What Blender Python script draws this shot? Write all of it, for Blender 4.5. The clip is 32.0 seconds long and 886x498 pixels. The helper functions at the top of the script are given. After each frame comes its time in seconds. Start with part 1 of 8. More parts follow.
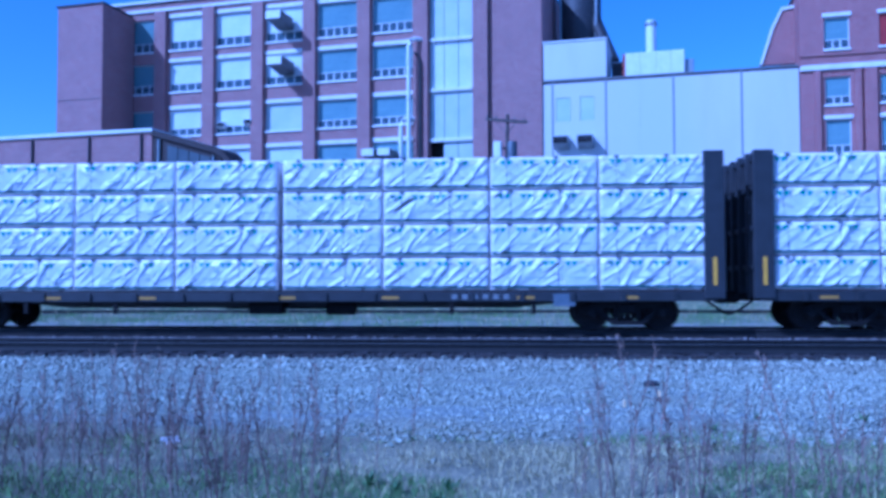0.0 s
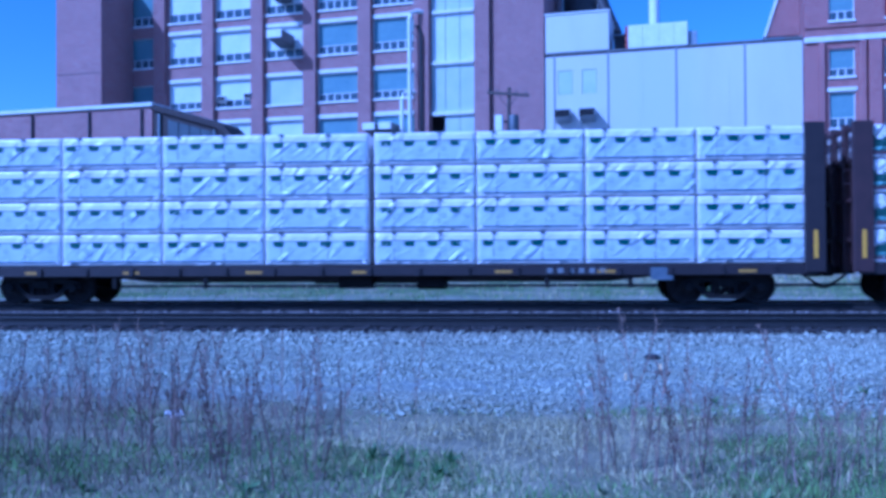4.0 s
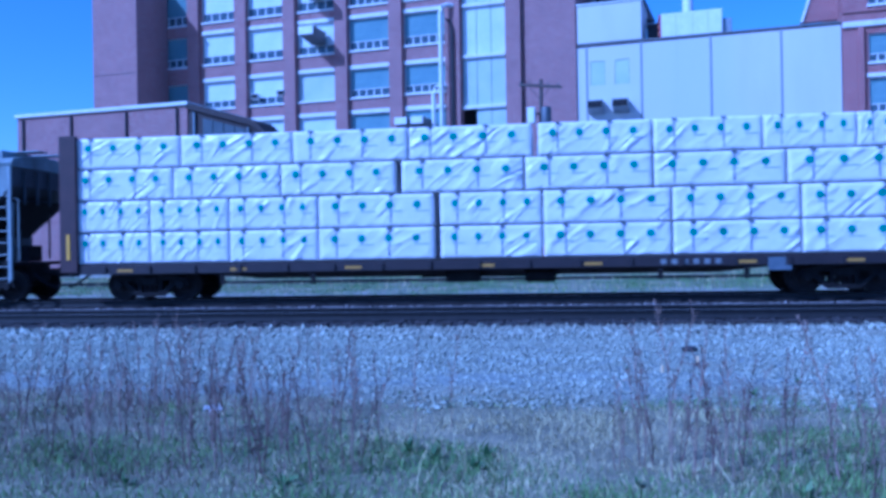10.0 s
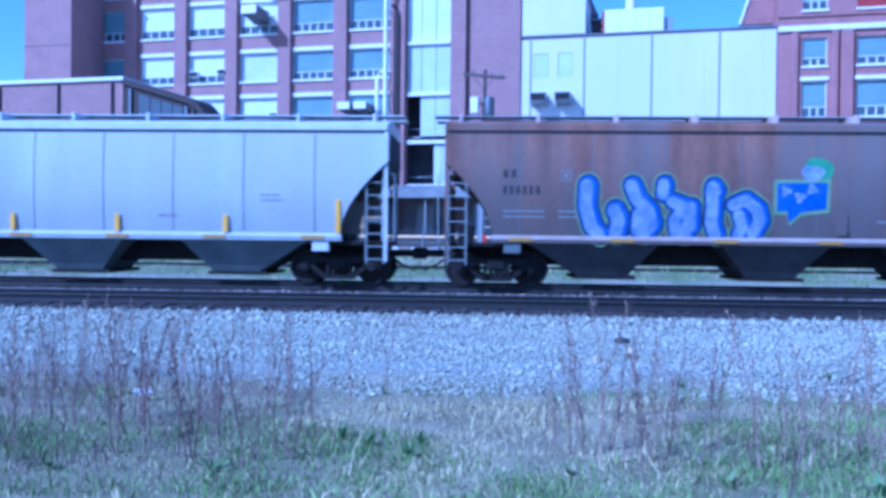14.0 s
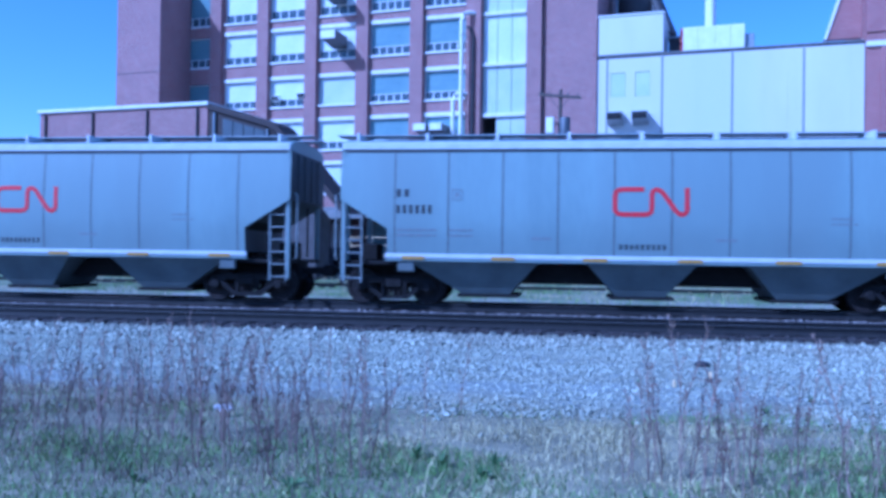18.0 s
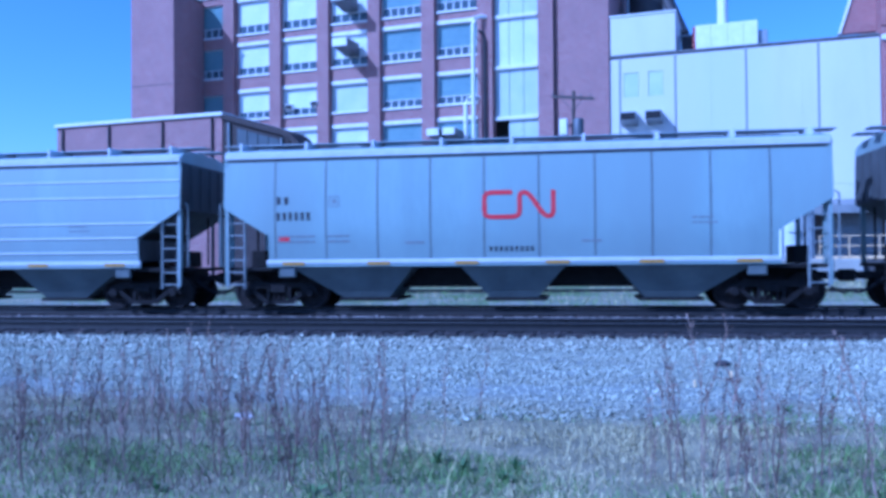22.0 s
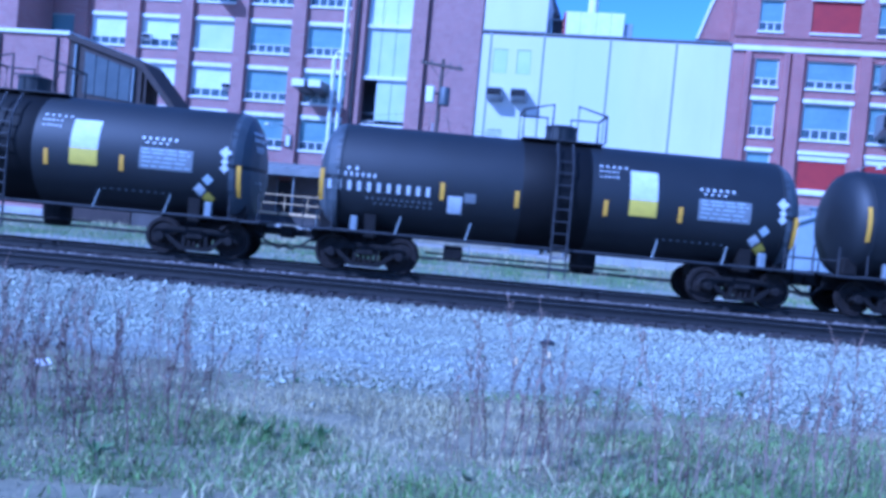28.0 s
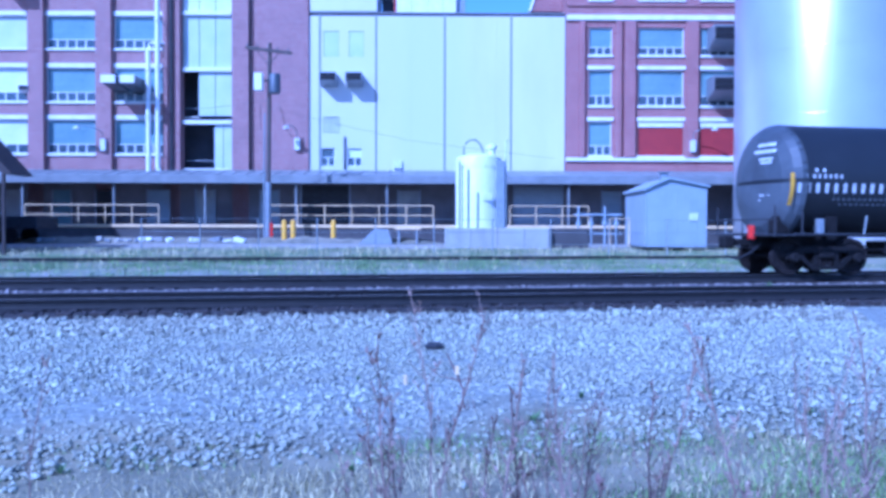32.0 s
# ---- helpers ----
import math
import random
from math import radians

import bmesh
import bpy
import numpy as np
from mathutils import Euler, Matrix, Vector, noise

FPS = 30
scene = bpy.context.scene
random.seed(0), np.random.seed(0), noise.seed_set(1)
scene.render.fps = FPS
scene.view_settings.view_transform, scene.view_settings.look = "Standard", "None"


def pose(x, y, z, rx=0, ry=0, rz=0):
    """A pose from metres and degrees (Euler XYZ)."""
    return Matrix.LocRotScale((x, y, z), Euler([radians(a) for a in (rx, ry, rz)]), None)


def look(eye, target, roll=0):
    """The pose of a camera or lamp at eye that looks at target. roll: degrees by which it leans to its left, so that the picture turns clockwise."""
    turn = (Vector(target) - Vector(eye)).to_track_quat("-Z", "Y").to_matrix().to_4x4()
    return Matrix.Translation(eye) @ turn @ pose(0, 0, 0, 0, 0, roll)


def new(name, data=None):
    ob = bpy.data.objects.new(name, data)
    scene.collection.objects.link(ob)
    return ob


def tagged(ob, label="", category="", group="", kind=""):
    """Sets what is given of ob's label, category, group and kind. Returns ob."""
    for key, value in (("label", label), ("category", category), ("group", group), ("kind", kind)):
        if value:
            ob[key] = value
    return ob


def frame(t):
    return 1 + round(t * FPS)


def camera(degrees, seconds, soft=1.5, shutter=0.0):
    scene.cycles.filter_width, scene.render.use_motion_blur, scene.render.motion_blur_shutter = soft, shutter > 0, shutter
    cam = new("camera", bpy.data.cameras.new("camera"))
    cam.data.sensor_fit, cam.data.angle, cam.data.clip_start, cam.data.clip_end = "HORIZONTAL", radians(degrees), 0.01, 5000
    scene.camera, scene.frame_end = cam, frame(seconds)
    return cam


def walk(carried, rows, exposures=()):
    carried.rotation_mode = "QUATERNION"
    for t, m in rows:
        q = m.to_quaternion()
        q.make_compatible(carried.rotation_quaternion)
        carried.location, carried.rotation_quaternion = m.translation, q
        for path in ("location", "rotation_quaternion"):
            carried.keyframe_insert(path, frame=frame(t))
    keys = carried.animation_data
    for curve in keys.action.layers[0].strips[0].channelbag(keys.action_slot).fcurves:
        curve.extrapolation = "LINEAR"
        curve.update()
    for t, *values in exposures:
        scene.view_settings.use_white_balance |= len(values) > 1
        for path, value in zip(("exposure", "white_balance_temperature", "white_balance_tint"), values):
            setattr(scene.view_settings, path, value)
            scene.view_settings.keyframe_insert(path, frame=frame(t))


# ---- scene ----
DEGREES = 55.39
cam = camera(DEGREES, 32.0, soft=3.5, shutter=0.15)
# seconds, eye x y z, yaw to the left of the track's normal, pitch up, roll
ROWS = [
    (0.0, 0.0, 0.0, 1.698, 4.71, 2.29, -0.17),
    (0.5, 0.0, 0.0, 1.698, 3.78, 1.5, 0.58),
    (1.0, 0.0, 0.0, 1.698, 3.0, 0.42, 2.3),
    (1.5, 0.0, 0.0, 1.698, 3.99, 0.13, 3.55),
    (2.0, 0.0, 0.0, 1.698, 4.11, -0.08, 3.03),
    (2.5, 0.0, 0.0, 1.698, 3.04, -0.01, 0.85),
    (3.0, 0.0, 0.0, 1.698, 2.41, -0.1, 0.54),
    (3.5, 0.0, 0.0, 1.698, 3.0, 0.27, 0.16),
    (4.0, 0.0, 0.0, 1.698, 4.83, 0.54, -0.3),
    (4.5, 0.0, 0.0, 1.698, 5.71, 0.7, -0.44),
    (6.5, 0.0, 0.0, 1.698, 2.78, 0.37, 0.78),
    (7.0, 0.0, 0.0, 1.698, 2.65, 0.07, 1.05),
    (7.5, 0.0, 0.0, 1.698, 2.41, -0.11, 1.15),
    (8.0, 0.0, 0.0, 1.698, 3.13, -0.11, 0.96),
    (8.5, 0.0, 0.0, 1.698, 4.91, -0.12, -0.14),
    (9.0, 0.0, 0.0, 1.698, 6.33, -0.24, -0.65),
    (9.5, 0.0, 0.0, 1.698, 7.37, -0.1, -0.86),
    (10.0, 0.0, 0.0, 1.698, 7.11, 0.14, -1.0),
    (10.5, 0.0, 0.0, 1.698, 5.95, 0.17, -0.77),
    (11.0, 0.0, 0.0, 1.698, 5.57, 0.18, -0.82),
    (11.5, 0.0, 0.0, 1.698, 5.3, 0.11, -0.69),
    (12.0, 0.0, 0.0, 1.698, 5.09, -0.01, -0.5),
    (12.5, 0.0, 0.0, 1.698, 4.82, -0.35, -0.24),
    (13.0, 0.0, 0.0, 1.698, 3.75, -0.39, -0.03),
    (13.5, 0.0, 0.0, 1.698, 2.94, -0.3, 0.44),
    (14.0, 0.0, 0.0, 1.698, 3.01, -0.71, 0.63),
    (14.5, 0.0, 0.0, 1.698, 4.71, -0.84, 0.75),
    (16.5, 0.0, 0.0, 1.698, 5.94, 0.17, 0.85),
    (17.0, 0.0, 0.0, 1.698, 6.25, 0.32, 0.83),
    (17.5, 0.0, 0.0, 1.698, 7.06, 0.54, 0.78),
    (18.0, 0.0, 0.0, 1.698, 8.1, 0.61, 0.81),
    (18.5, 0.0, 0.0, 1.698, 8.84, 0.6, 0.2),
    (19.0, 0.0, 0.0, 1.698, 9.26, 0.59, -0.08),
    (19.5, 0.0, 0.0, 1.698, 9.51, 0.75, -0.26),
    (20.0, 0.0, 0.0, 1.698, 9.65, 0.75, -0.42),
    (20.5, 0.0, 0.0, 1.698, 9.81, 0.77, -0.53),
    (21.0, 0.0, 0.0, 1.698, 9.89, 0.77, -0.59),
    (21.5, 0.0, 0.0, 1.698, 9.44, 0.84, -0.55),
    (22.0, 0.0, 0.0, 1.698, 9.19, 0.91, -0.45),
    (22.5, 0.0, 0.0, 1.698, 9.1, 1.27, -0.32),
    (23.0, 0.0, 0.0, 1.698, 8.66, 1.43, -0.28),
    (23.5, 0.0, 0.0, 1.698, 8.16, 1.56, -0.33),
    (24.0, 0.0, 0.0, 1.698, 7.16, 1.35, -0.21),
    (24.5, 0.0, 0.0, 1.698, 6.75, 1.09, 0.29),
    (25.0, 0.0, 0.0, 1.698, 6.63, 0.8, 0.35),
    (25.5, 0.0, 0.0, 1.698, 6.63, 0.95, 0.55),
    (27.5, -0.008, -0.165, 1.749, 2.11, -0.73, 1.63),
    (27.7, 0.074, -0.043, 1.749, 0.85, -1.04, 1.4),
    (28.0, 0.198, 0.14, 1.748, -0.62, -1.33, 5.29),
    (28.2, 0.18, 0.223, 1.729, -1.29, -0.7, 5.64),
    (28.5, 0.154, 0.347, 1.701, 1.39, -1.2, 2.42),
    (28.7, 0.121, 0.483, 1.687, 0.24, -1.33, 2.05),
    (29.0, 0.072, 0.688, 1.666, -0.35, -0.97, -0.16),
    (29.2, 0.09, 0.77, 1.668, -0.79, -1.17, -0.48),
    (29.5, 0.117, 0.894, 1.672, -1.01, -0.33, 3.23),
    (29.7, 0.161, 1.037, 1.648, 2.26, -0.29, 3.49),
    (30.0, 0.227, 1.252, 1.613, 0.46, -1.21, 2.6),
    (30.1, 0.235, 1.323, 1.601, -2.81, -0.95, 2.11),
    (30.3, 0.216, 1.489, 1.579, -7.48, -0.67, 1.29),
    (30.5, 0.191, 1.665, 1.57, -9.6, -0.81, 1.2),
    (31.0, 0.224, 1.923, 1.59, -8.85, -1.41, 1.33),
    (31.5, 0.257, 2.172, 1.553, -8.36, -1.49, 0.36),
    (31.8, 0.240, 2.60, 1.556, -10.2, -1.32, 0.2),
    (32.0, 0.228, 2.883, 1.561, -10.98, -1.23, 0.16),
]


def aim(x, y, z, yaw, pitch, roll):
    a, b = radians(yaw), radians(pitch)
    return look((x, y, z), (x - math.sin(a) * math.cos(b), y + math.cos(a) * math.cos(b), z + math.sin(b)), roll)


EXPOSURES = [(0.0, 0.0, 3480, 27), (4.5, -0.03, 3480, 28), (8.0, 0.04, 3490, 26), (10.5, -0.02, 3490, 26), (11.0, 0.04, 3500, 26), (12.0, 0.33, 3590, 24), (13.0, 0.74, 3660, 26), (15.0, 0.46, 3690, 24), (17.0, 0.38, 3680, 24), (21.0, 0.36, 3690, 25), (25.5, 0.38, 3690, 24), (28.0, 0.55, 3640, 27), (29.0, 0.74, 3680, 32), (30.0, 0.82, 3690, 34), (31.0, 0.88, 3720, 36), (32.0, 0.62, 3740, 31)]
walk(cam, [(t, aim(*r)) for t, *r in ROWS], EXPOSURES)

# ---- light ----
SUN_AZ, SUN_EL = 218.0, 40.0      # degrees from +x, anticlockwise; above the horizon
to_sun = Vector((math.cos(radians(SUN_AZ)) * math.cos(radians(SUN_EL)), math.sin(radians(SUN_AZ)) * math.cos(radians(SUN_EL)), math.sin(radians(SUN_EL))))
world = bpy.data.worlds.new("sky")
scene.world = world
world.use_nodes = True
sky = world.node_tree.nodes.new("ShaderNodeTexSky")
sky.sky_type, sky.sun_disc = "NISHITA", False
sky.sun_elevation, sky.sun_rotation = radians(SUN_EL), radians(90 - SUN_AZ)
sky.altitude, sky.air_density, sky.dust_density, sky.ozone_density = 200, 1.0, 0.6, 1.5
background = world.node_tree.nodes["Background"]
background.inputs["Strength"].default_value = 0.10
world.node_tree.links.new(sky.outputs[0], background.inputs[0])
sun = new("sun", bpy.data.lights.new("sun", "SUN"))
sun.data.energy, sun.data.angle, sun.data.color = 3.4, radians(0.55), (1.0, 0.95, 0.88)
sun.matrix_world = look((0, 0, 60), Vector((0, 0, 60)) - to_sun)


# ---- materials ----
def mat(name, c1, c2=None, scale=4.0, rough=0.7, bump=0.0, metal=0.0, fine=30.0, stretch=(1, 1, 1), island=False, c3=None, world_space=False, spec=None, grime=None):
    """Two-scale noise between c1 and c2, with c3 as large stains, roughness and relief."""
    m = bpy.data.materials.new(name)
    m.use_nodes = True
    n, l = m.node_tree.nodes, m.node_tree.links
    b = n["Principled BSDF"]
    b.inputs["Roughness"].default_value, b.inputs["Metallic"].default_value = rough, metal
    if spec is not None:
        b.inputs["Specular IOR Level"].default_value = spec
    if c2 is None:
        c2 = tuple(0.82 * v for v in c1)
    co = n.new("ShaderNodeTexCoord")
    mp = n.new("ShaderNodeMapping")
    mp.inputs["Scale"].default_value = stretch
    if world_space:
        geo = n.new("ShaderNodeNewGeometry")
        l.new(geo.outputs["Position"], mp.inputs[0])
    else:
        l.new(co.outputs["Object"], mp.inputs[0])
    n1, n2 = n.new("ShaderNodeTexNoise"), n.new("ShaderNodeTexNoise")
    n1.inputs["Scale"].default_value, n1.inputs["Detail"].default_value = scale, 6
    n2.inputs["Scale"].default_value, n2.inputs["Detail"].default_value = fine, 3
    l.new(mp.outputs[0], n1.inputs["Vector"])
    l.new(mp.outputs[0], n2.inputs["Vector"])
    add = n.new("ShaderNodeMath")
    add.operation = "MULTIPLY_ADD"
    add.inputs[1].default_value, add.inputs[2].default_value = 0.45, -0.22
    l.new(n2.outputs[0], add.inputs[0])
    tot = n.new("ShaderNodeMath")
    l.new(n1.outputs[0], tot.inputs[0])
    l.new(add.outputs[0], tot.inputs[1])
    src = tot.outputs[0]
    if island:
        g2 = n.new("ShaderNodeNewGeometry")
        isl = n.new("ShaderNodeMath")
        isl.operation = "MULTIPLY_ADD"
        isl.inputs[1].default_value = 0.7
        l.new(g2.outputs["Random Per Island"], isl.inputs[0])
        sub = n.new("ShaderNodeMath")
        sub.operation = "SUBTRACT"
        l.new(src, sub.inputs[0])
        sub.inputs[1].default_value = 0.35
        l.new(sub.outputs[0], isl.inputs[2])
        src = isl.outputs[0]
    ramp = n.new("ShaderNodeValToRGB")
    ramp.color_ramp.elements[0].position, ramp.color_ramp.elements[1].position = 0.3, 0.7
    ramp.color_ramp.elements[0].color, ramp.color_ramp.elements[1].color = (*c2, 1), (*c1, 1)
    l.new(src, ramp.inputs[0])
    col = ramp.outputs[0]
    if c3 is not None:
        n3 = n.new("ShaderNodeTexNoise")
        n3.inputs["Scale"].default_value, n3.inputs["Detail"].default_value = scale * 0.3, 4
        l.new(mp.outputs[0], n3.inputs["Vector"])
        r3 = n.new("ShaderNodeValToRGB")
        r3.color_ramp.elements[0].position, r3.color_ramp.elements[1].position = 0.48, 0.66
        l.new(n3.outputs[0], r3.inputs[0])
        mix = n.new("ShaderNodeMix")
        mix.data_type = "RGBA"
        l.new(r3.outputs[0], mix.inputs[0])
        l.new(col, mix.inputs[6])
        mix.inputs[7].default_value = (*c3, 1)
        col = mix.outputs[2]
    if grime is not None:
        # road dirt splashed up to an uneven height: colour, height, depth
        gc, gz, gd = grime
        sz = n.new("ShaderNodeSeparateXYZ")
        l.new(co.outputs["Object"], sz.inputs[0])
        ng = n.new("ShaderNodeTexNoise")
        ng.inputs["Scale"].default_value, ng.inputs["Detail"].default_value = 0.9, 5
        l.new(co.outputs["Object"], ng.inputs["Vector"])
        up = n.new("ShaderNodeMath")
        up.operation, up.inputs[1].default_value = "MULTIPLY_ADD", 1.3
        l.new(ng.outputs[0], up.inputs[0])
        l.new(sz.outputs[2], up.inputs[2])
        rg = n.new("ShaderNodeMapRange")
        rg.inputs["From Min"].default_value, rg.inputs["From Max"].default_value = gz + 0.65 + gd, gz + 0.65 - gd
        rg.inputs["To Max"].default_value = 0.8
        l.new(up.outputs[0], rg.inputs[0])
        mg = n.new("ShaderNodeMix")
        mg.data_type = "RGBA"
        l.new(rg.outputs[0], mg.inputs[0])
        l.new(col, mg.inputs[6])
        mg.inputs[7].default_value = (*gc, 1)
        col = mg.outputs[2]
    l.new(col, b.inputs["Base Color"])
    if bump:
        bp = n.new("ShaderNodeBump")
        bp.inputs["Strength"].default_value, bp.inputs["Distance"].default_value = bump, 0.02
        l.new(tot.outputs[0], bp.inputs["Height"])
        l.new(bp.outputs[0], b.inputs["Normal"])
    return m


def brick_mat(name, c1, c2, mortar):
    m = mat(name, c1, c2, 0.8, 0.85, 0.0)
    n, l = m.node_tree.nodes, m.node_tree.links
    b = n["Principled BSDF"]
    co = n.new("ShaderNodeTexCoord")
    sx = n.new("ShaderNodeSeparateXYZ")
    l.new(co.outputs["Object"], sx.inputs[0])
    ad = n.new("ShaderNodeMath")
    l.new(sx.outputs[0], ad.inputs[0])
    l.new(sx.outputs[1], ad.inputs[1])
    cx = n.new("ShaderNodeCombineXYZ")
    l.new(ad.outputs[0], cx.inputs[0])
    l.new(sx.outputs[2], cx.inputs[1])
    br = n.new("ShaderNodeTexBrick")
    br.inputs["Scale"].default_value = 1.0
    br.inputs["Brick Width"].default_value, br.inputs["Row Height"].default_value, br.inputs["Mortar Size"].default_value = 0.215, 0.075, 0.006
    br.inputs["Mortar"].default_value = (*mortar, 1)
    old = b.inputs["Base Color"].links[0].from_socket
    l.new(cx.outputs[0], br.inputs["Vector"])
    l.new(old, br.inputs["Color1"])
    dk = n.new("ShaderNodeMix")
    dk.data_type, dk.blend_type = "RGBA", "MULTIPLY"
    dk.inputs[0].default_value = 1.0
    l.new(old, dk.inputs[6])
    dk.inputs[7].default_value = (0.78, 0.72, 0.72, 1)
    l.new(dk.outputs[2], br.inputs["Color2"])
    l.new(br.outputs["Color"], b.inputs["Base Color"])
    bp = n.new("ShaderNodeBump")
    bp.inputs["Strength"].default_value, bp.inputs["Distance"].default_value = 0.4, 0.01
    bp.invert = True
    l.new(br.outputs["Fac"], bp.inputs["Height"])
    l.new(bp.outputs[0], b.inputs["Normal"])
    return m


BRICK = brick_mat("red_brick", (0.36, 0.195, 0.182), (0.285, 0.152, 0.147), (0.38, 0.32, 0.30))
BRICK_R = brick_mat("red_brick_wing", (0.37, 0.160, 0.148), (0.29, 0.12, 0.115), (0.40, 0.31, 0.295))
STONE = mat("limestone_trim", (0.78, 0.78, 0.75), (0.64, 0.65, 0.64), 2, 0.8, 0.2)
GLASS_LIGHT = mat("window_blind_glass", (0.72, 0.76, 0.74), (0.60, 0.66, 0.66), 0.7, 0.25, 0.0, fine=6)
GLASS_TEAL = mat("window_teal_glass", (0.23, 0.32, 0.33), (0.17, 0.25, 0.27), 0.6, 0.12, 0.0, fine=5)
GLASS_PALE = mat("window_pale_panel", (0.55, 0.60, 0.58), (0.45, 0.52, 0.52), 0.8, 0.5, 0.0)
PANE_DARK = mat("dark_pane", (0.10, 0.13, 0.15), (0.06, 0.08, 0.095), 2, 0.12)
FRAME_W = mat("white_window_frame", (0.66, 0.68, 0.68), (0.55, 0.58, 0.58), 5, 0.5)
WHITE_WALL = mat("white_metal_cladding", (0.64, 0.625, 0.615), (0.57, 0.56, 0.555), 0.6, 0.6, 0.05, stretch=(1, 1, 0.25), c3=(0.56, 0.57, 0.55))
# dark hood colour with the shaded side and underside painted in
HOOD_SHADE = mat("dull_grey_hood_metal", (0.15, 0.16, 0.17), (0.11, 0.115, 0.125), 4, 0.5, 0.0, 0.3)
SEAM = mat("dark_seam", (0.30, 0.31, 0.32), (0.24, 0.25, 0.26), 6, 0.7)
# dark colour that stands in for unlit rooms
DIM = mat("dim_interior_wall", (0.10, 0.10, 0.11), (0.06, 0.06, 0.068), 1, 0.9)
BLACK = mat("black_void", (0.015, 0.015, 0.018), (0.01, 0.01, 0.012), 3, 0.9)
RED_PANEL = mat("red_painted_panel", (0.30, 0.03, 0.03), (0.24, 0.025, 0.03), 2, 0.6)
DARK_STEEL = mat("dark_steel", (0.055, 0.055, 0.06), (0.035, 0.035, 0.04), 5, 0.6, 0.1, 0.3)
GREY_STEEL = mat("galvanised_steel", (0.36, 0.38, 0.40), (0.28, 0.30, 0.32), 6, 0.45, 0.05, 0.5)
WHITE_PAINT = mat("white_paint", (0.78, 0.79, 0.78), (0.68, 0.70, 0.70), 3, 0.45, 0.03)
YELLOW = mat("yellow_paint", (0.74, 0.43, 0.025), (0.62, 0.35, 0.025), 8, 0.5)
ORANGE = mat("amber_reflector", (0.42, 0.25, 0.035), (0.32, 0.19, 0.03), 10, 0.4)
CONCRETE = mat("concrete", (0.42, 0.42, 0.40), (0.32, 0.32, 0.31), 1.5, 0.9, 0.3, c3=(0.27, 0.27, 0.26))
WOOD_POLE = mat("weathered_pole_wood", (0.12, 0.10, 0.092), (0.07, 0.058, 0.052), 3, 0.9, 0.5, stretch=(4, 4, 0.4))
TIE_WOOD = mat("creosoted_tie_wood", (0.045, 0.035, 0.031), (0.024, 0.019, 0.018), 4, 0.9, 0.5, stretch=(4, 0.5, 4))
RAIL_SIDE = mat("rusty_rail_steel", (0.020, 0.018, 0.018), (0.012, 0.0115, 0.012), 8, 0.75, 0.2)
RAIL_TOP = mat("polished_rail_head", (0.42, 0.40, 0.38), (0.30, 0.28, 0.27), 10, 0.3, 0.0, 0.9)
SHED = mat("grey_blue_shed_cladding", (0.34, 0.38, 0.42), (0.28, 0.32, 0.36), 1, 0.5, 0.03)
ROOF_DARK = mat("dark_roofing", (0.10, 0.09, 0.09), (0.06, 0.055, 0.055), 2, 0.85, 0.2)
CANOPY = mat("grey_canopy_metal", (0.24, 0.25, 0.25), (0.17, 0.18, 0.185), 1.2, 0.6, 0.05)
DOCK_WALL = mat("dock_wall_paint", (0.22, 0.20, 0.20), (0.14, 0.125, 0.125), 0.8, 0.8)
CREAM = mat("cream_edge_paint", (0.80, 0.62, 0.34), (0.66, 0.50, 0.28), 2, 0.6)
# train
def car_grey(name, k):
    """Grey car paint, k times as light, with soft streaks and splashed dirt."""
    return mat(name, (0.285 * k, 0.365 * k, 0.362 * k), (0.245 * k, 0.316 * k, 0.316 * k), 0.9, 0.42, 0.02, stretch=(1.4, 1, 0.3), fine=7, c3=(0.245 * k, 0.305 * k, 0.305 * k), grime=((0.185 * k, 0.228 * k, 0.228 * k), 1.45, 0.75))


CN_GREY, CN_FRESH, CN_DULL = car_grey("light_grey_car_paint", 0.88), car_grey("fresh_light_grey_car_paint", 1.04), car_grey("dull_grey_car_paint", 0.74)
CN_SILL = mat("pale_grey_sill_paint", (0.60, 0.62, 0.63), (0.50, 0.52, 0.53), 3, 0.45)
CN_PALE = mat("pale_grey_car_paint", (0.33, 0.405, 0.405), (0.27, 0.335, 0.34), 1.1, 0.42, 0.02, stretch=(1.6, 1, 0.25), fine=9, c3=(0.29, 0.35, 0.35), grime=((0.23, 0.27, 0.27), 1.5, 0.8))
BARE_WHITE = mat("weathered_white_car_paint", (0.46, 0.49, 0.49), (0.36, 0.385, 0.39), 1.0, 0.45, 0.02, stretch=(1.6, 1, 0.25), c3=(0.42, 0.425, 0.42), grime=((0.27, 0.29, 0.30), 1.6, 0.8))
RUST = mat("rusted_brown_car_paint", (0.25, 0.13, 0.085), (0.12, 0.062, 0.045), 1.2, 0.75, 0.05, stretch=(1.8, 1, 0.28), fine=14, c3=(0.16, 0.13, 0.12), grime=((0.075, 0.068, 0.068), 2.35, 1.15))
RIB_GREY = mat("grimy_grey_car_paint", (0.28, 0.33, 0.335), (0.14, 0.16, 0.165), 1.6, 0.6, 0.05, stretch=(1.5, 1, 0.4), c3=(0.075, 0.077, 0.08), grime=((0.06, 0.064, 0.07), 1.8, 0.7))
RIB_PALE = mat("pale_grey_rib_paint", (0.36, 0.41, 0.42), (0.25, 0.28, 0.29), 3, 0.55)
LADDER_M = mat("grimy_ladder_steel", (0.30, 0.33, 0.335), (0.19, 0.21, 0.215), 4, 0.6)
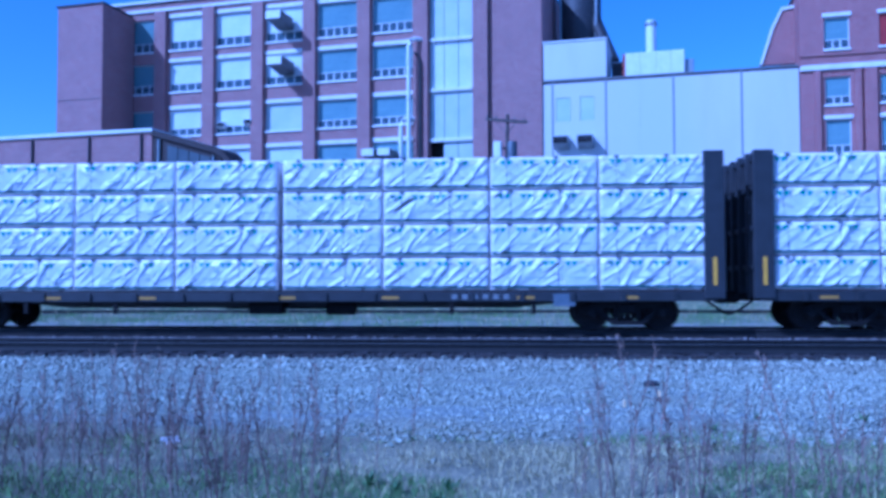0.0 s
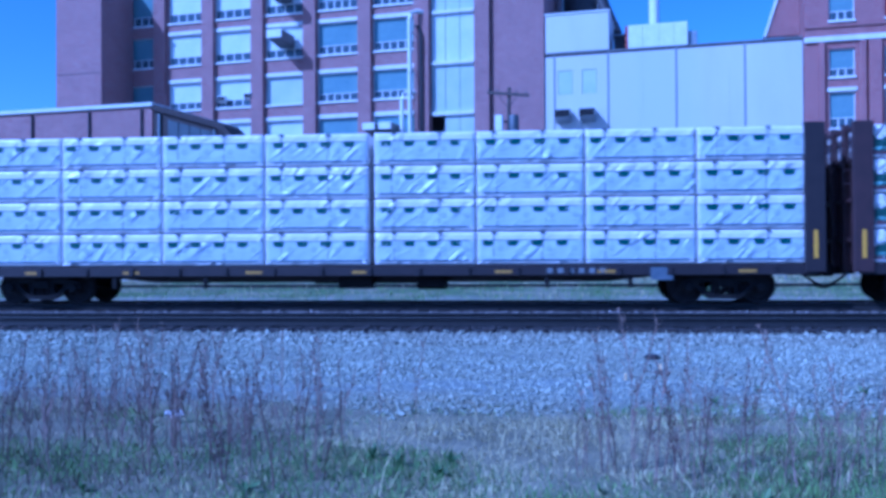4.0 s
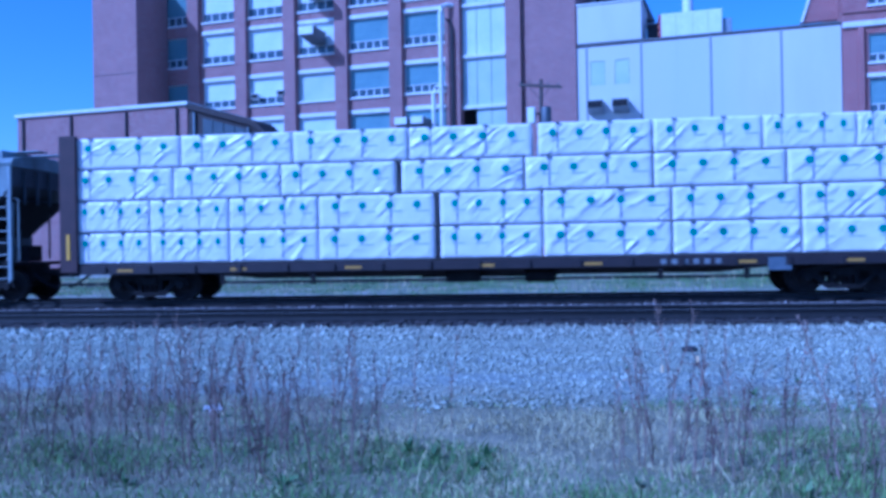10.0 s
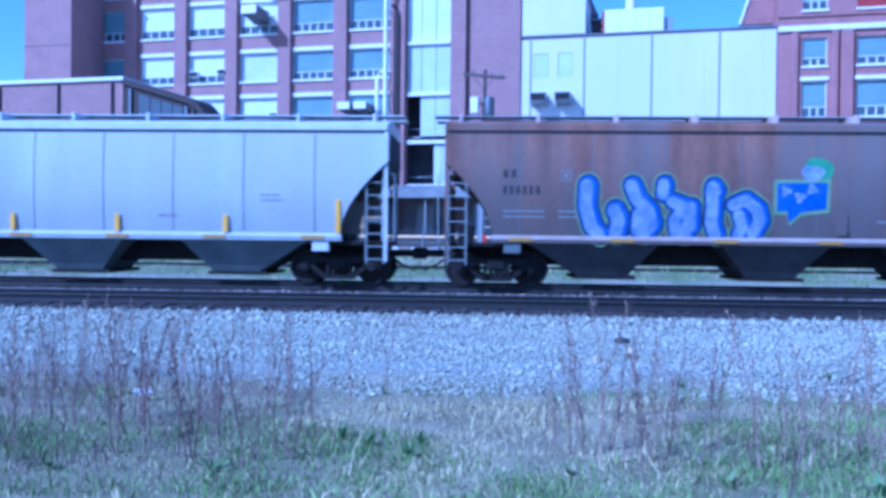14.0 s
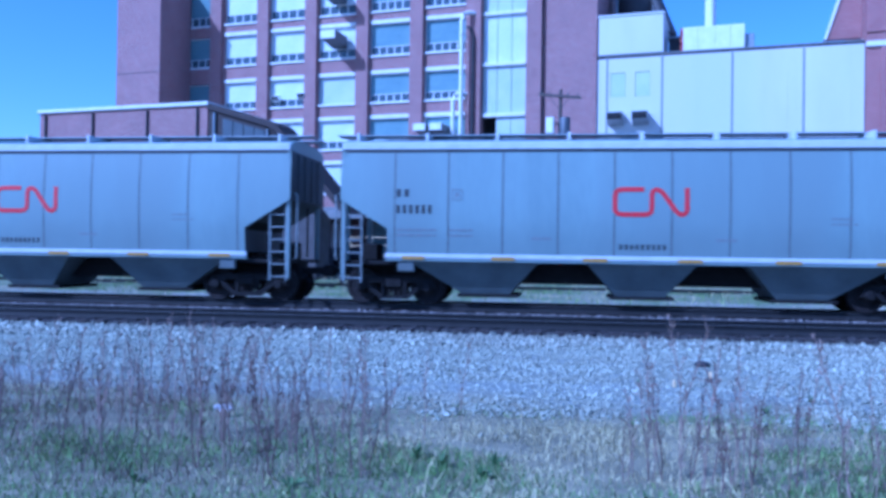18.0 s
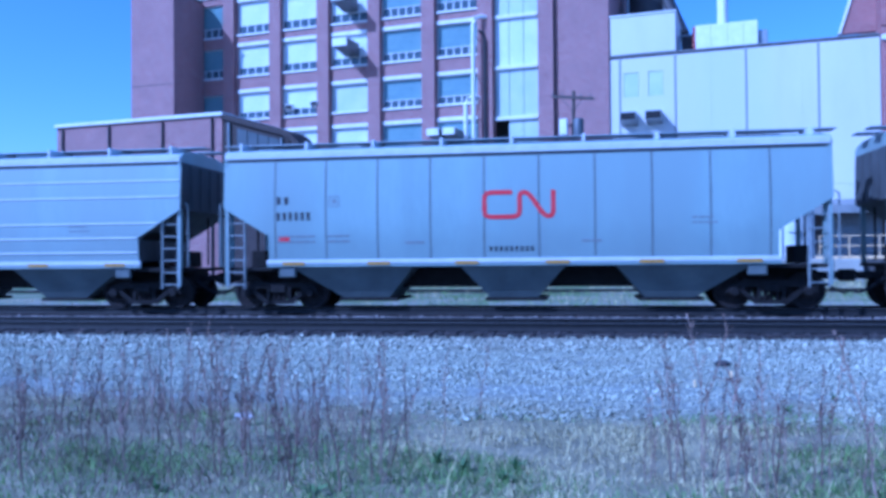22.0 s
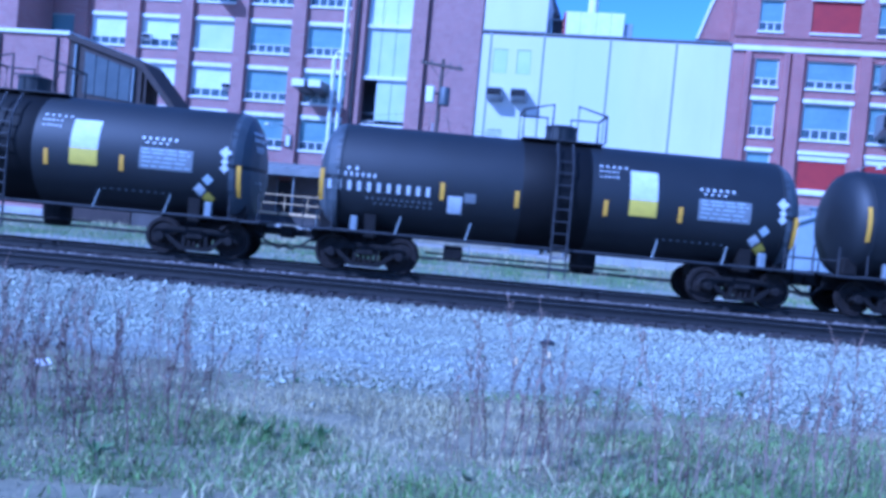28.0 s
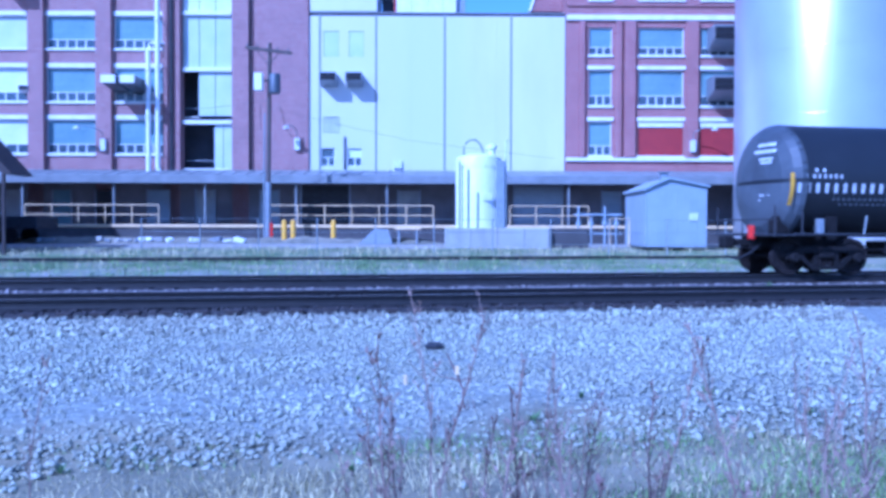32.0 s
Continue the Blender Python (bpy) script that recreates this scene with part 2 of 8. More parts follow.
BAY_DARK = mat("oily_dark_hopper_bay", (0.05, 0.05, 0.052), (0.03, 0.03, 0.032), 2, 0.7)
# body grey darkened for the shade under the car
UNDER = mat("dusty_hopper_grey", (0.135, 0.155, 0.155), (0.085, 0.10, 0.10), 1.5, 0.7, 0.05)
# car end colour with the shade of the end walls painted in
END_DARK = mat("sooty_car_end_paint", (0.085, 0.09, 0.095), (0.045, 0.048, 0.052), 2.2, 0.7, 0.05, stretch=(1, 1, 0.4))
TRUCK_M = mat("oily_cast_steel", (0.016, 0.014, 0.014), (0.008, 0.0075, 0.008), 6, 0.8, 0.2, spec=0.25)
WHEEL_M = mat("wheel_steel", (0.026, 0.021, 0.020), (0.013, 0.011, 0.011), 8, 0.7, 0.1, 0.2, spec=0.3)
TANK_BLACK = mat("black_tank_paint", (0.0075, 0.0095, 0.013), (0.0055, 0.007, 0.0095), 1.5, 0.6, 0.02, stretch=(1, 1, 1), c3=(0.010, 0.012, 0.016), spec=0.66)
TANK_BAND = mat("black_tank_band_paint", (0.005, 0.005, 0.006), (0.0035, 0.0035, 0.004), 2, 0.62, spec=0.25)
DECK_BROWN = mat("dark_brown_car_paint", (0.030, 0.021, 0.023), (0.019, 0.014, 0.016), 3, 0.6, 0.1)
DECK_RED = mat("oxide_red_car_paint", (0.055, 0.027, 0.028), (0.036, 0.020, 0.021), 3, 0.6, 0.1)
DECK_BLACK = mat("black_car_paint", (0.035, 0.036, 0.042), (0.022, 0.023, 0.026), 3, 0.55, 0.1)
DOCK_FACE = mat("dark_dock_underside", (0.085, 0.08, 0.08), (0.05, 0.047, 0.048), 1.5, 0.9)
TRANSFORMER = mat("dark_grey_transformer_paint", (0.10, 0.11, 0.13), (0.07, 0.08, 0.09), 4, 0.5)
DECK_BLUE = mat("blue_car_paint", (0.07, 0.235, 0.36), (0.045, 0.16, 0.25), 3, 0.5, 0.1)
def wrap_mat(name, c1, c2, depth=0.30, slack=0.22):
    """Plastic wrap with crumples that differ from pack to pack."""
    m = mat(name, c1, c2, 3, 0.36, 0.0, fine=20)
    n, l = m.node_tree.nodes, m.node_tree.links
    b = n["Principled BSDF"]
    co, info, ad = n.new("ShaderNodeTexCoord"), n.new("ShaderNodeObjectInfo"), n.new("ShaderNodeVectorMath")
    sc = n.new("ShaderNodeMath")
    sc.operation, sc.inputs[1].default_value = "MULTIPLY", 40.0
    l.new(info.outputs["Random"], sc.inputs[0])
    l.new(co.outputs["Object"], ad.inputs[0])
    l.new(sc.outputs[0], ad.inputs[1])
    mp = n.new("ShaderNodeMapping")
    mp.vector_type = "TEXTURE"
    mp.inputs["Rotation"].default_value = (0, -0.75, 0)
    mp.inputs["Scale"].default_value = (2.4, 1.0, 0.55)
    l.new(ad.outputs[0], mp.inputs[0])
    rid = n.new("ShaderNodeTexNoise")
    rid.noise_type = "RIDGED_MULTIFRACTAL"
    rid.inputs["Scale"].default_value, rid.inputs["Detail"].default_value, rid.inputs["Distortion"].default_value = 1.35, 1.6, 1.3
    l.new(mp.outputs[0], rid.inputs["Vector"])
    flat, taut, low = n.new("ShaderNodeTexNoise"), n.new("ShaderNodeMapRange"), n.new("ShaderNodeMath")
    flat.inputs["Scale"].default_value, flat.inputs["Detail"].default_value = 1.3, 2
    l.new(ad.outputs[0], flat.inputs["Vector"])
    taut.inputs["From Min"].default_value, taut.inputs["From Max"].default_value, taut.inputs["To Min"].default_value = 0.42, 0.64, slack
    l.new(flat.outputs[0], taut.inputs[0])
    low.operation = "MULTIPLY"
    l.new(rid.outputs[0], low.inputs[0])
    l.new(taut.outputs[0], low.inputs[1])
    bp = n.new("ShaderNodeBump")
    bp.inputs["Strength"].default_value, bp.inputs["Distance"].default_value = 1.0, depth
    l.new(low.outputs[0], bp.inputs["Height"])
    l.new(bp.outputs[0], b.inputs["Normal"])
    return m


WRAP = wrap_mat("white_lumber_wrap", (0.87, 0.84, 0.82), (0.75, 0.73, 0.73))
WRAP_TAUT = wrap_mat("taut_white_lumber_wrap", (0.84, 0.82, 0.81), (0.735, 0.73, 0.73), 0.15, 0.12)
WRAP_BAND = wrap_mat("blue_grey_printed_wrap", (0.60, 0.66, 0.69), (0.52, 0.58, 0.615), 0.15, 0.12)
WRAP_TINT = wrap_mat("pale_blue_printed_wrap", (0.74, 0.76, 0.77), (0.64, 0.67, 0.69))
STRAP = mat("grey_steel_strap", (0.15, 0.17, 0.20), (0.10, 0.12, 0.15), 5, 0.5)
P_GREEN = mat("green_print", (0.02, 0.27, 0.20), (0.02, 0.22, 0.16), 8, 0.5)
P_LEAF = mat("sea_green_print", (0.07, 0.33, 0.25), (0.06, 0.28, 0.21), 8, 0.5)
P_TEAL = mat("teal_print", (0.03, 0.28, 0.29), (0.025, 0.23, 0.25), 8, 0.5)
P_DKGREEN = mat("dark_green_print", (0.015, 0.085, 0.065), (0.012, 0.06, 0.05), 8, 0.5)
P_FOREST = mat("forest_print", (0.035, 0.085, 0.07), (0.025, 0.06, 0.05), 9, 0.5)
P_FOREST_MID = mat("faded_forest_print", (0.085, 0.17, 0.15), (0.06, 0.12, 0.11), 9, 0.5)
P_PALE_TEAL = mat("pale_teal_print", (0.33, 0.50, 0.47), (0.26, 0.42, 0.40), 9, 0.5)
P_MAROON = mat("maroon_print", (0.15, 0.06, 0.07), (0.10, 0.045, 0.055), 8, 0.5)
P_GREY = mat("grey_print", (0.48, 0.54, 0.58), (0.42, 0.48, 0.52), 8, 0.5)
P_NAVY = mat("navy_print_line", (0.045, 0.085, 0.13), (0.035, 0.065, 0.10), 8, 0.5)
INK = mat("black_stencil", (0.03, 0.03, 0.035), (0.025, 0.025, 0.03), 8, 0.6)
CAR_SEAM = mat("grimy_seam", (0.13, 0.14, 0.145), (0.09, 0.10, 0.105), 8, 0.6)
INK_GREY = mat("faded_stencil", (0.22, 0.23, 0.24), (0.18, 0.19, 0.20), 8, 0.6)
LOGO_RED = mat("red_logo_paint", (0.55, 0.025, 0.035), (0.48, 0.02, 0.03), 6, 0.5)
STENCIL_W = mat("white_stencil", (0.66, 0.67, 0.68), (0.55, 0.56, 0.58), 8, 0.6)
PLACARD_Y = mat("yellow_placard", (0.70, 0.55, 0.05), (0.62, 0.48, 0.05), 8, 0.5)
SPRAY_BLUE = mat("blue_spray_paint", (0.06, 0.12, 0.42), (0.03, 0.065, 0.28), 5, 0.5)
SPRAY_NAVY = mat("navy_spray_outline", (0.016, 0.028, 0.10), (0.01, 0.018, 0.07), 5, 0.5)
SPRAY_PALE = mat("pale_blue_spray_paint", (0.31, 0.36, 0.47), (0.12, 0.17, 0.36), 3.5, 0.5)
SPRAY_EDGE = mat("green_yellow_spray_edge", (0.22, 0.32, 0.17), (0.15, 0.24, 0.14), 6, 0.5)
SPRAY_GREEN = mat("green_spray_paint", (0.12, 0.32, 0.15), (0.08, 0.24, 0.12), 6, 0.5)
RED_LIGHT = mat("red_marker_lens", (0.65, 0.03, 0.02), (0.55, 0.03, 0.02), 8, 0.3)


# ---- mesh helpers ----
class Geo:
    """Points, faces and material slots of one mesh."""

    def __init__(self):
        self.v, self.f, self.m, self.weld = [], [], [], False

    def add(self, vs, fs, k=0):
        o = len(self.v)
        self.v += [tuple(p) for p in vs]
        self.f += [tuple(o + i for i in f) for f in fs]
        self.m += [k] * len(fs)
        return self

    def box(self, x0, x1, y0, y1, z0, z1, k=0):
        vs = [(x, y, z) for x in (x0, x1) for y in (y0, y1) for z in (z0, z1)]
        return self.add(vs, [(0, 1, 3, 2), (4, 6, 7, 5), (0, 4, 5, 1), (2, 3, 7, 6), (0, 2, 6, 4), (1, 5, 7, 3)], k)

    def cbox(self, x0, x1, y0, y1, z0, z1, c=0.01, k=0):
        """A box with chamfered edges."""
        lo, hi = (x0, y0, z0), (x1, y1, z1)
        vs, idx = [], {}
        for s in ((a, b, d) for a in (0, 1) for b in (0, 1) for d in (0, 1)):
            for ax in range(3):
                p = []
                for i in range(3):
                    e = hi[i] if s[i] else lo[i]
                    p.append(e if i == ax else e + (-c if s[i] else c))
                idx[(s, ax)] = len(vs)
                vs.append(p)
        fs = []
        for ax in range(3):
            u, w = [i for i in range(3) if i != ax]
            for side in (0, 1):
                q = []
                for a, b in ((0, 0), (1, 0), (1, 1), (0, 1)):
                    s = [0, 0, 0]
                    s[ax], s[u], s[w] = side, a, b
                    q.append(idx[(tuple(s), ax)])
                fs.append(tuple(q))
            for a in (0, 1):
                for b in (0, 1):
                    s0, s1 = [0, 0, 0], [0, 0, 0]
                    s0[u] = s1[u] = a
                    s0[w] = s1[w] = b
                    s1[ax] = 1
                    s0, s1 = tuple(s0), tuple(s1)
                    fs.append((idx[(s0, u)], idx[(s1, u)], idx[(s1, w)], idx[(s0, w)]))
        for s in ((a, b, d) for a in (0, 1) for b in (0, 1) for d in (0, 1)):
            fs.append(tuple(idx[(s, ax)] for ax in range(3)))
        return self.add(vs, fs, k)

    def prism(self, poly, a, b, axis="y", k=0):
        """A polygon, given in the two other axes in order, drawn from a to b along axis."""
        def place(p, q):
            return {"y": (p[0], q, p[1]), "x": (q, p[0], p[1]), "z": (p[0], p[1], q)}[axis]
        n = len(poly)
        vs = [place(p, a) for p in poly] + [place(p, b) for p in poly]
        fs = [tuple(range(n)), tuple(range(2 * n - 1, n - 1, -1))] + [(i, i + n, (i + 1) % n + n, (i + 1) % n) for i in range(n)]
        return self.add(vs, fs, k)

    def tube(self, pts, r, n=8, k=0, r1=None):
        """A round bar along points, tapering from r to r1."""
        pts = [Vector(p) for p in pts]
        rings, vs, fs = [], [], []
        for i, p in enumerate(pts):
            d = (pts[min(i + 1, len(pts) - 1)] - pts[max(i - 1, 0)]).normalized()
            side = d.cross(Vector((0, 0, 1))) if abs(d.z) < 0.95 else d.cross(Vector((1, 0, 0)))
            side.normalize()
            up = side.cross(d)
            rr = r if r1 is None else r + (r1 - r) * i / (len(pts) - 1)
            for j in range(n):
                a = 2 * math.pi * j / n
                vs.append(p + rr * (math.cos(a) * side + math.sin(a) * up))
        for i in range(len(pts) - 1):
            for j in range(n):
                fs.append((i * n + j, i * n + (j + 1) % n, (i + 1) * n + (j + 1) % n, (i + 1) * n + j))
        fs += [tuple(range(n - 1, -1, -1)), tuple(range((len(pts) - 1) * n, len(pts) * n))]
        return self.add(vs, fs, k)

    def lathe(self, prof, c, axis="z", n=24, k=0):
        """A profile of (radius, height) turned about an axis through c."""
        vs, fs = [], []
        for r, h in prof:
            for j in range(n):
                a = 2 * math.pi * j / n
                p, q = r * math.cos(a), r * math.sin(a)
                vs.append({"z": (c[0] + p, c[1] + q, c[2] + h), "y": (c[0] + p, c[1] + h, c[2] + q), "x": (c[0] + h, c[1] + p, c[2] + q)}[axis])
        for i in range(len(prof) - 1):
            for j in range(n):
                fs.append((i * n + j, i * n + (j + 1) % n, (i + 1) * n + (j + 1) % n, (i + 1) * n + j))
        fs += [tuple(range(n)), tuple(range((len(prof) - 1) * n, len(prof) * n))]
        return self.add(vs, fs, k)

    def quad(self, p, q, r, s, k=0):
        return self.add([p, q, r, s], [(0, 1, 2, 3)], k)

    def mesh(self, name, mats, smooth=False):
        me = bpy.data.meshes.new(name)
        me.from_pydata(self.v, [], self.f)
        for m in mats if isinstance(mats, (list, tuple)) else [mats]:
            me.materials.append(m)
        me.polygons.foreach_set("material_index", self.m)
        b = bmesh.new()
        b.from_mesh(me)
        if self.weld:
            bmesh.ops.remove_doubles(b, verts=b.verts, dist=1e-4)
        bmesh.ops.recalc_face_normals(b, faces=b.faces)
        b.to_mesh(me)
        b.free()
        if smooth:
            me.shade_smooth()
            me.set_sharp_from_angle(angle=radians(38))
        me.update()
        return me


def part(name, geo, mats, parent, label="", at=(0, 0, 0), smooth=False):
    """One mesh under a thing or a part."""
    me = geo.mesh(name, mats, smooth) if isinstance(geo, Geo) else geo
    ob = new(name, me)
    ob.parent = parent
    ob.location = at
    if label:
        ob["label"] = label
    if "lettering" in name or name == "printed_mark" or name == "twig_head":
        ob["kind"] = "stuff"
    return ob


def thing(name, label, category, m=None, group="", kind=""):
    ob = new(name)
    ob.empty_display_size = 0.3
    if m is not None:
        ob.matrix_basis = m
    return tagged(ob, label, category, group, kind)


def solid(name, geo, mats, label, category, m=None, group="", kind="", smooth=False):
    """A thing that is one mesh."""
    ob = new(name, geo.mesh(name, mats, smooth))
    if m is not None:
        ob.matrix_basis = m
    return tagged(ob, label, category, group, kind)

# ---- ground and tracks ----
TRACK_FAR, TRACK_NEAR = 23.14, 18.66        # centre lines, along x
BASE_FAR, BASE_NEAR, RAIL_H = 0.30, 0.235, 0.172
HEAD = BASE_FAR + RAIL_H


def ground_z(y):
    return float(np.interp(y, [-60, 7, 11, 16.4, 17.25, 17.5, 19.9, 20.3, 21.7, 21.95, 24.4, 25.5, 27, 33, 44, 60, 400], [0.30, 0.29, 0.24, 0.12, 0.10, 0.195, 0.195, 0.19, 0.24, 0.262, 0.262, 0.16, 0.14, 0.42, 0.86, 0.90, 0.9]))


def ground():
    xs = [-900, -300, -120, -60, -40] + [v * 1.0 for v in range(-30, 31)] + [40, 60, 120, 300, 900]
    ys = [-300, -60, -20, -8] + [v * 0.25 for v in range(-16, 124)] + [33, 36, 40, 44, 50, 60, 90, 160, 300, 1500]
    g = Geo()
    vs = []
    for y in ys:
        for x in xs:
            z = ground_z(y)
            if -31 < x < 31 and y < 10:
                z += 0.05 * noise.noise((x * 0.4, y * 0.4, 0)) + 0.02 * noise.noise((x * 1.7, y * 1.7, 3))
            elif y > 26 and y < 44:
                z += 0.05 * noise.noise((x * 0.3, y * 0.5, 5))
            vs.append((x, y, z))
    nx = len(xs)
    fs = [(j * nx + i, j * nx + i + 1, (j + 1) * nx + i + 1, (j + 1) * nx + i) for j in range(len(ys) - 1) for i in range(nx - 1)]
    g.add(vs, fs)
    m = mat("ground_cover", (0.30, 0.275, 0.18), (0.13, 0.125, 0.08), 2.2, 0.95, 1.0, fine=34, c3=(0.19, 0.18, 0.115))
    n, l = m.node_tree.nodes, m.node_tree.links
    b = n["Principled BSDF"]
    grass = b.inputs["Base Color"].links[0].from_socket
    geo = n.new("ShaderNodeNewGeometry")
    sep = n.new("ShaderNodeSeparateXYZ")
    l.new(geo.outputs["Position"], sep.inputs[0])
    wob = n.new("ShaderNodeTexNoise")
    wob.inputs["Scale"].default_value, wob.inputs["Detail"].default_value = 0.35, 5
    l.new(geo.outputs["Position"], wob.inputs["Vector"])
    yy = n.new("ShaderNodeMath")
    yy.operation = "MULTIPLY_ADD"
    yy.inputs[1].default_value = 5.0
    l.new(wob.outputs[0], yy.inputs[0])
    l.new(sep.outputs[1], yy.inputs[2])                     # y + 5 * noise
    stone = n.new("ShaderNodeTexVoronoi")
    stone.inputs["Scale"].default_value = 24
    l.new(geo.outputs["Position"], stone.inputs["Vector"])
    bw = n.new("ShaderNodeSeparateColor")
    l.new(stone.outputs["Color"], bw.inputs[0])
    # stone colours darkened for the shade in gaps between loose stones
    sr = n.new("ShaderNodeValToRGB")
    sr.color_ramp.elements[0].color, sr.color_ramp.elements[1].color = (0.13, 0.135, 0.115, 1), (0.34, 0.36, 0.31, 1)
    l.new(bw.outputs[0], sr.inputs[0])

    def band(below, above, lo, hi):
        mr = n.new("ShaderNodeMapRange")
        mr.inputs["From Min"].default_value, mr.inputs["From Max"].default_value = lo, hi
        l.new(yy.outputs[0], mr.inputs[0])
        mx = n.new("ShaderNodeMix")
        mx.data_type = "RGBA"
        l.new(mr.outputs[0], mx.inputs[0])
        for sock, src in ((6, below), (7, above)):
            if isinstance(src, tuple):
                mx.inputs[sock].default_value = (*src, 1)
            else:
                l.new(src, mx.inputs[sock])
        return mx.outputs[2]

    c = band(grass, sr.outputs[0], 10.6, 11.4)
    gr2 = n.new("ShaderNodeTexNoise")
    gr2.inputs["Scale"].default_value, gr2.inputs["Detail"].default_value = 0.5, 8
    l.new(geo.outputs["Position"], gr2.inputs["Vector"])
    far = n.new("ShaderNodeValToRGB")
    far.color_ramp.elements[0].position, far.color_ramp.elements[1].position = 0.42, 0.62
    far.color_ramp.elements[0].color, far.color_ramp.elements[1].color = (0.11, 0.155, 0.065, 1), (0.25, 0.24, 0.17, 1)
    l.new(gr2.outputs[0], far.inputs[0])
    c = band(c, (0.30, 0.29, 0.27), 27.0, 28.0)
    c = band(c, far.outputs[0], 31.0, 33.0)
    c = band(c, (0.31, 0.29, 0.26), 43.0, 45.5)
    # dark ballast under the two tracks
    for y0, y1 in ((17.3, 20.0), (21.85, 24.7)):
        lo, hi, both = n.new("ShaderNodeMath"), n.new("ShaderNodeMath"), n.new("ShaderNodeMath")
        lo.operation, hi.operation, both.operation = "GREATER_THAN", "LESS_THAN", "MULTIPLY"
        lo.inputs[1].default_value, hi.inputs[1].default_value = y0, y1
        for q in (lo, hi):
            l.new(sep.outputs[1], q.inputs[0])
        l.new(lo.outputs[0], both.inputs[0])
        l.new(hi.outputs[0], both.inputs[1])
        mx = n.new("ShaderNodeMix")
        mx.data_type = "RGBA"
        l.new(both.outputs[0], mx.inputs[0])
        l.new(c, mx.inputs[6])
        mx.inputs[7].default_value = (0.034, 0.030, 0.029, 1)
        c = mx.outputs[2]
    l.new(c, b.inputs["Base Color"])
    tagged(new("ground", g.mesh("ground", m)), "weedy field, crushed stone and grass strip beside the railway", "ground", kind="structure")


ground()


def rail_section():
    """Half of a flat-bottomed rail's outline, mirrored."""
    h = [(0.07, 0.0), (0.07, 0.012), (0.02, 0.03), (0.009, 0.045), (0.009, 0.12), (0.034, 0.132), (0.036, 0.165), (0.028, 0.172)]
    return h + [(-a, b) for a, b in reversed(h)]


def track(name, yc, base, label):
    t = thing(name, label, "railway track", pose(0, yc, base), kind="structure")
    for side in (-1, 1):
        g = Geo().prism([(side * 0.753 + a, b) for a, b in rail_section()], -260, 260, "x")
        g.box(-260, 260, side * 0.753 - 0.024, side * 0.753 + 0.024, 0.1722, 0.1735, 1)
        part("rail", g, [RAIL_SIDE, RAIL_TOP], t, smooth=False)
    rng = random.Random(3)
    tie_meshes = []
    for k in range(5):
        c = 0.012 + 0.01 * rng.random()
        tie_meshes.append(Geo().cbox(-0.115, 0.115, -1.30, 1.30, -0.175, -0.012, c).mesh("tie", TIE_WOOD))
    plate = Geo().cbox(-0.10, 0.10, -0.19, 0.19, -0.012, -0.001, 0.003).mesh("tie_plate", RAIL_SIDE)
    for i in range(-70, 71):
        ob = part("tie", tie_meshes[i % 5], None, t, at=(i * 0.53 + rng.uniform(-0.03, 0.03), rng.uniform(-0.05, 0.05), rng.uniform(-0.008, 0.0)))
        ob.rotation_euler.z = rng.uniform(-0.02, 0.02)
    g = Geo()
    for i in list(range(-400, -70)) + list(range(71, 400)):
        g.box(i * 0.53 - 0.115, i * 0.53 + 0.115, -1.3, 1.3, -0.175, -0.012)
    o = part("far_ties", g, TIE_WOOD, t)
    o["kind"] = "stuff"
    if yc < 20:
        for i in range(-40, 41):
            part("tie_plate", plate, None, t, at=(i * 0.53, -0.753, 0))
    return t


track("track_near", TRACK_NEAR, BASE_NEAR, "empty railway track with rusty rails on dark wooden ties")
track("track_far", TRACK_FAR, BASE_FAR, "railway track with rusty rails that carries the freight train")


def fast_mesh(name, v, f, m):
    """A mesh from arrays of points and of equal-sided faces."""
    me = bpy.data.meshes.new(name)
    k = f.shape[1]
    me.vertices.add(len(v))
    me.vertices.foreach_set("co", np.ascontiguousarray(v, dtype=np.float32).ravel())
    me.loops.add(f.size)
    me.loops.foreach_set("vertex_index", np.ascontiguousarray(f, dtype=np.int32).ravel())
    me.polygons.add(len(f))
    me.polygons.foreach_set("loop_start", np.arange(0, f.size, k, dtype=np.int32))
    me.materials.append(m)
    me.update(calc_edges=True)
    me.validate()
    return me


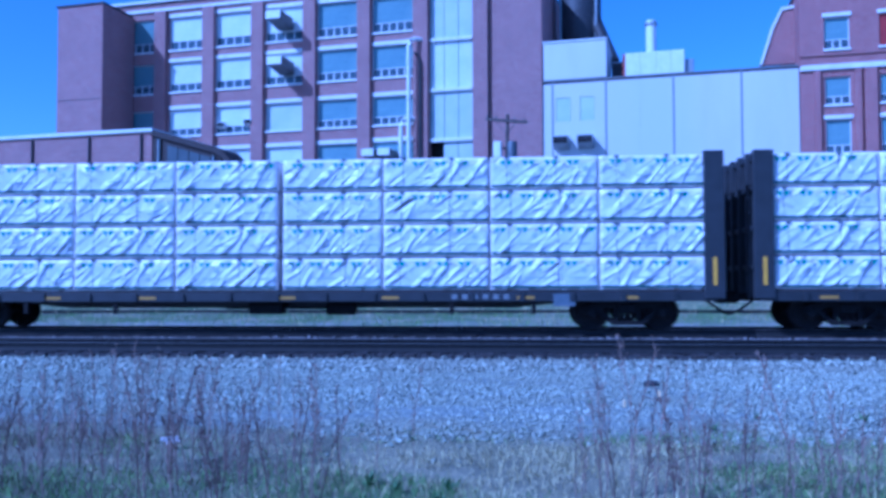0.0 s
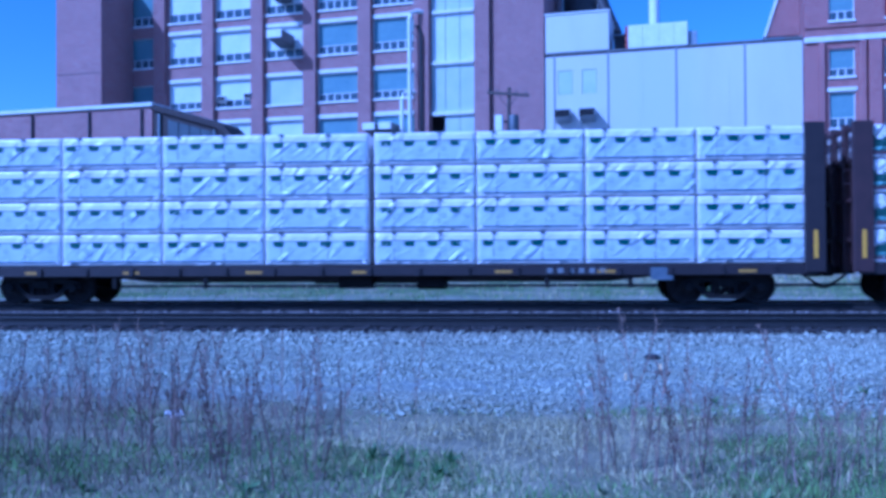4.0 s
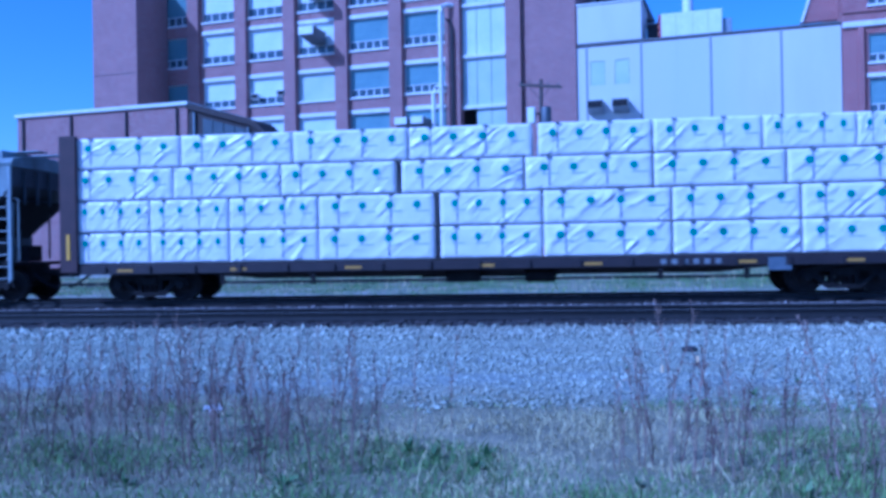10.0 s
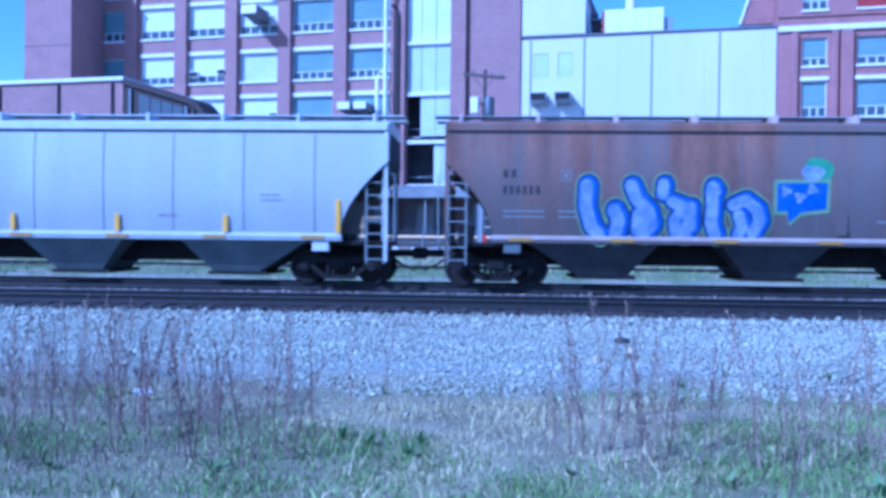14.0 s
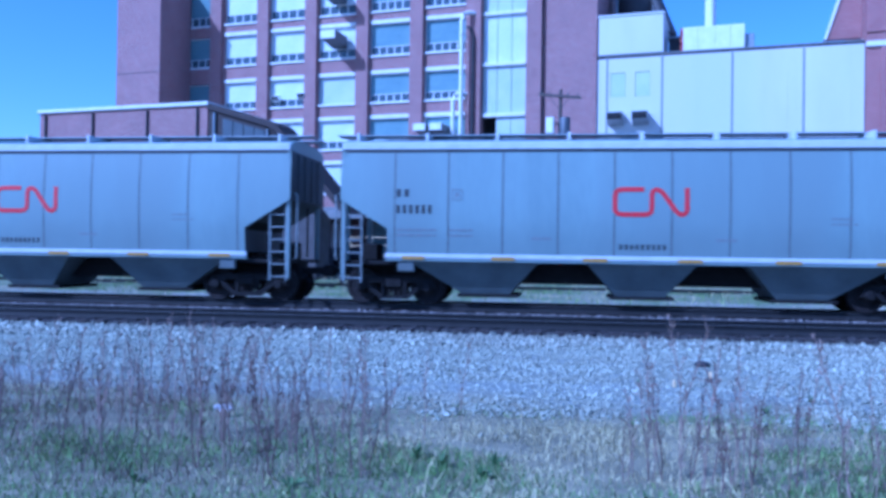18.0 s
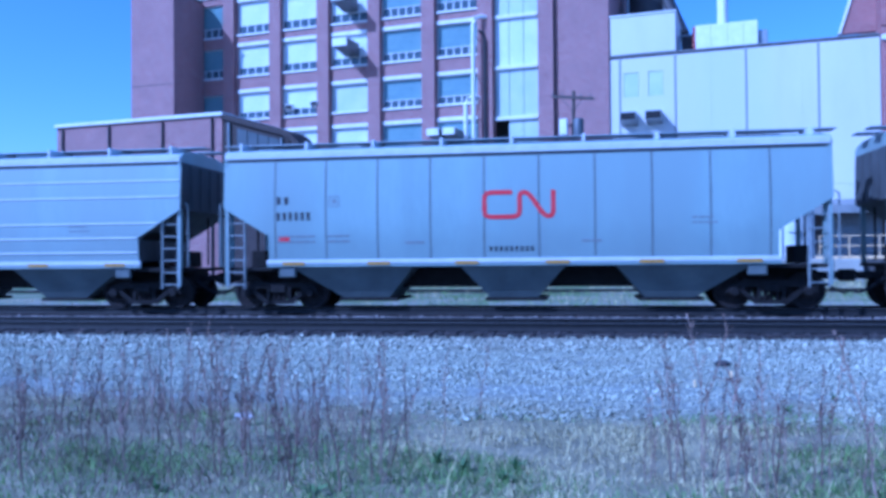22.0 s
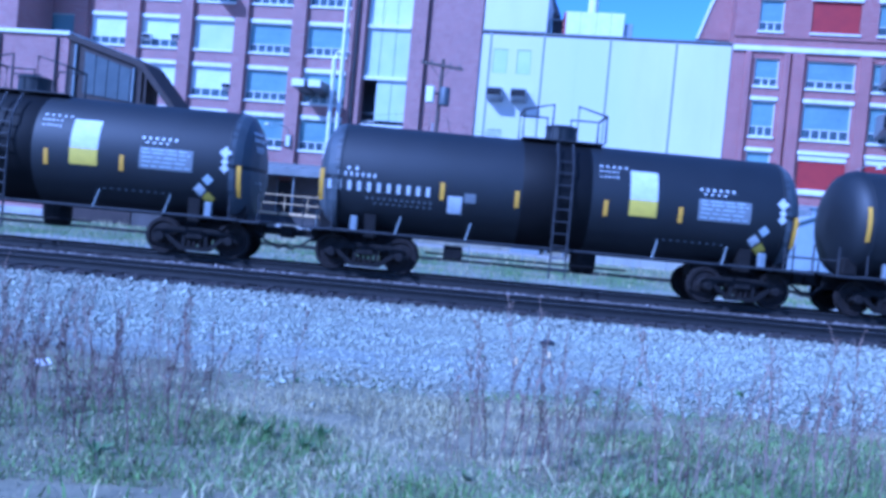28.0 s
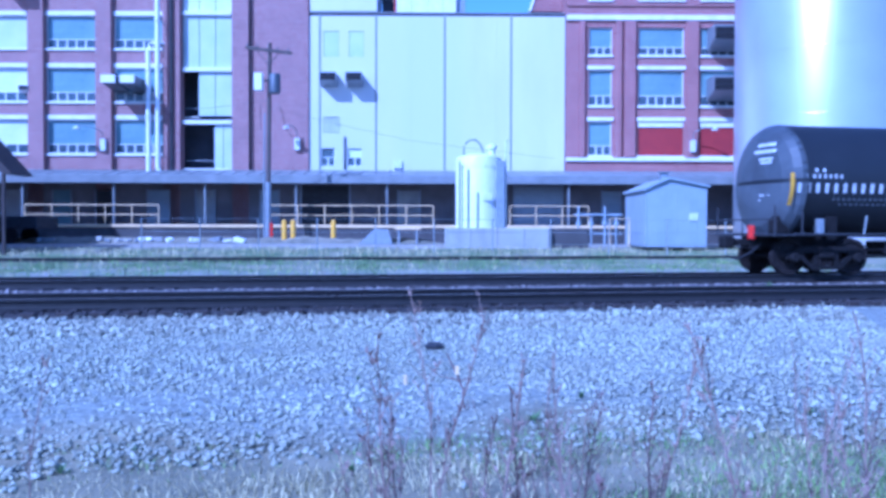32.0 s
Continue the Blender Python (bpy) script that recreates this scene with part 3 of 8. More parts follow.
def scatter(name, count, xr, yr, size, mats, label, seed, zoff=0.0, dens=None):
    """Loose angular stones as one mesh."""
    rs = np.random.RandomState(seed)
    octa = np.array([(1, 0, 0), (-1, 0, 0), (0, 1, 0), (0, -1, 0), (0, 0, 1), (0, 0, -1)], dtype=float)
    tri = np.array([(0, 2, 4), (2, 1, 4), (1, 3, 4), (3, 0, 4), (2, 0, 5), (1, 2, 5), (3, 1, 5), (0, 3, 5)])
    x = rs.uniform(*xr, count)
    y = rs.uniform(*yr, count)
    if dens is not None:
        keep = np.array([dens(a, b) for a, b in zip(x, y)]) > rs.rand(count)
        x, y = x[keep], y[keep]
    n = len(x)
    s = size[0] + (size[1] - size[0]) * rs.rand(n) ** 2.0
    z = np.array([ground_z(v) for v in y]) + zoff
    v = (octa[None] + 0.34 * rs.randn(n, 6, 3)) * (s[:, None, None] * (0.7 + 0.6 * rs.rand(n, 1, 3)))
    ang = rs.rand(n) * 6.28
    c, q = np.cos(ang)[:, None], np.sin(ang)[:, None]
    vx = v[..., 0] * c - v[..., 1] * q
    vy = v[..., 0] * q + v[..., 1] * c
    v = np.stack([vx + x[:, None], vy + y[:, None], v[..., 2] * 0.85 + (z + s * 0.3)[:, None]], -1).reshape(-1, 3)
    f = (tri[None] + 6 * np.arange(n)[:, None, None]).reshape(-1, 3)
    return tagged(new(name, fast_mesh(name, v, f, mats)), label, "gravel", kind="stuff")


def gravel_mat(name, dark, mid, light, streak):
    """Stones that differ one by one, with dusty and dirty drifts that run along the track."""
    m = mat(name, mid, dark, 9, 0.9, 0.2, fine=60, world_space=True)
    n, l = m.node_tree.nodes, m.node_tree.links
    b = n["Principled BSDF"]
    geo, ramp = n.new("ShaderNodeNewGeometry"), n.new("ShaderNodeValToRGB")
    e = ramp.color_ramp.elements
    e[0].color, e[1].color = (*dark, 1), (*light, 1)
    k = e.new(0.55)
    k.color = (*mid, 1)
    l.new(geo.outputs["Random Per Island"], ramp.inputs[0])
    mp, drift, rng = n.new("ShaderNodeMapping"), n.new("ShaderNodeTexNoise"), n.new("ShaderNodeMapRange")
    mp.inputs["Scale"].default_value = (0.28, 1.0, 1.0)
    l.new(geo.outputs["Position"], mp.inputs[0])
    l.new(mp.outputs[0], drift.inputs["Vector"])
    drift.inputs["Scale"].default_value, drift.inputs["Detail"].default_value = 0.75, 4
    rng.inputs["From Min"].default_value, rng.inputs["From Max"].default_value, rng.inputs["To Max"].default_value = 0.40, 0.62, 0.75
    l.new(drift.outputs[0], rng.inputs[0])
    mx = n.new("ShaderNodeMix")
    mx.data_type = "RGBA"
    l.new(rng.outputs[0], mx.inputs[0])
    l.new(ramp.outputs[0], mx.inputs[6])
    mx.inputs[7].default_value = (*streak, 1)
    l.new(mx.outputs[2], b.inputs["Base Color"])
    return m


GRAVEL = gravel_mat("crushed_limestone", (0.125, 0.13, 0.10), (0.375, 0.39, 0.305), (0.60, 0.62, 0.50), (0.30, 0.305, 0.235))
GRAVEL_SHOULDER = gravel_mat("grimy_shoulder_stone", (0.07, 0.07, 0.056), (0.30, 0.31, 0.245), (0.60, 0.62, 0.50), (0.24, 0.235, 0.18))
GRAVEL_D = mat("brown_stained_ballast", (0.34, 0.31, 0.29), (0.14, 0.125, 0.12), 6, 0.9, 0.2, fine=40, island=True, world_space=True)


GRAVEL_DARK = mat("oily_dark_ballast", (0.07, 0.062, 0.06), (0.028, 0.025, 0.025), 6, 0.9, 0.2, fine=40, island=True, world_space=True)


def stone_edge(x):
    return 7.6 + 0.3 * noise.noise((x * 0.5, 2.0, 0)) + 0.4 * noise.noise((x * 1.5, 7.0, 0)) + 0.22 * noise.noise((x * 4.1, 3.0, 0)) + 0.42 * max(0, -x - 1.4)


def in_sight(x, y):
    return abs(x + 0.09 * y) < 0.66 * y + 1.0


def gravel_edge(x, y):
    if not in_sight(x, y):
        return 0.0
    thin = 0.75 + 0.5 * noise.noise((x * 0.6, y * 1.3, 21.0))
    return min(thin, max(0.0, (y - stone_edge(x) + 0.15) / 0.45)) + 0.02


def shoulder_edge(x, y):
    """Larger, dirtier stones on the shoulder by the ties."""
    if not in_sight(x, y):
        return 0.0
    return min(1.0, max(0.0, (y - 14.4 - 0.7 * noise.noise((x * 0.35, 5.0, 0))) / 1.0))


scatter("crushed_stone", 165000, (-14.5, 12.5), (6.6, 16.6), (0.010, 0.028), GRAVEL, "pale grey crushed stone lying along the track", 11, dens=gravel_edge)
scatter("shoulder_stone", 26000, (-14.5, 12.5), (13.8, 17.35), (0.022, 0.058), GRAVEL_SHOULDER, "grimy mixed grey stones on the track's shoulder", 14, dens=shoulder_edge)
scatter("ballast", 15000, (-17, 17), (19.95, 21.85), (0.02, 0.05), GRAVEL_D, "brownish ballast stones between the two tracks", 12)
scatter("ballast", 11000, (-17, 17), (17.3, 19.95), (0.02, 0.045), GRAVEL_DARK, "dark ballast stones between the ties", 13, zoff=0.0)

# ---- buildings, in the frame of the facade ----
TURN = -10.67
BM = pose(0, 0, 0, 0, 0, TURN)
FACE = 53.55
YARD = 0.9


def bthing(name, label, category, base, group="", kind=""):
    t = thing(name, label, category, BM @ Matrix.Translation(base), group, kind)
    t["base"] = base
    return t


def bpart(name, geo, mats, parent, base, label="", smooth=False):
    return part(name, geo, mats, parent, label, tuple(-v for v in base), smooth)


def wall_with_openings(x0, x1, y0, y1, z0, z1, holes):
    """A wall slab from boxes butted round rectangular openings (x0, x1, z0, z1)."""
    g = Geo()
    g.weld = True
    zs = sorted({z0, z1, *[h[2] for h in holes], *[h[3] for h in holes]})
    xs = sorted({x0, x1, *[h[0] for h in holes], *[h[1] for h in holes]})
    zs, xs = [z for z in zs if z0 <= z <= z1], [x for x in xs if x0 <= x <= x1]
    for a, b in zip(zs, zs[1:]):
        for c, d in zip(xs, xs[1:]):
            p, q = (c + d) / 2, (a + b) / 2
            if not any(h[0] < p < h[1] and h[2] < q < h[3] for h in holes):
                g.box(c, d, y0, y1, a, b)
    return g


WIN_CACHE = {}


def window(parent, base, x0, x1, z0, z1, y, glass, small=4, sash=0.30, split=True, extra=None):
    """A factory window: a frame, one large glazed field and a row of small panes below it."""
    w, h = round(x1 - x0, 2), round(z1 - z0, 2)
    key = (w, h, small, sash, split)
    if key not in WIN_CACHE:
        fr = Geo()
        f = 0.07
        for a in ((0, w, 0, f), (0, w, h - f, h), (0, f, f, h - f), (w - f, w, f, h - f)):
            fr.cbox(a[0], a[1], 0, 0.10, a[2], a[3], 0.008)
        zs = f + sash * (h - 2 * f) if split else f
        if split:
            fr.cbox(f, w - f, 0.01, 0.09, zs - 0.03, zs + 0.03, 0.006)
            for i in range(1, small):
                xm = f + (w - 2 * f) * i / small
                fr.cbox(xm - 0.045, xm + 0.045, 0.012, 0.088, f, zs - 0.03, 0.006)
        big = Geo().box(f, w - f, 0.05, 0.07, (zs + 0.03) if split else f, h - f)
        p = (w - 2 * f) / small
        tiny = Geo().box(0.045, p - 0.045, 0.055, 0.075, 0, zs - 0.03 - f) if split else None
        WIN_CACHE[key] = (fr.mesh("frame", FRAME_W), big, tiny.mesh("pane", PANE_DARK) if tiny else None, f, p, {})
    fr, big, tiny, f, p, bigs = WIN_CACHE[key]
    if glass.name not in bigs:
        bigs[glass.name] = big.mesh("glazing", glass)
    o = part("window", fr, None, parent, at=(x0 - base[0], y - base[1], z0 - base[2]))
    part("glazing", bigs[glass.name], None, o)
    if split:
        for i in range(small):
            part("pane", tiny, None, o, at=(f + p * i, 0, f))
    return o


COLS = [(-35.40, -32.58), (-31.64, -28.77), (-27.68, -24.76), (-23.74, -20.77), (-19.69, -16.78)]
ROWS_Z = [(18.70, 21.10), (15.62, 17.80), (12.38, 14.33), (9.22, 11.24), (6.12, 8.16)]


def main_factory():
    base = (-24.0, FACE, YARD)
    t = bthing("factory_building", "long red brick factory with pale window bands and brick piers", "building", base)
    holes = [(c[0], c[1], r[0], r[1]) for c in COLS for r in ROWS_Z] + [(-39.0, -36.5, r[0], r[1]) for r in ROWS_Z[:4]]
    holes += [(-15.64, -12.67, 5.25, 21.1)]
    bpart("wall", wall_with_openings(-40.7, -8.1, FACE, FACE + 0.45, YARD, 22.2, holes), BRICK, t, base)
    g = Geo().box(-40.7, -8.1, FACE + 9.0, FACE + 9.4, YARD, 22.2).box(-8.5, -8.1, FACE + 0.45, FACE + 9.0, YARD, 22.2).box(-40.7, -40.3, FACE + 0.45, FACE + 9.0, YARD, 22.2)
    bpart("rear_wall", g, BRICK, t, base)
    bpart("roof", Geo().box(-40.7, -8.1, FACE, FACE + 9.4, 22.2, 22.45), ROOF_DARK, t, base)
    bpart("cornice", Geo().cbox(-40.7, -8.1, FACE - 0.14, FACE - 0.002, 21.62, 21.84, 0.02).cbox(-40.7, -8.0, FACE - 0.2, FACE - 0.003, 22.3, 22.5, 0.02), STONE, t, base)
    edges = [-36.05] + [(a[1] + b[0]) / 2 for a, b in zip(COLS, COLS[1:])] + [-16.2, -12.1]
    for x in edges:
        w = 0.47 if x < -17 else (0.5 if x > -15 else 0.52)
        bpart("pier", Geo().cbox(x - w, x + w, FACE - 0.30, FACE - 0.002, YARD, 21.6, 0.02), BRICK, t, base)
    # added dark sheet in place of the shade inside the building
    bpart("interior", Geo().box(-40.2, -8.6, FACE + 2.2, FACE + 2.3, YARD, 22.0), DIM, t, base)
    rng = random.Random(5)
    for i, c in enumerate(COLS):
        for j, r in enumerate(ROWS_Z):
            glass = GLASS_TEAL if i >= 3 else GLASS_LIGHT
            if i == 2 and j == 2:
                glass = GLASS_PALE
            window(t, base, c[0], c[1], r[0], r[1], FACE + 0.12, glass, 5 if i >= 3 else 4, 0.26, split=not (i == 2 and j == 2))
            bpart("lintel", Geo().cbox(c[0] - 0.02, c[1] + 0.02, FACE - 0.05, FACE - 0.003, r[1] - 0.02, r[1] + 0.26, 0.01), STONE, t, base)
            bpart("sill", Geo().cbox(c[0] - 0.04, c[1] + 0.04, FACE - 0.10, FACE + 0.11, r[0] - 0.14, r[0], 0.01), STONE, t, base)
    for r in ROWS_Z[:4]:
        window(t, base, -39.0, -36.5, r[0], r[1], FACE + 0.12, GLASS_TEAL, 4, 0.26)
        bpart("sill", Geo().cbox(-39.02, -36.48, FACE - 0.08, FACE + 0.11, r[0] - 0.14, r[0], 0.01), STONE, t, base)
    # open bay with pale sheeting
    bays = [(18.0, 21.1, "sheet"), (14.55, 17.75, "glass"), (11.26, 14.38, "sheet"), (8.41, 11.03, "open"), (5.25, 7.9, "open2")]
    for a, b, kind in bays:
        x0, x1 = -15.62, -12.69
        xa = {"open": -14.70, "open2": -13.77}.get(kind, x0)
        g = Geo()
        n = 3 if xa == x0 else 2
        for i in range(n):
            p, q = xa + (x1 - xa) * i / n, xa + (x1 - xa) * (i + 1) / n
            g.cbox(p + 0.015, q - 0.015, FACE + 0.15, FACE + 0.19, a, b, 0.008)
        bpart("infill_panel", g, GLASS_PALE if kind != "glass" else GLASS_LIGHT, t, base, "pale translucent sheet infill")
        bpart("bay_lintel", Geo().cbox(-15.63, -12.68, FACE - 0.04, FACE + 0.25, b + 0.002, b + 0.24, 0.01), STONE, t, base)
        if kind == "open2":
            bpart("bay_lintel", Geo().cbox(-15.63, -12.68, FACE - 0.05, FACE + 0.25, a - 0.16, a - 0.003, 0.01), STONE, t, base)
        if kind.startswith("open"):
            bpart("floor_edge", Geo().box(-15.6, xa, FACE + 0.3, FACE + 2.1, a - 0.1, a - 0.004), CONCRETE, t, base)
            bpart("guard_bar", Geo().tube([(-15.6, FACE + 0.5, a + 0.5), (xa, FACE + 0.5, a + 0.5)], 0.025, 6), GREY_STEEL, t, base)
    bpart("downpipe", Geo().tube([(-11.6, FACE - 0.10, 5.0), (-11.6, FACE - 0.10, 21.5)], 0.07, 8), DARK_STEEL, t, base)
    bpart("downpipe", Geo().tube([(-16.15, FACE - 0.42, 5.0), (-16.15, FACE - 0.42, 16.4), (-16.35, FACE - 0.42, 16.9), (-16.6, FACE - 0.42, 17.0)], 0.08, 8), DARK_STEEL, t, base)
    # stair tower
    ty = FACE - 3.6
    bpart("stair_tower", Geo().cbox(-42.1, -38.35, ty, FACE - 0.004, YARD, 21.3, 0.03), BRICK, t, base)
    bpart("tower_coping", Geo().cbox(-42.2, -38.25, ty - 0.1, FACE - 0.3, 21.302, 21.42, 0.02), ROOF_DARK, t, base)
    for z, x0, x1 in ((11.2, -42.0, -38.5), (14.6, -42.0, -38.5)):
        bpart("tower_band", Geo().box(x0, x1, ty - 0.012, ty - 0.003, z, z + 0.05), DARK_STEEL, t, base)
    return t


main_factory()


def exhaust_hood(x, z, w, d, h, label, y=FACE):
    base = (x, y, z)
    t = bthing("exhaust_hood", label, "vent hood", base, "exhaust hoods on the facades")
    white = "white sheet" in label
    g = Geo().prism([(0, 0.0), (-d, h * 0.35), (-d, h), (0, h)], -w / 2, w / 2, "x")
    part("shell", g, HOOD_SHADE if white else (WHITE_PAINT if "air conditioner" in label else GREY_STEEL), t)
    # white plates paint the sunlit faces; the dark shell paints the shaded ones
    if white:
        part("front_plate", Geo().cbox(-w / 2 - 0.02, w / 2 + 0.02, -d - 0.05, -d - 0.004, h * 0.33, h + 0.02, 0.01), WHITE_PAINT, t, "sunlit white front plate")
        part("top_plate", Geo().cbox(-w / 2 - 0.02, w / 2 + 0.02, -d, -0.02, h + 0.003, h + 0.03, 0.008), WHITE_PAINT, t)
    else:
        part("mouth", Geo().prism([(-d - 0.01, h * 0.36), (-d - 0.03, h * 0.36), (-d - 0.03, h * 0.9), (-d - 0.01, h * 0.9)], -w / 2 + 0.03, w / 2 - 0.03, "x"), BLACK, t)
        part("louver", Geo().cbox(-w / 2 + 0.05, w / 2 - 0.05, -d - 0.05, -d - 0.032, h * 0.58, h * 0.62, 0.004), DARK_STEEL, t)
    return t


for x, z in ((-26.1, 19.4), (-26.0, 16.25)):
    exhaust_hood(x, z, 1.05, 2.0, 0.8, "white sheet metal exhaust hood jutting from a factory window")
for x in (-19.2, -18.1):
    exhaust_hood(x, 9.75, 0.8, 2.2, 0.65, "white sheet metal exhaust hood jutting from a factory window")
for x, z in ((-31.0, 12.5), (-28.9, 12.6), (-24.95, 9.5)):
    exhaust_hood(x, z + 0.2, 0.6, 0.35, 0.45, "small white window air conditioner in a factory window")


def pipe_run(x, top, foot, bend, label):
    base = (x, FACE - 0.9, foot)
    t = bthing("vent_pipe", label, "pipe", base, "white pipes up the facade")
    g = Geo().tube([(0, 0, 0), (0, 0, top - foot - 0.5), (0.1, 0.1, top - foot - 0.15), (0.4, 0.4, top - foot), (0.7, 0.7, top - foot)], 0.14, 10)
    if bend:
        g.tube([(0, 0, 0.0), (0.12, 0, -0.28), (0.5, 0, -0.4)], 0.14, 10)
    part("riser", g, WHITE_PAINT, t, smooth=True)
    z = 0.8
    while z < top - foot - 1:
        part("flange", Geo().lathe([(0.18, -0.03), (0.18, 0.03)], (0, 0, z), "z", 12), WHITE_PAINT, t)
        part("bracket", Geo().cbox(-0.03, 0.03, 0.12, 0.9, z + 0.2, z + 0.26, 0.005), GREY_STEEL, t)
        z += 2.6


pipe_run(-17.35, 12.6, 4.9, False, "short white vent pipe up the brick facade")
pipe_run(-16.80, 17.9, 5.2, True, "tall white vent pipe up the brick facade")


def white_warehouse():
    base = (-0.4, FACE, YARD)
    t = bthing("white_warehouse", "windowless white clad warehouse between the brick buildings", "building", base)
    y0 = FACE + 0.12
    wins = [(-7.22, -6.30, 11.97, 13.49), (-5.70, -4.80, 11.97, 13.49), (-7.19, -6.27, 7.43, 8.37), (-7.36, -6.54, 5.40, 6.51), (-5.77, -4.92, 5.41, 6.51)]
    bpart("wall", wall_with_openings(-8.08, 7.25, y0, y0 + 0.3, YARD, 14.4, wins), WHITE_WALL, t, base)
    bpart("rear_wall", Geo().box(-8.08, 7.25, y0 + 9, y0 + 9.3, YARD, 14.4), WHITE_WALL, t, base)
    bpart("roof", Geo().box(-8.08, 7.25, y0, y0 + 9.3, 14.402, 14.55), ROOF_DARK, t, base)
    bpart("coping", Geo().cbox(-8.08, 7.25, y0 - 0.05, y0 + 0.35, 14.56, 14.62, 0.01), SEAM, t, base)
    for x in (-7.45, -4.08, 0.03, 4.01):
        bpart("seam", Geo().cbox(x - 0.06, x + 0.06, y0 - 0.03, y0 - 0.003, 5.2, 14.5, 0.008), SEAM, t, base)
    for x in (-2.0, 3.1, 6.5):
        bpart("panel_joint", Geo().cbox(x - 0.03, x + 0.03, y0 - 0.012, y0 - 0.003, 5.2, 14.4, 0.003), WHITE_WALL, t, base)
    for k, (a, b, c, d) in enumerate(wins):
        if k < 2:
            bpart("blind_panel", Geo().cbox(a + 0.01, b - 0.01, y0 + 0.03, y0 + 0.08, c + 0.01, d - 0.01, 0.01), GLASS_PALE, t, base)
        elif k == 2:
            g = Geo()
            for i in range(6):
                g.box(a + 0.05 + i * 0.145, a + 0.13 + i * 0.145, y0 + 0.05, y0 + 0.08, c + 0.04, d - 0.04)
            bpart("louver", g, WHITE_PAINT, t, base)
            bpart("louver_back", Geo().box(a, b, y0 + 0.12, y0 + 0.15, c, d), SEAM, t, base)
        else:
            o = window(t, base, a, b, c, d, y0 + 0.08, PANE_DARK if k == 3 else GLASS_LIGHT, 2, 0.5)
    bpart("upper_box", Geo().cbox(-8.0, -4.0, y0 - 0.1, y0 + 4.2, 14.63, 17.05, 0.03), WHITE_WALL, t, base)
    bpart("upper_box_trim", Geo().cbox(-8.05, -3.95, y0 - 0.16, y0 + 4.25, 17.052, 17.15, 0.01), WHITE_PAINT, t, base)
    bpart("conduit", Geo().tube([(-5.95, y0 - 0.08, 5.2), (-5.95, y0 - 0.08, 7.2)], 0.05, 6), DARK_STEEL, t, base)
    bpart("meter_box", Geo().cbox(-3.0, -2.5, y0 - 0.12, y0 - 0.004, 5.3, 5.75, 0.01), FRAME_W, t, base)


white_warehouse()
for x in (-6.85, -5.33):
    exhaust_hood(x, 10.15, 0.95, 1.0, 0.75, "grey metal exhaust hood with a black mouth", FACE + 0.1)


def rooftop_unit():
    base = (-1.0, FACE + 1.6, 14.55)
    t = bthing("rooftop_air_unit", "white rooftop air handling unit with a rusty red end panel", "air handler", base)
    part("casing", Geo().cbox(-1.9, 1.75, -0.6, 1.4, 0.28, 1.75, 0.03), WHITE_PAINT, t)
    part("end_panel", Geo().cbox(-2.05, -1.91, -0.55, 1.3, 0.3, 1.72, 0.01), RED_PANEL, t, "rusty red end panel")
    for z in (0.55, 0.95, 1.35):
        part("louver", Geo().cbox(-2.1, -2.052, -0.5, 1.2, z, z + 0.12, 0.01), CREAM, t)
    for x in (-1.4, 1.3):
        part("skid", Geo().cbox(x - 0.12, x + 0.12, -0.6, 1.4, 0.0, 0.278, 0.01), DARK_STEEL, t)
    part("fan_box", Geo().cbox(1.752, 2.3, -0.3, 1.0, 0.3, 1.2, 0.03), GREY_STEEL, t)
    for x in (-1.0, 0.0, 0.9):
        part("door_seam", Geo().box(x, x + 0.02, -0.606, -0.601, 0.35, 1.7), SEAM, t)
    base = (-3.3, FACE + 1.7, 14.55)
    u = bthing("roof_duct", "dark roof duct beside the white box", "duct", base)
    part("duct", Geo().cbox(-0.5, 0.35, 0, 1.2, 0.0, 1.3, 0.03), DARK_STEEL, u)
    part("cap", Geo().cbox(-0.6, 0.45, -0.1, 1.3, 1.302, 1.4, 0.02), GREY_STEEL, u)
    base = (-1.35, FACE + 4.0, 14.55)
    s = bthing("roof_stack", "tall white metal exhaust stack on the roof", "stack", base)
    part("flue", Geo().lathe([(0.34, 0), (0.34, 4.6), (0.30, 4.62)], (0, 0, 0), "z", 18), WHITE_PAINT, s, smooth=True)
    part("collar", Geo().lathe([(0.42, 4.3), (0.42, 4.45)], (0, 0, 0), "z", 18), GREY_STEEL, s)
    base = (-6.3, FACE + 6.2, 14.55)
    d = bthing("roof_dust_collector", "dark steel dust collector and sloping duct on the roof", "duct", base)
    part("hopper", Geo().lathe([(0.5, 1.5), (1.5, 3.4), (1.5, 7.6), (1.0, 8.3)], (0, 0, 0), "z", 16), DARK_STEEL, d, smooth=True)
    part("chute", Geo().tube([(0.9, -0.5, 6.0), (1.9, -1.2, 3.4), (2.4, -1.4, 2.2)], 0.45, 10), DARK_STEEL, d, smooth=True)
    part("frame", Geo().cbox(-1.3, -1.15, -1.2, 1.2, 0, 7.0, 0.02).cbox(1.15, 1.3, -1.2, 1.2, 0, 7.0, 0.02), GREY_STEEL, d)


rooftop_unit()


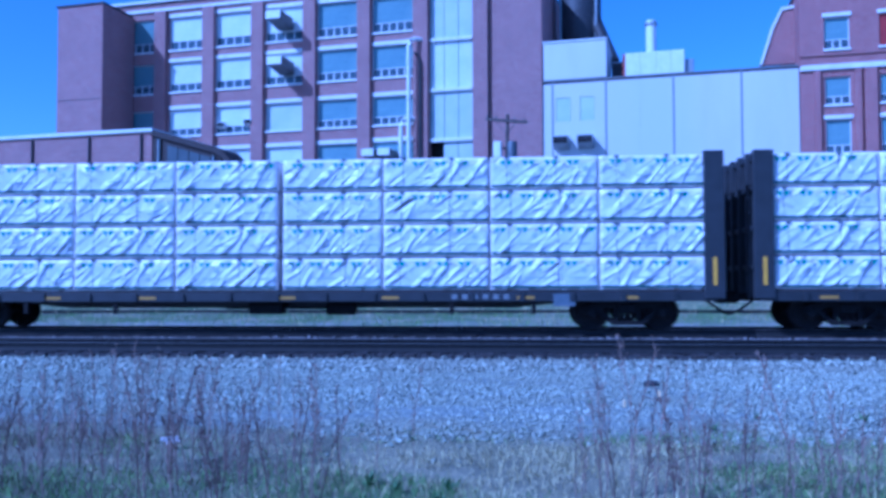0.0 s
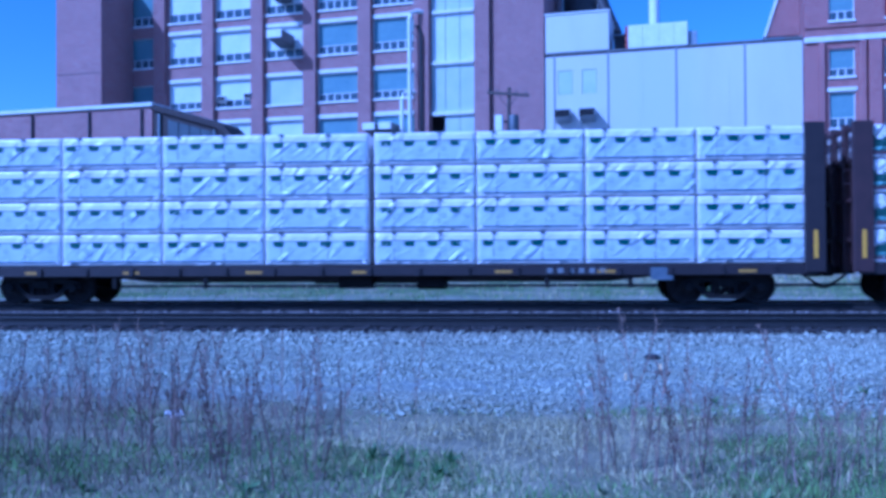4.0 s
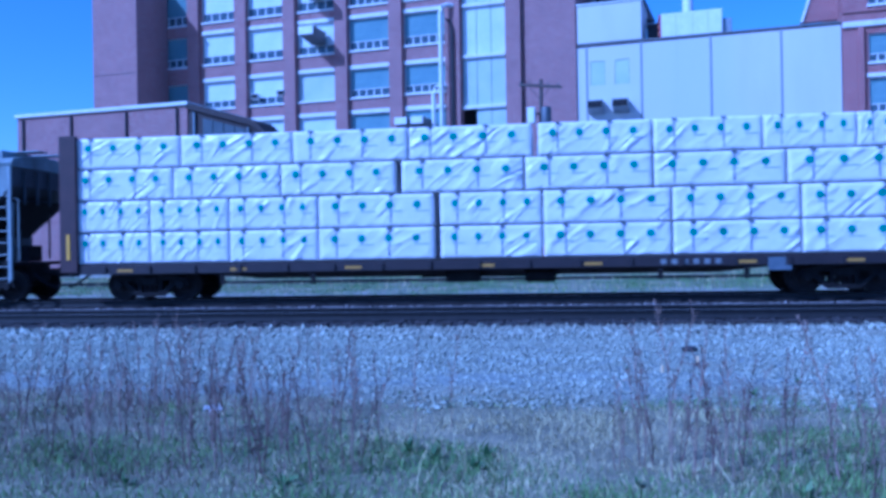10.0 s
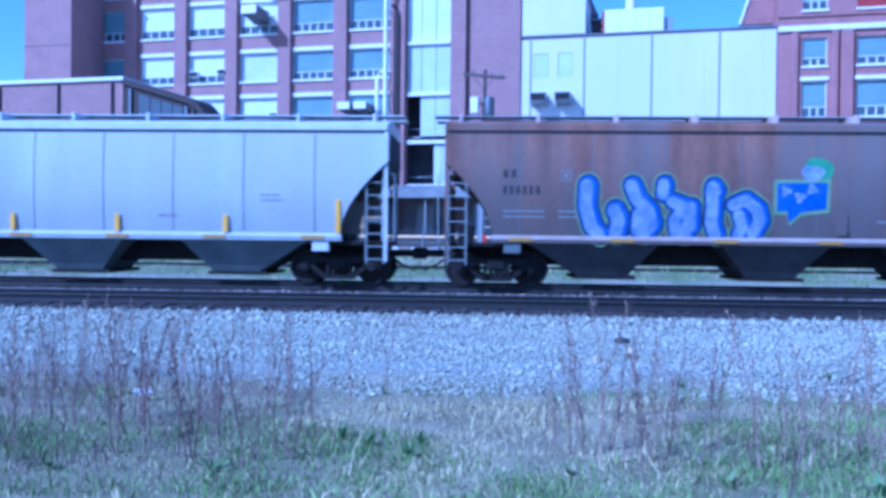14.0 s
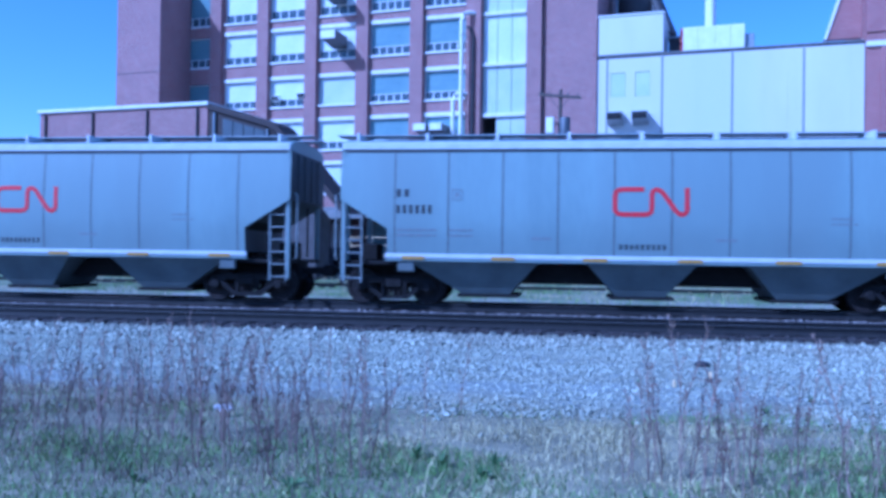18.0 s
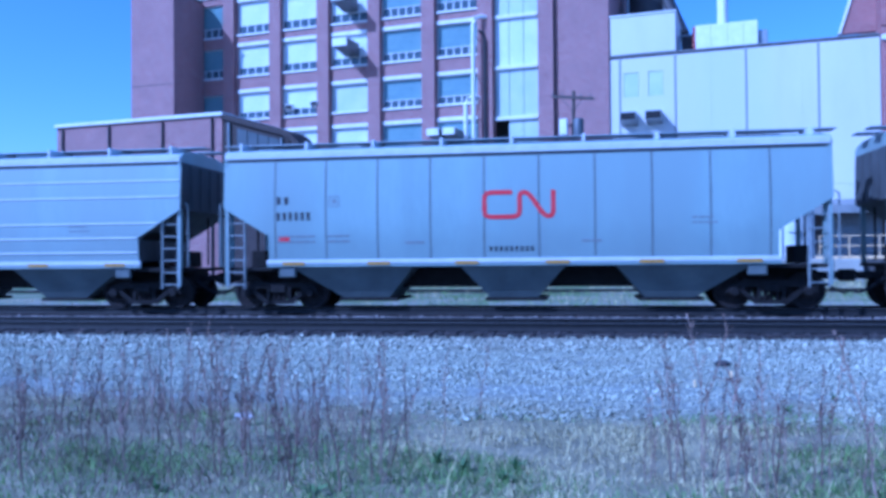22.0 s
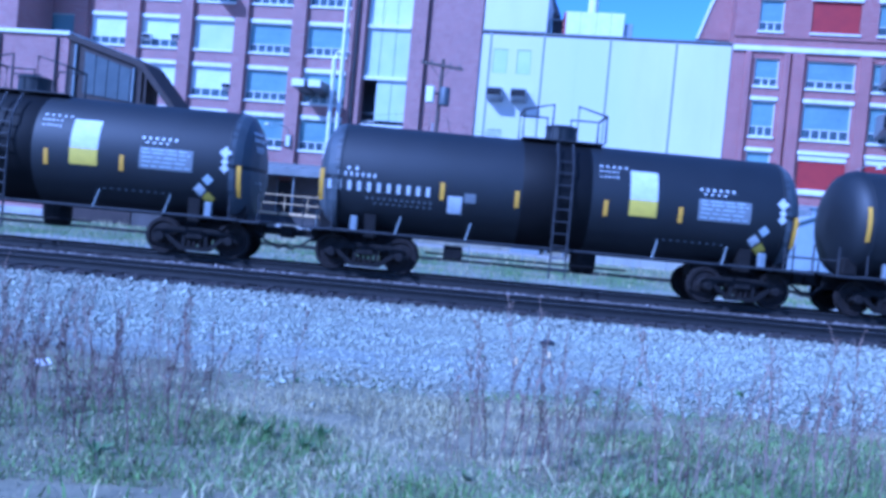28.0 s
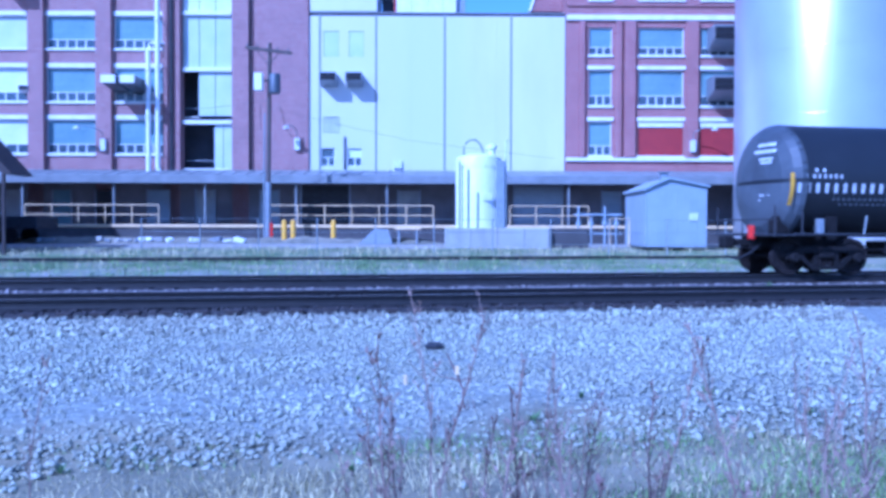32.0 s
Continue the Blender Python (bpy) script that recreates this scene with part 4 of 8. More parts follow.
def brick_wing():
    base = (20.0, FACE, YARD)
    t = bthing("brick_wing", "red brick factory wing with white stone bands", "building", base)
    cols = [(8.65, 10.05), (11.63, 14.36), (15.35, 18.1), (19.2, 21.9), (23.0, 25.7), (26.8, 29.5)]
    rows = [(12.1, 13.75), (9.08, 11.22), (6.1, 8.15), (15.4, 17.3)]
    holes = [(c[0], c[1], r[0], r[1]) for c in cols for r in rows]
    bpart("wall", wall_with_openings(7.3, 34, FACE, FACE + 0.45, YARD, 19.2, holes), BRICK_R, t, base)
    bpart("rear_wall", Geo().box(7.3, 34, FACE + 9, FACE + 9.4, YARD, 19.2).box(7.3, 7.7, FACE + 0.45, FACE + 9, 14.6, 19.2), BRICK_R, t, base)
    bpart("roof", Geo().box(7.2, 34, FACE - 0.1, FACE + 9.4, 19.202, 19.4), ROOF_DARK, t, base)
    # added dark sheet for the wing's unlit inside
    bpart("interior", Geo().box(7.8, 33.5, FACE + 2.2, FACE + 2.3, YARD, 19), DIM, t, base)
    bpart("gable_parapet", Geo().prism([(5.4, 15.2), (7.3, 15.2), (7.3, 18.6), (6.6, 18.5), (6.1, 17.4)], FACE + 2.0, FACE + 2.4, "y"), BRICK_R, t, base)
    bpart("gable_coping", Geo().prism([(5.25, 15.2), (5.4, 15.2), (6.1, 17.42), (6.62, 18.52), (7.3, 18.62), (7.3, 18.8), (6.55, 18.72), (5.95, 17.5)], FACE + 1.9, FACE + 2.5, "y"), STONE, t, base)
    for z, h in ((14.15, 0.32), (18.7, 0.4), (5.75, 0.22)):
        bpart("stone_band", Geo().cbox(7.3, 34, FACE - 0.16, FACE - 0.003, z, z + h, 0.02), STONE, t, base)
    bpart("string_course", Geo().cbox(7.3, 34, FACE - 0.10, FACE - 0.003, 15.0, 15.1, 0.01), BRICK_R, t, base)
    for x in (8.25, 10.45, 11.1, 14.85, 18.65, 22.45, 26.25, 30.0):
        w = 0.16 if x < 10.9 else 0.34
        bpart("pier", Geo().cbox(x - w, x + w, FACE - 0.22, FACE - 0.002, 6.0, 14.1, 0.02), BRICK_R, t, base)
    for i, c in enumerate(cols):
        for j, r in enumerate(rows):
            if j == 2 and i >= 1:
                bpart("blanked_window", Geo().cbox(c[0] + 0.01, c[1] - 0.01, FACE + 0.1, FACE + 0.16, r[0], r[1] - 0.35, 0.01), RED_PANEL, t, base, "red painted blanking panel")
                bpart("transom", Geo().cbox(c[0] + 0.01, c[1] - 0.01, FACE + 0.02, FACE + 0.18, r[1] - 0.34, r[1] - 0.002, 0.01), STONE, t, base)
            elif j == 3 and i in (1, 3):
                bpart("blanked_window", Geo().cbox(c[0] + 0.01, c[1] - 0.01, FACE + 0.1, FACE + 0.16, r[0], r[1], 0.01), RED_PANEL, t, base, "red painted blanking panel")
            else:
                window(t, base, c[0], c[1], r[0], r[1], FACE + 0.10, GLASS_TEAL, 3 if i == 0 else 5, 0.27)
            if j != 0:
                bpart("lintel", Geo().cbox(c[0] - 0.1, c[1] + 0.1, FACE - 0.07, FACE - 0.004, r[1] + 0.002, r[1] + 0.24, 0.01), STONE, t, base)
            bpart("sill", Geo().cbox(c[0] - 0.06, c[1] + 0.06, FACE - 0.10, FACE + 0.09, r[0] - 0.13, r[0] - 0.002, 0.01), STONE, t, base)


brick_wing()
for z in (12.3, 9.35):
    exhaust_hood(16.8, z, 2.2, 1.5, 1.3, "grey metal exhaust hood jutting from a window of the wing")


def dock():
    base = (-6.0, FACE - 2.4, YARD)
    t = bthing("loading_dock_canopy", "long grey metal canopy over the loading dock", "canopy", base)
    bpart("roof_sheet", Geo().prism([(FACE - 3.4, 4.52), (FACE - 0.32, 5.02), (FACE - 0.32, 5.14), (FACE - 3.45, 4.62)], -46, 34, "x"), CANOPY, t, base)
    bpart("fascia", Geo().cbox(-46, 34, FACE - 3.55, FACE - 3.46, 4.18, 4.66, 0.02), CANOPY, t, base)
    for i in range(16):
        x = -44 + i * 5.1
        bpart("post", Geo().cbox(x - 0.06, x + 0.06, FACE - 3.3, FACE - 3.18, 1.87, 4.45, 0.02), CANOPY, t, base)
    g = Geo()
    for i in range(100):
        x = -45.6 + i * 0.8
        g.add([(x, FACE - 3.46, 4.66), (x + 0.05, FACE - 3.46, 4.66), (x + 0.05, FACE - 0.34, 5.17), (x, FACE - 0.34, 5.17), (x, FACE - 3.46, 4.60), (x + 0.05, FACE - 3.46, 4.60), (x + 0.05, FACE - 0.34, 5.10), (x, FACE - 0.34, 5.10)], [(0, 1, 2, 3), (0, 4, 5, 1), (1, 5, 6, 2), (3, 2, 6, 7), (0, 3, 7, 4)])
    o = bpart("standing_seams", g, CANOPY, t, base)
    o["kind"] = "stuff"
    base = (-6.0, FACE - 4, YARD)
    d = bthing("loading_dock", "concrete loading dock with a cream painted edge", "platform", base)
    # solid block, coloured dark for the shade under the open dock
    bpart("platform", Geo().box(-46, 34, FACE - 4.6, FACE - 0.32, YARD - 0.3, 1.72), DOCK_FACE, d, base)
    bpart("edge_strip", Geo().cbox(-46, 34, FACE - 4.68, FACE - 4.2, 1.722, 1.87, 0.01), CREAM, d, base, "cream painted dock edge")
    bpart("back_wall", Geo().box(-46, 34, FACE - 0.30, FACE - 0.02, 1.73, 4.98), DOCK_WALL, d, base)
    rng = random.Random(8)
    x = -44.0
    while x < 32:
        w = rng.choice((1.2, 2.4, 2.8, 1.0))
        m = rng.choice((DARK_STEEL, GREY_STEEL, RED_PANEL, CONCRETE, GLASS_TEAL, SHED))
        h = 2.2 if w < 2 else 2.5
        o = bpart("dock_door", Geo().cbox(x, x + w, FACE - 0.36, FACE - 0.305, 1.74, 1.74 + h, 0.01), m, d, base)
        bpart("door_frame", Geo().cbox(x - 0.1, x - 0.005, FACE - 0.40, FACE - 0.305, 1.74, 1.8 + h, 0.01).cbox(x + w + 0.005, x + w + 0.1, FACE - 0.40, FACE - 0.305, 1.74, 1.8 + h, 0.01), GREY_STEEL, d, base)
        x += w + rng.uniform(1.2, 3.0)
    for x0, x1 in ((-22.9, -15.6), (-9.5, -0.6), (3.6, 7.9)):
        b2 = ((x0 + x1) / 2, FACE - 4.45, 1.87)
        r = bthing("dock_railing", "cream painted pipe railing along the dock edge", "railing", b2, "dock railings")
        n = max(2, round((x1 - x0) / 1.5))
        for i in range(n + 1):
            x = x0 + (x1 - x0) * i / n
            bpart("post", Geo().tube([(x, FACE - 4.45, 1.875), (x, FACE - 4.45, 2.93)], 0.026, 8), CREAM, r, b2)
        for z in (2.4, 2.93):
            bpart("rail", Geo().tube([(x0, FACE - 4.45, z), (x1, FACE - 4.45, z)], 0.026, 8), CREAM, r, b2)


dock()


def utility_pole():
    base = (-9.2, 46.9, 0.86)
    t = bthing("utility_pole", "weathered wooden utility pole with a crossarm and transformer", "utility pole", base)
    part("pole", Geo().tube([(0, 0, 0), (0.05, 0, 4.5), (0.12, 0, 10.4)], 0.135, 12, r1=0.10), WOOD_POLE, t, smooth=True)
    part("guard_sleeve", Geo().tube([(0, 0, 0.0), (0.03, 0, 3.2)], 0.15, 12), GREY_STEEL, t, "grey metal sleeve")
    part("marker_band", Geo().tube([(0.22, -0.1, 0.2), (0.22, -0.1, 1.1)], 0.07, 8), RED_LIGHT, t, "red cable marker")
    arm = part("crossarm", Geo().cbox(-1.2, 1.2, -0.22, -0.10, -0.08, 0.08, 0.01), WOOD_POLE, t, "tilted wooden crossarm", at=(0.1, 0, 10.0))
    arm.rotation_euler.y = radians(7)
    for x in (-1.0, -0.5, 0.55, 1.1):
        part("insulator", Geo().lathe([(0.03, 0), (0.05, 0.05), (0.03, 0.08), (0.045, 0.12), (0.02, 0.15)], (x, -0.16, 10.08 - 0.12 * (x - 0.1)), "z", 10), TRANSFORMER, t)
    part("transformer", Geo().lathe([(0.25, 0), (0.29, 0.05), (0.29, 0.95), (0.24, 1.02)], (0.44, -0.3, 7.75), "z", 16), TRANSFORMER, t, "grey transformer can", smooth=True)
    part("switch_box", Geo().cbox(-0.62, -0.18, -0.45, -0.14, 7.9, 8.8, 0.03), WHITE_PAINT, t, "white switch box")
    part("bracket", Geo().cbox(-0.6, 0.6, -0.16, -0.08, 8.4, 8.5, 0.01), DARK_STEEL, t)
    part("brace", Geo().tube([(0.1, -0.14, 9.2), (0.7, -0.16, 9.97)], 0.02, 6).tube([(0.1, -0.14, 9.2), (-0.5, -0.16, 9.97)], 0.02, 6), DARK_STEEL, t)
    part("conduit", Geo().tube([(-0.2, -0.05, 0.1), (-0.15, -0.05, 6.8)], 0.05, 6), GREY_STEEL, t)
    for a, b in ((-0.5, 6.2), (0.9, 5.6)):
        part("drop_wire", Geo().tube([(a * 0.7, -0.1, 7.2), (a, 0.6, 6.0), (a + 0.3, 0.3, b)], 0.015, 5), BLACK, t)
    w = bthing("overhead_wires", "thin black overhead wires from the pole to the building", "wires", (-9.2, 46.9, 10.9))
    for q in (((-9.6, 46.8, 8.0), (-2, 50, 6.6), (6.5, 53.2, 5.9)), ((-9.0, 46.8, 8.3), (-14, 49.8, 8.2), (-21.6, 53.2, 7.4))):
        bpart("wire", Geo().tube(q, 0.006, 4), BLACK, w, (-9.2, 46.9, 10.9))


utility_pole()


def gooseneck_lamp(x, z, y, reach, label):
    t = bthing("gooseneck_lamp", label, "wall lamp", (x, y, z), "gooseneck lamps on the facades")
    part("box", Geo().cbox(-0.16, 0.16, -0.22, 0, 0, 0.7, 0.02), FRAME_W, t, "pale junction box")
    part("neck", Geo().tube([(0, -0.1, 0.7), (0, -0.35, 1.15), (reach * 0.5, -0.7, 1.4), (reach, -1.0, 1.35)], 0.03, 6), GREY_STEEL, t, smooth=True)
    part("head", Geo().lathe([(0.05, 0.16), (0.13, 0.1), (0.21, 0.0), (0.19, -0.02)], (reach, -1.0, 1.2), "z", 14), FRAME_W, t, smooth=True)


gooseneck_lamp(-20.2, 6.25, FACE - 0.3, -1.2, "pale gooseneck lamp and box on a brick pier")
gooseneck_lamp(-8.75, 6.35, FACE - 0.01, -0.5, "small gooseneck lamp and box on the brick wall")
gooseneck_lamp(14.85, 6.3, FACE - 0.22, 1.0, "gooseneck lamp and box on a pier of the wing")


def dirt_berm():
    """A ragged bank of dirt and rubble before the dock."""
    g = Geo()
    vs, nx, ny = [], 100, 9
    for j in range(ny + 1):
        for i in range(nx + 1):
            x, v = -30.0 + 30.5 * i / nx, j / ny
            top = (0.42 + 0.22 * noise.noise((x * 0.35, 1.0, 0)) + 0.12 * noise.noise((x * 1.6, 2.0, 0))) * min(1.0, (0.5 - x) / 2.0 + 0.02)
            z = 0.78 + max(0.0, top) * math.sin(math.pi * v) + 0.06 * noise.noise((x * 2.5, v * 6, 4.0))
            vs.append((x, 45.0 + 2.6 * v + 0.3 * noise.noise((x * 0.4, 9.0, 0)), z))
    k = nx + 1
    g.add(vs, [(j * k + i, j * k + i + 1, (j + 1) * k + i + 1, (j + 1) * k + i) for j in range(ny) for i in range(nx)])
    dirt = mat("grey_yard_dirt", (0.27, 0.25, 0.19), (0.13, 0.125, 0.09), 1.6, 0.95, 0.6, fine=14)
    tagged(new("dirt_bank", g.mesh("dirt_bank", dirt, True)), "low ragged bank of grey dirt before the loading dock", "dirt bank", kind="stuff").matrix_basis = BM
    rng = random.Random(12)
    for k in range(16):
        x = rng.uniform(-21, -8)
        w = rng.uniform(0.12, 0.4)
        q = Geo().cbox(-w, w, -0.15, 0.15, -0.05, rng.uniform(0.06, 0.2), 0.03)
        solid("rubble_chunk", q, rng.choice((WHITE_PAINT, CONCRETE, GREY_STEEL)), "pale broken chunk lying on the dirt bank", "rubble", BM @ pose(x, 45.55, 1.0, rng.uniform(-12, 12), rng.uniform(-15, 15), rng.uniform(0, 180)), "rubble before the dock")


dirt_berm()
for x, y in ((-8.16, 45.88), (-7.72, 45.95), (-5.71, 46.29)):
    solid("bollard", Geo().lathe([(0.13, -0.2), (0.13, 1.12), (0.11, 1.2), (0.05, 1.25)], (0, 0, 0), "z", 14), YELLOW, "yellow painted steel bollard in the yard", "bollard", BM @ Matrix.Translation((x, y, 0.86)), "yellow bollards in the yard", smooth=True)


def storage_tank():
    base = (2.2, 43.8, 0.85)
    t = bthing("tank_plinth", "low concrete plinth and bund wall under the white tank", "plinth", base)
    grimy = mat("water_stained_concrete", (0.46, 0.455, 0.41), (0.24, 0.24, 0.22), 1.1, 0.92, 0.4, stretch=(1, 1, 0.35), c3=(0.36, 0.35, 0.31), fine=22)
    part("slab", Geo().cbox(-2.2, 2.7, -1.4, 2.2, -0.2, 0.86, 0.04), grimy, t)
    for x in (-1.0, 0.25, 1.5):
        part("joint", Geo().box(x, x + 0.02, -1.405, -1.39, -0.1, 0.84), DARK_STEEL, t)
    part("bund_wall", Geo().cbox(2.703, 4.6, -1.0, -0.7, -0.2, 0.84, 0.03), DOCK_FACE, t, "dark concrete bund wall")
    base = (1.65, 44.3, 1.71)
    s = bthing("storage_tank", "tall white upright storage tank with pipes on a concrete plinth", "tank", base)
    part("shell", Geo().lathe([(1.12, 0), (1.12, 3.32), (1.07, 3.44), (0.72, 3.58), (0.0, 3.66)], (0, 0, 0), "z", 40), WHITE_PAINT, s, smooth=True)
    for z in (1.0, 2.9):
        part("hoop", Geo().lathe([(1.135, z), (1.135, z + 0.06)], (0, 0, 0), "z", 40), WHITE_PAINT, s)
    part("overflow_pipe", Geo().tube([(-0.75, -0.5, 3.3), (-0.74, -0.5, 3.85), (-0.62, -0.48, 4.13), (-0.4, -0.45, 4.27), (-0.15, -0.42, 4.25), (0.05, -0.38, 4.08), (0.18, -0.36, 3.8), (0.25, -0.35, 3.5)], 0.045, 8), GREY_STEEL, s, smooth=True)
    part("vent", Geo().lathe([(0.16, 3.4), (0.16, 3.8), (0.25, 3.84), (0.25, 4.0), (0.08, 4.1)], (0.62, -0.3, 0), "z", 12), WHITE_PAINT, s, smooth=True)
    # added grey box that gives the tank its shadow strip
    part("side_box", Geo().cbox(0.78, 1.22, -0.95, -0.4, 0.0, 3.2, 0.03), GREY_STEEL, s, "grey box in place of the tank's shaded side")
    for x in (-0.95, -0.55, -0.1):
        h = {-0.95: 3.2, -0.55: 2.8, -0.1: 1.7}[x]
        part("feed_pipe", Geo().tube([(x, -1.16 + 0.24 * abs(x), 0), (x, -1.16 + 0.24 * abs(x), h)], 0.05, 8), GREY_STEEL, s)
    part("riser_pipe", Geo().tube([(1.35, 0.2, 0), (1.35, 0.2, 4.3), (1.5, 0.2, 4.35)], 0.05, 8), FRAME_W, s)
    part("nameplate", Geo().cbox(0.15, 0.6, -1.16, -1.10, 1.3, 1.65, 0.01), FRAME_W, s)


storage_tank()


def small_shed():
    base = (10.6, 43.0, 0.85)
    t = bthing("metal_shed", "small grey-blue metal shed with a low gable roof", "shed", base)
    poly = [(-1.45, 0), (1.35, 0), (1.35, 2.74), (-0.4, 3.08), (-1.45, 2.62)]
    part("wall_shell", Geo().prism(poly, -1.6, 2.6, "y"), SHED, t)
    part("roof", Geo().prism([(-1.58, 2.58), (-0.4, 3.10), (1.48, 2.73), (1.48, 2.81), (-0.4, 3.18), (-1.58, 2.66)], -1.75, 2.75, "y"), SHED, t)
    part("roof_vent", Geo().cbox(-0.55, -0.2, -0.8, -0.4, 3.0, 3.45, 0.02).cbox(-0.62, -0.13, -0.9, -0.3, 3.452, 3.51, 0.01), GREY_STEEL, t)
    part("corner_trim", Geo().cbox(-1.47, -1.38, -1.63, -1.604, 0.0, 2.6, 0.005), SHED, t)
    part("sign", Geo().cbox(0.55, 0.95, -1.64, -1.604, 1.2, 1.55, 0.005), FRAME_W, t)
    for i in range(9):
        x = -1.2 + i * 0.3
        part("cladding_rib", Geo().box(x, x + 0.02, -1.615, -1.602, 0.05, 2.58), SHED, t)
    b2 = (7.25, 43.0, 0.85)
    u = bthing("pipe_manifold", "pale blue pipe manifold on a small frame beside the shed", "pipework", b2)
    for x in (-0.9, -0.3, 0.35, 0.9):
        part("riser", Geo().tube([(x, 0, 0), (x, 0, 1.65 + 0.25 * math.sin(5 * x))], 0.05, 8), SHED, u)
        part("valve", Geo().lathe([(0.05, 0.98), (0.12, 1.0), (0.12, 1.16), (0.05, 1.18)], (x, 0, 0), "z", 10), SHED, u)
    for z in (0.6, 1.5):
        part("header_pipe", Geo().tube([(-1.1, 0.1, z), (1.2, 0.1, z)], 0.05, 8), SHED, u)
    part("yellow_frame", Geo().tube([(0.5, -0.5, 0), (0.5, -0.5, 1.3), (1.4, -0.5, 1.3), (1.4, -0.5, 0)], 0.035, 8), CREAM, u)
    b3 = (-2.0, 45.5, 0.87)
    v = bthing("pallet_stand", "low steel stand and stacked grey scrap in the yard", "yard stand", b3)
    for x in (-0.3, 0.6):
        part("leg", Geo().cbox(x - 0.05, x + 0.05, -0.3, 0.3, 0, 0.75, 0.01), GREY_STEEL, v)
    part("top", Geo().cbox(-0.5, 0.8, -0.4, 0.4, 0.752, 0.84, 0.01), CREAM, v)
    part("scrap", Geo().prism([(-2.3, 0), (-0.6, 0), (-0.8, 0.75), (-1.5, 0.8)], -0.5, 0.5, "y"), GREY_STEEL, v)


small_shed()


def silo():
    base = (18.6, 44.0, 0.85)
    t = bthing("silo", "huge smooth white steel silo", "silo", base)
    m = mat("glossy_white_silo_paint", (0.56, 0.57, 0.60), (0.50, 0.51, 0.54), 0.5, 0.30, 0.0, 0.55)
    part("shell", Geo().lathe([(4.3, 0), (4.3, 22.0), (3.9, 22.6), (0, 24.0)], (0, 0, 0), "z", 72), m, t, smooth=True)
    part("base_ring", Geo().lathe([(4.5, 0), (4.5, 0.4), (4.4, 0.45)], (0, 0, 0), "z", 48), CONCRETE, t)
    for z in (3.0, 6.0, 9.0, 12.0, 15.0, 18.0):
        part("weld_seam", Geo().lathe([(4.303, z), (4.306, z + 0.012), (4.303, z + 0.024)], (0, 0, 0), "z", 72), m, t)
    part("manway", Geo().lathe([(0.35, -4.42), (0.4, -4.40), (0.4, -4.2)], (3.0, 1.2, 6.4), "y", 16), m, t)
    part("stair_rail", Geo().tube([(2.2, -3.95, 0.5), (3.2, -3.3, 3.0), (4.3, -1.6, 5.8)], 0.04, 6), GREY_STEEL, t)


silo()


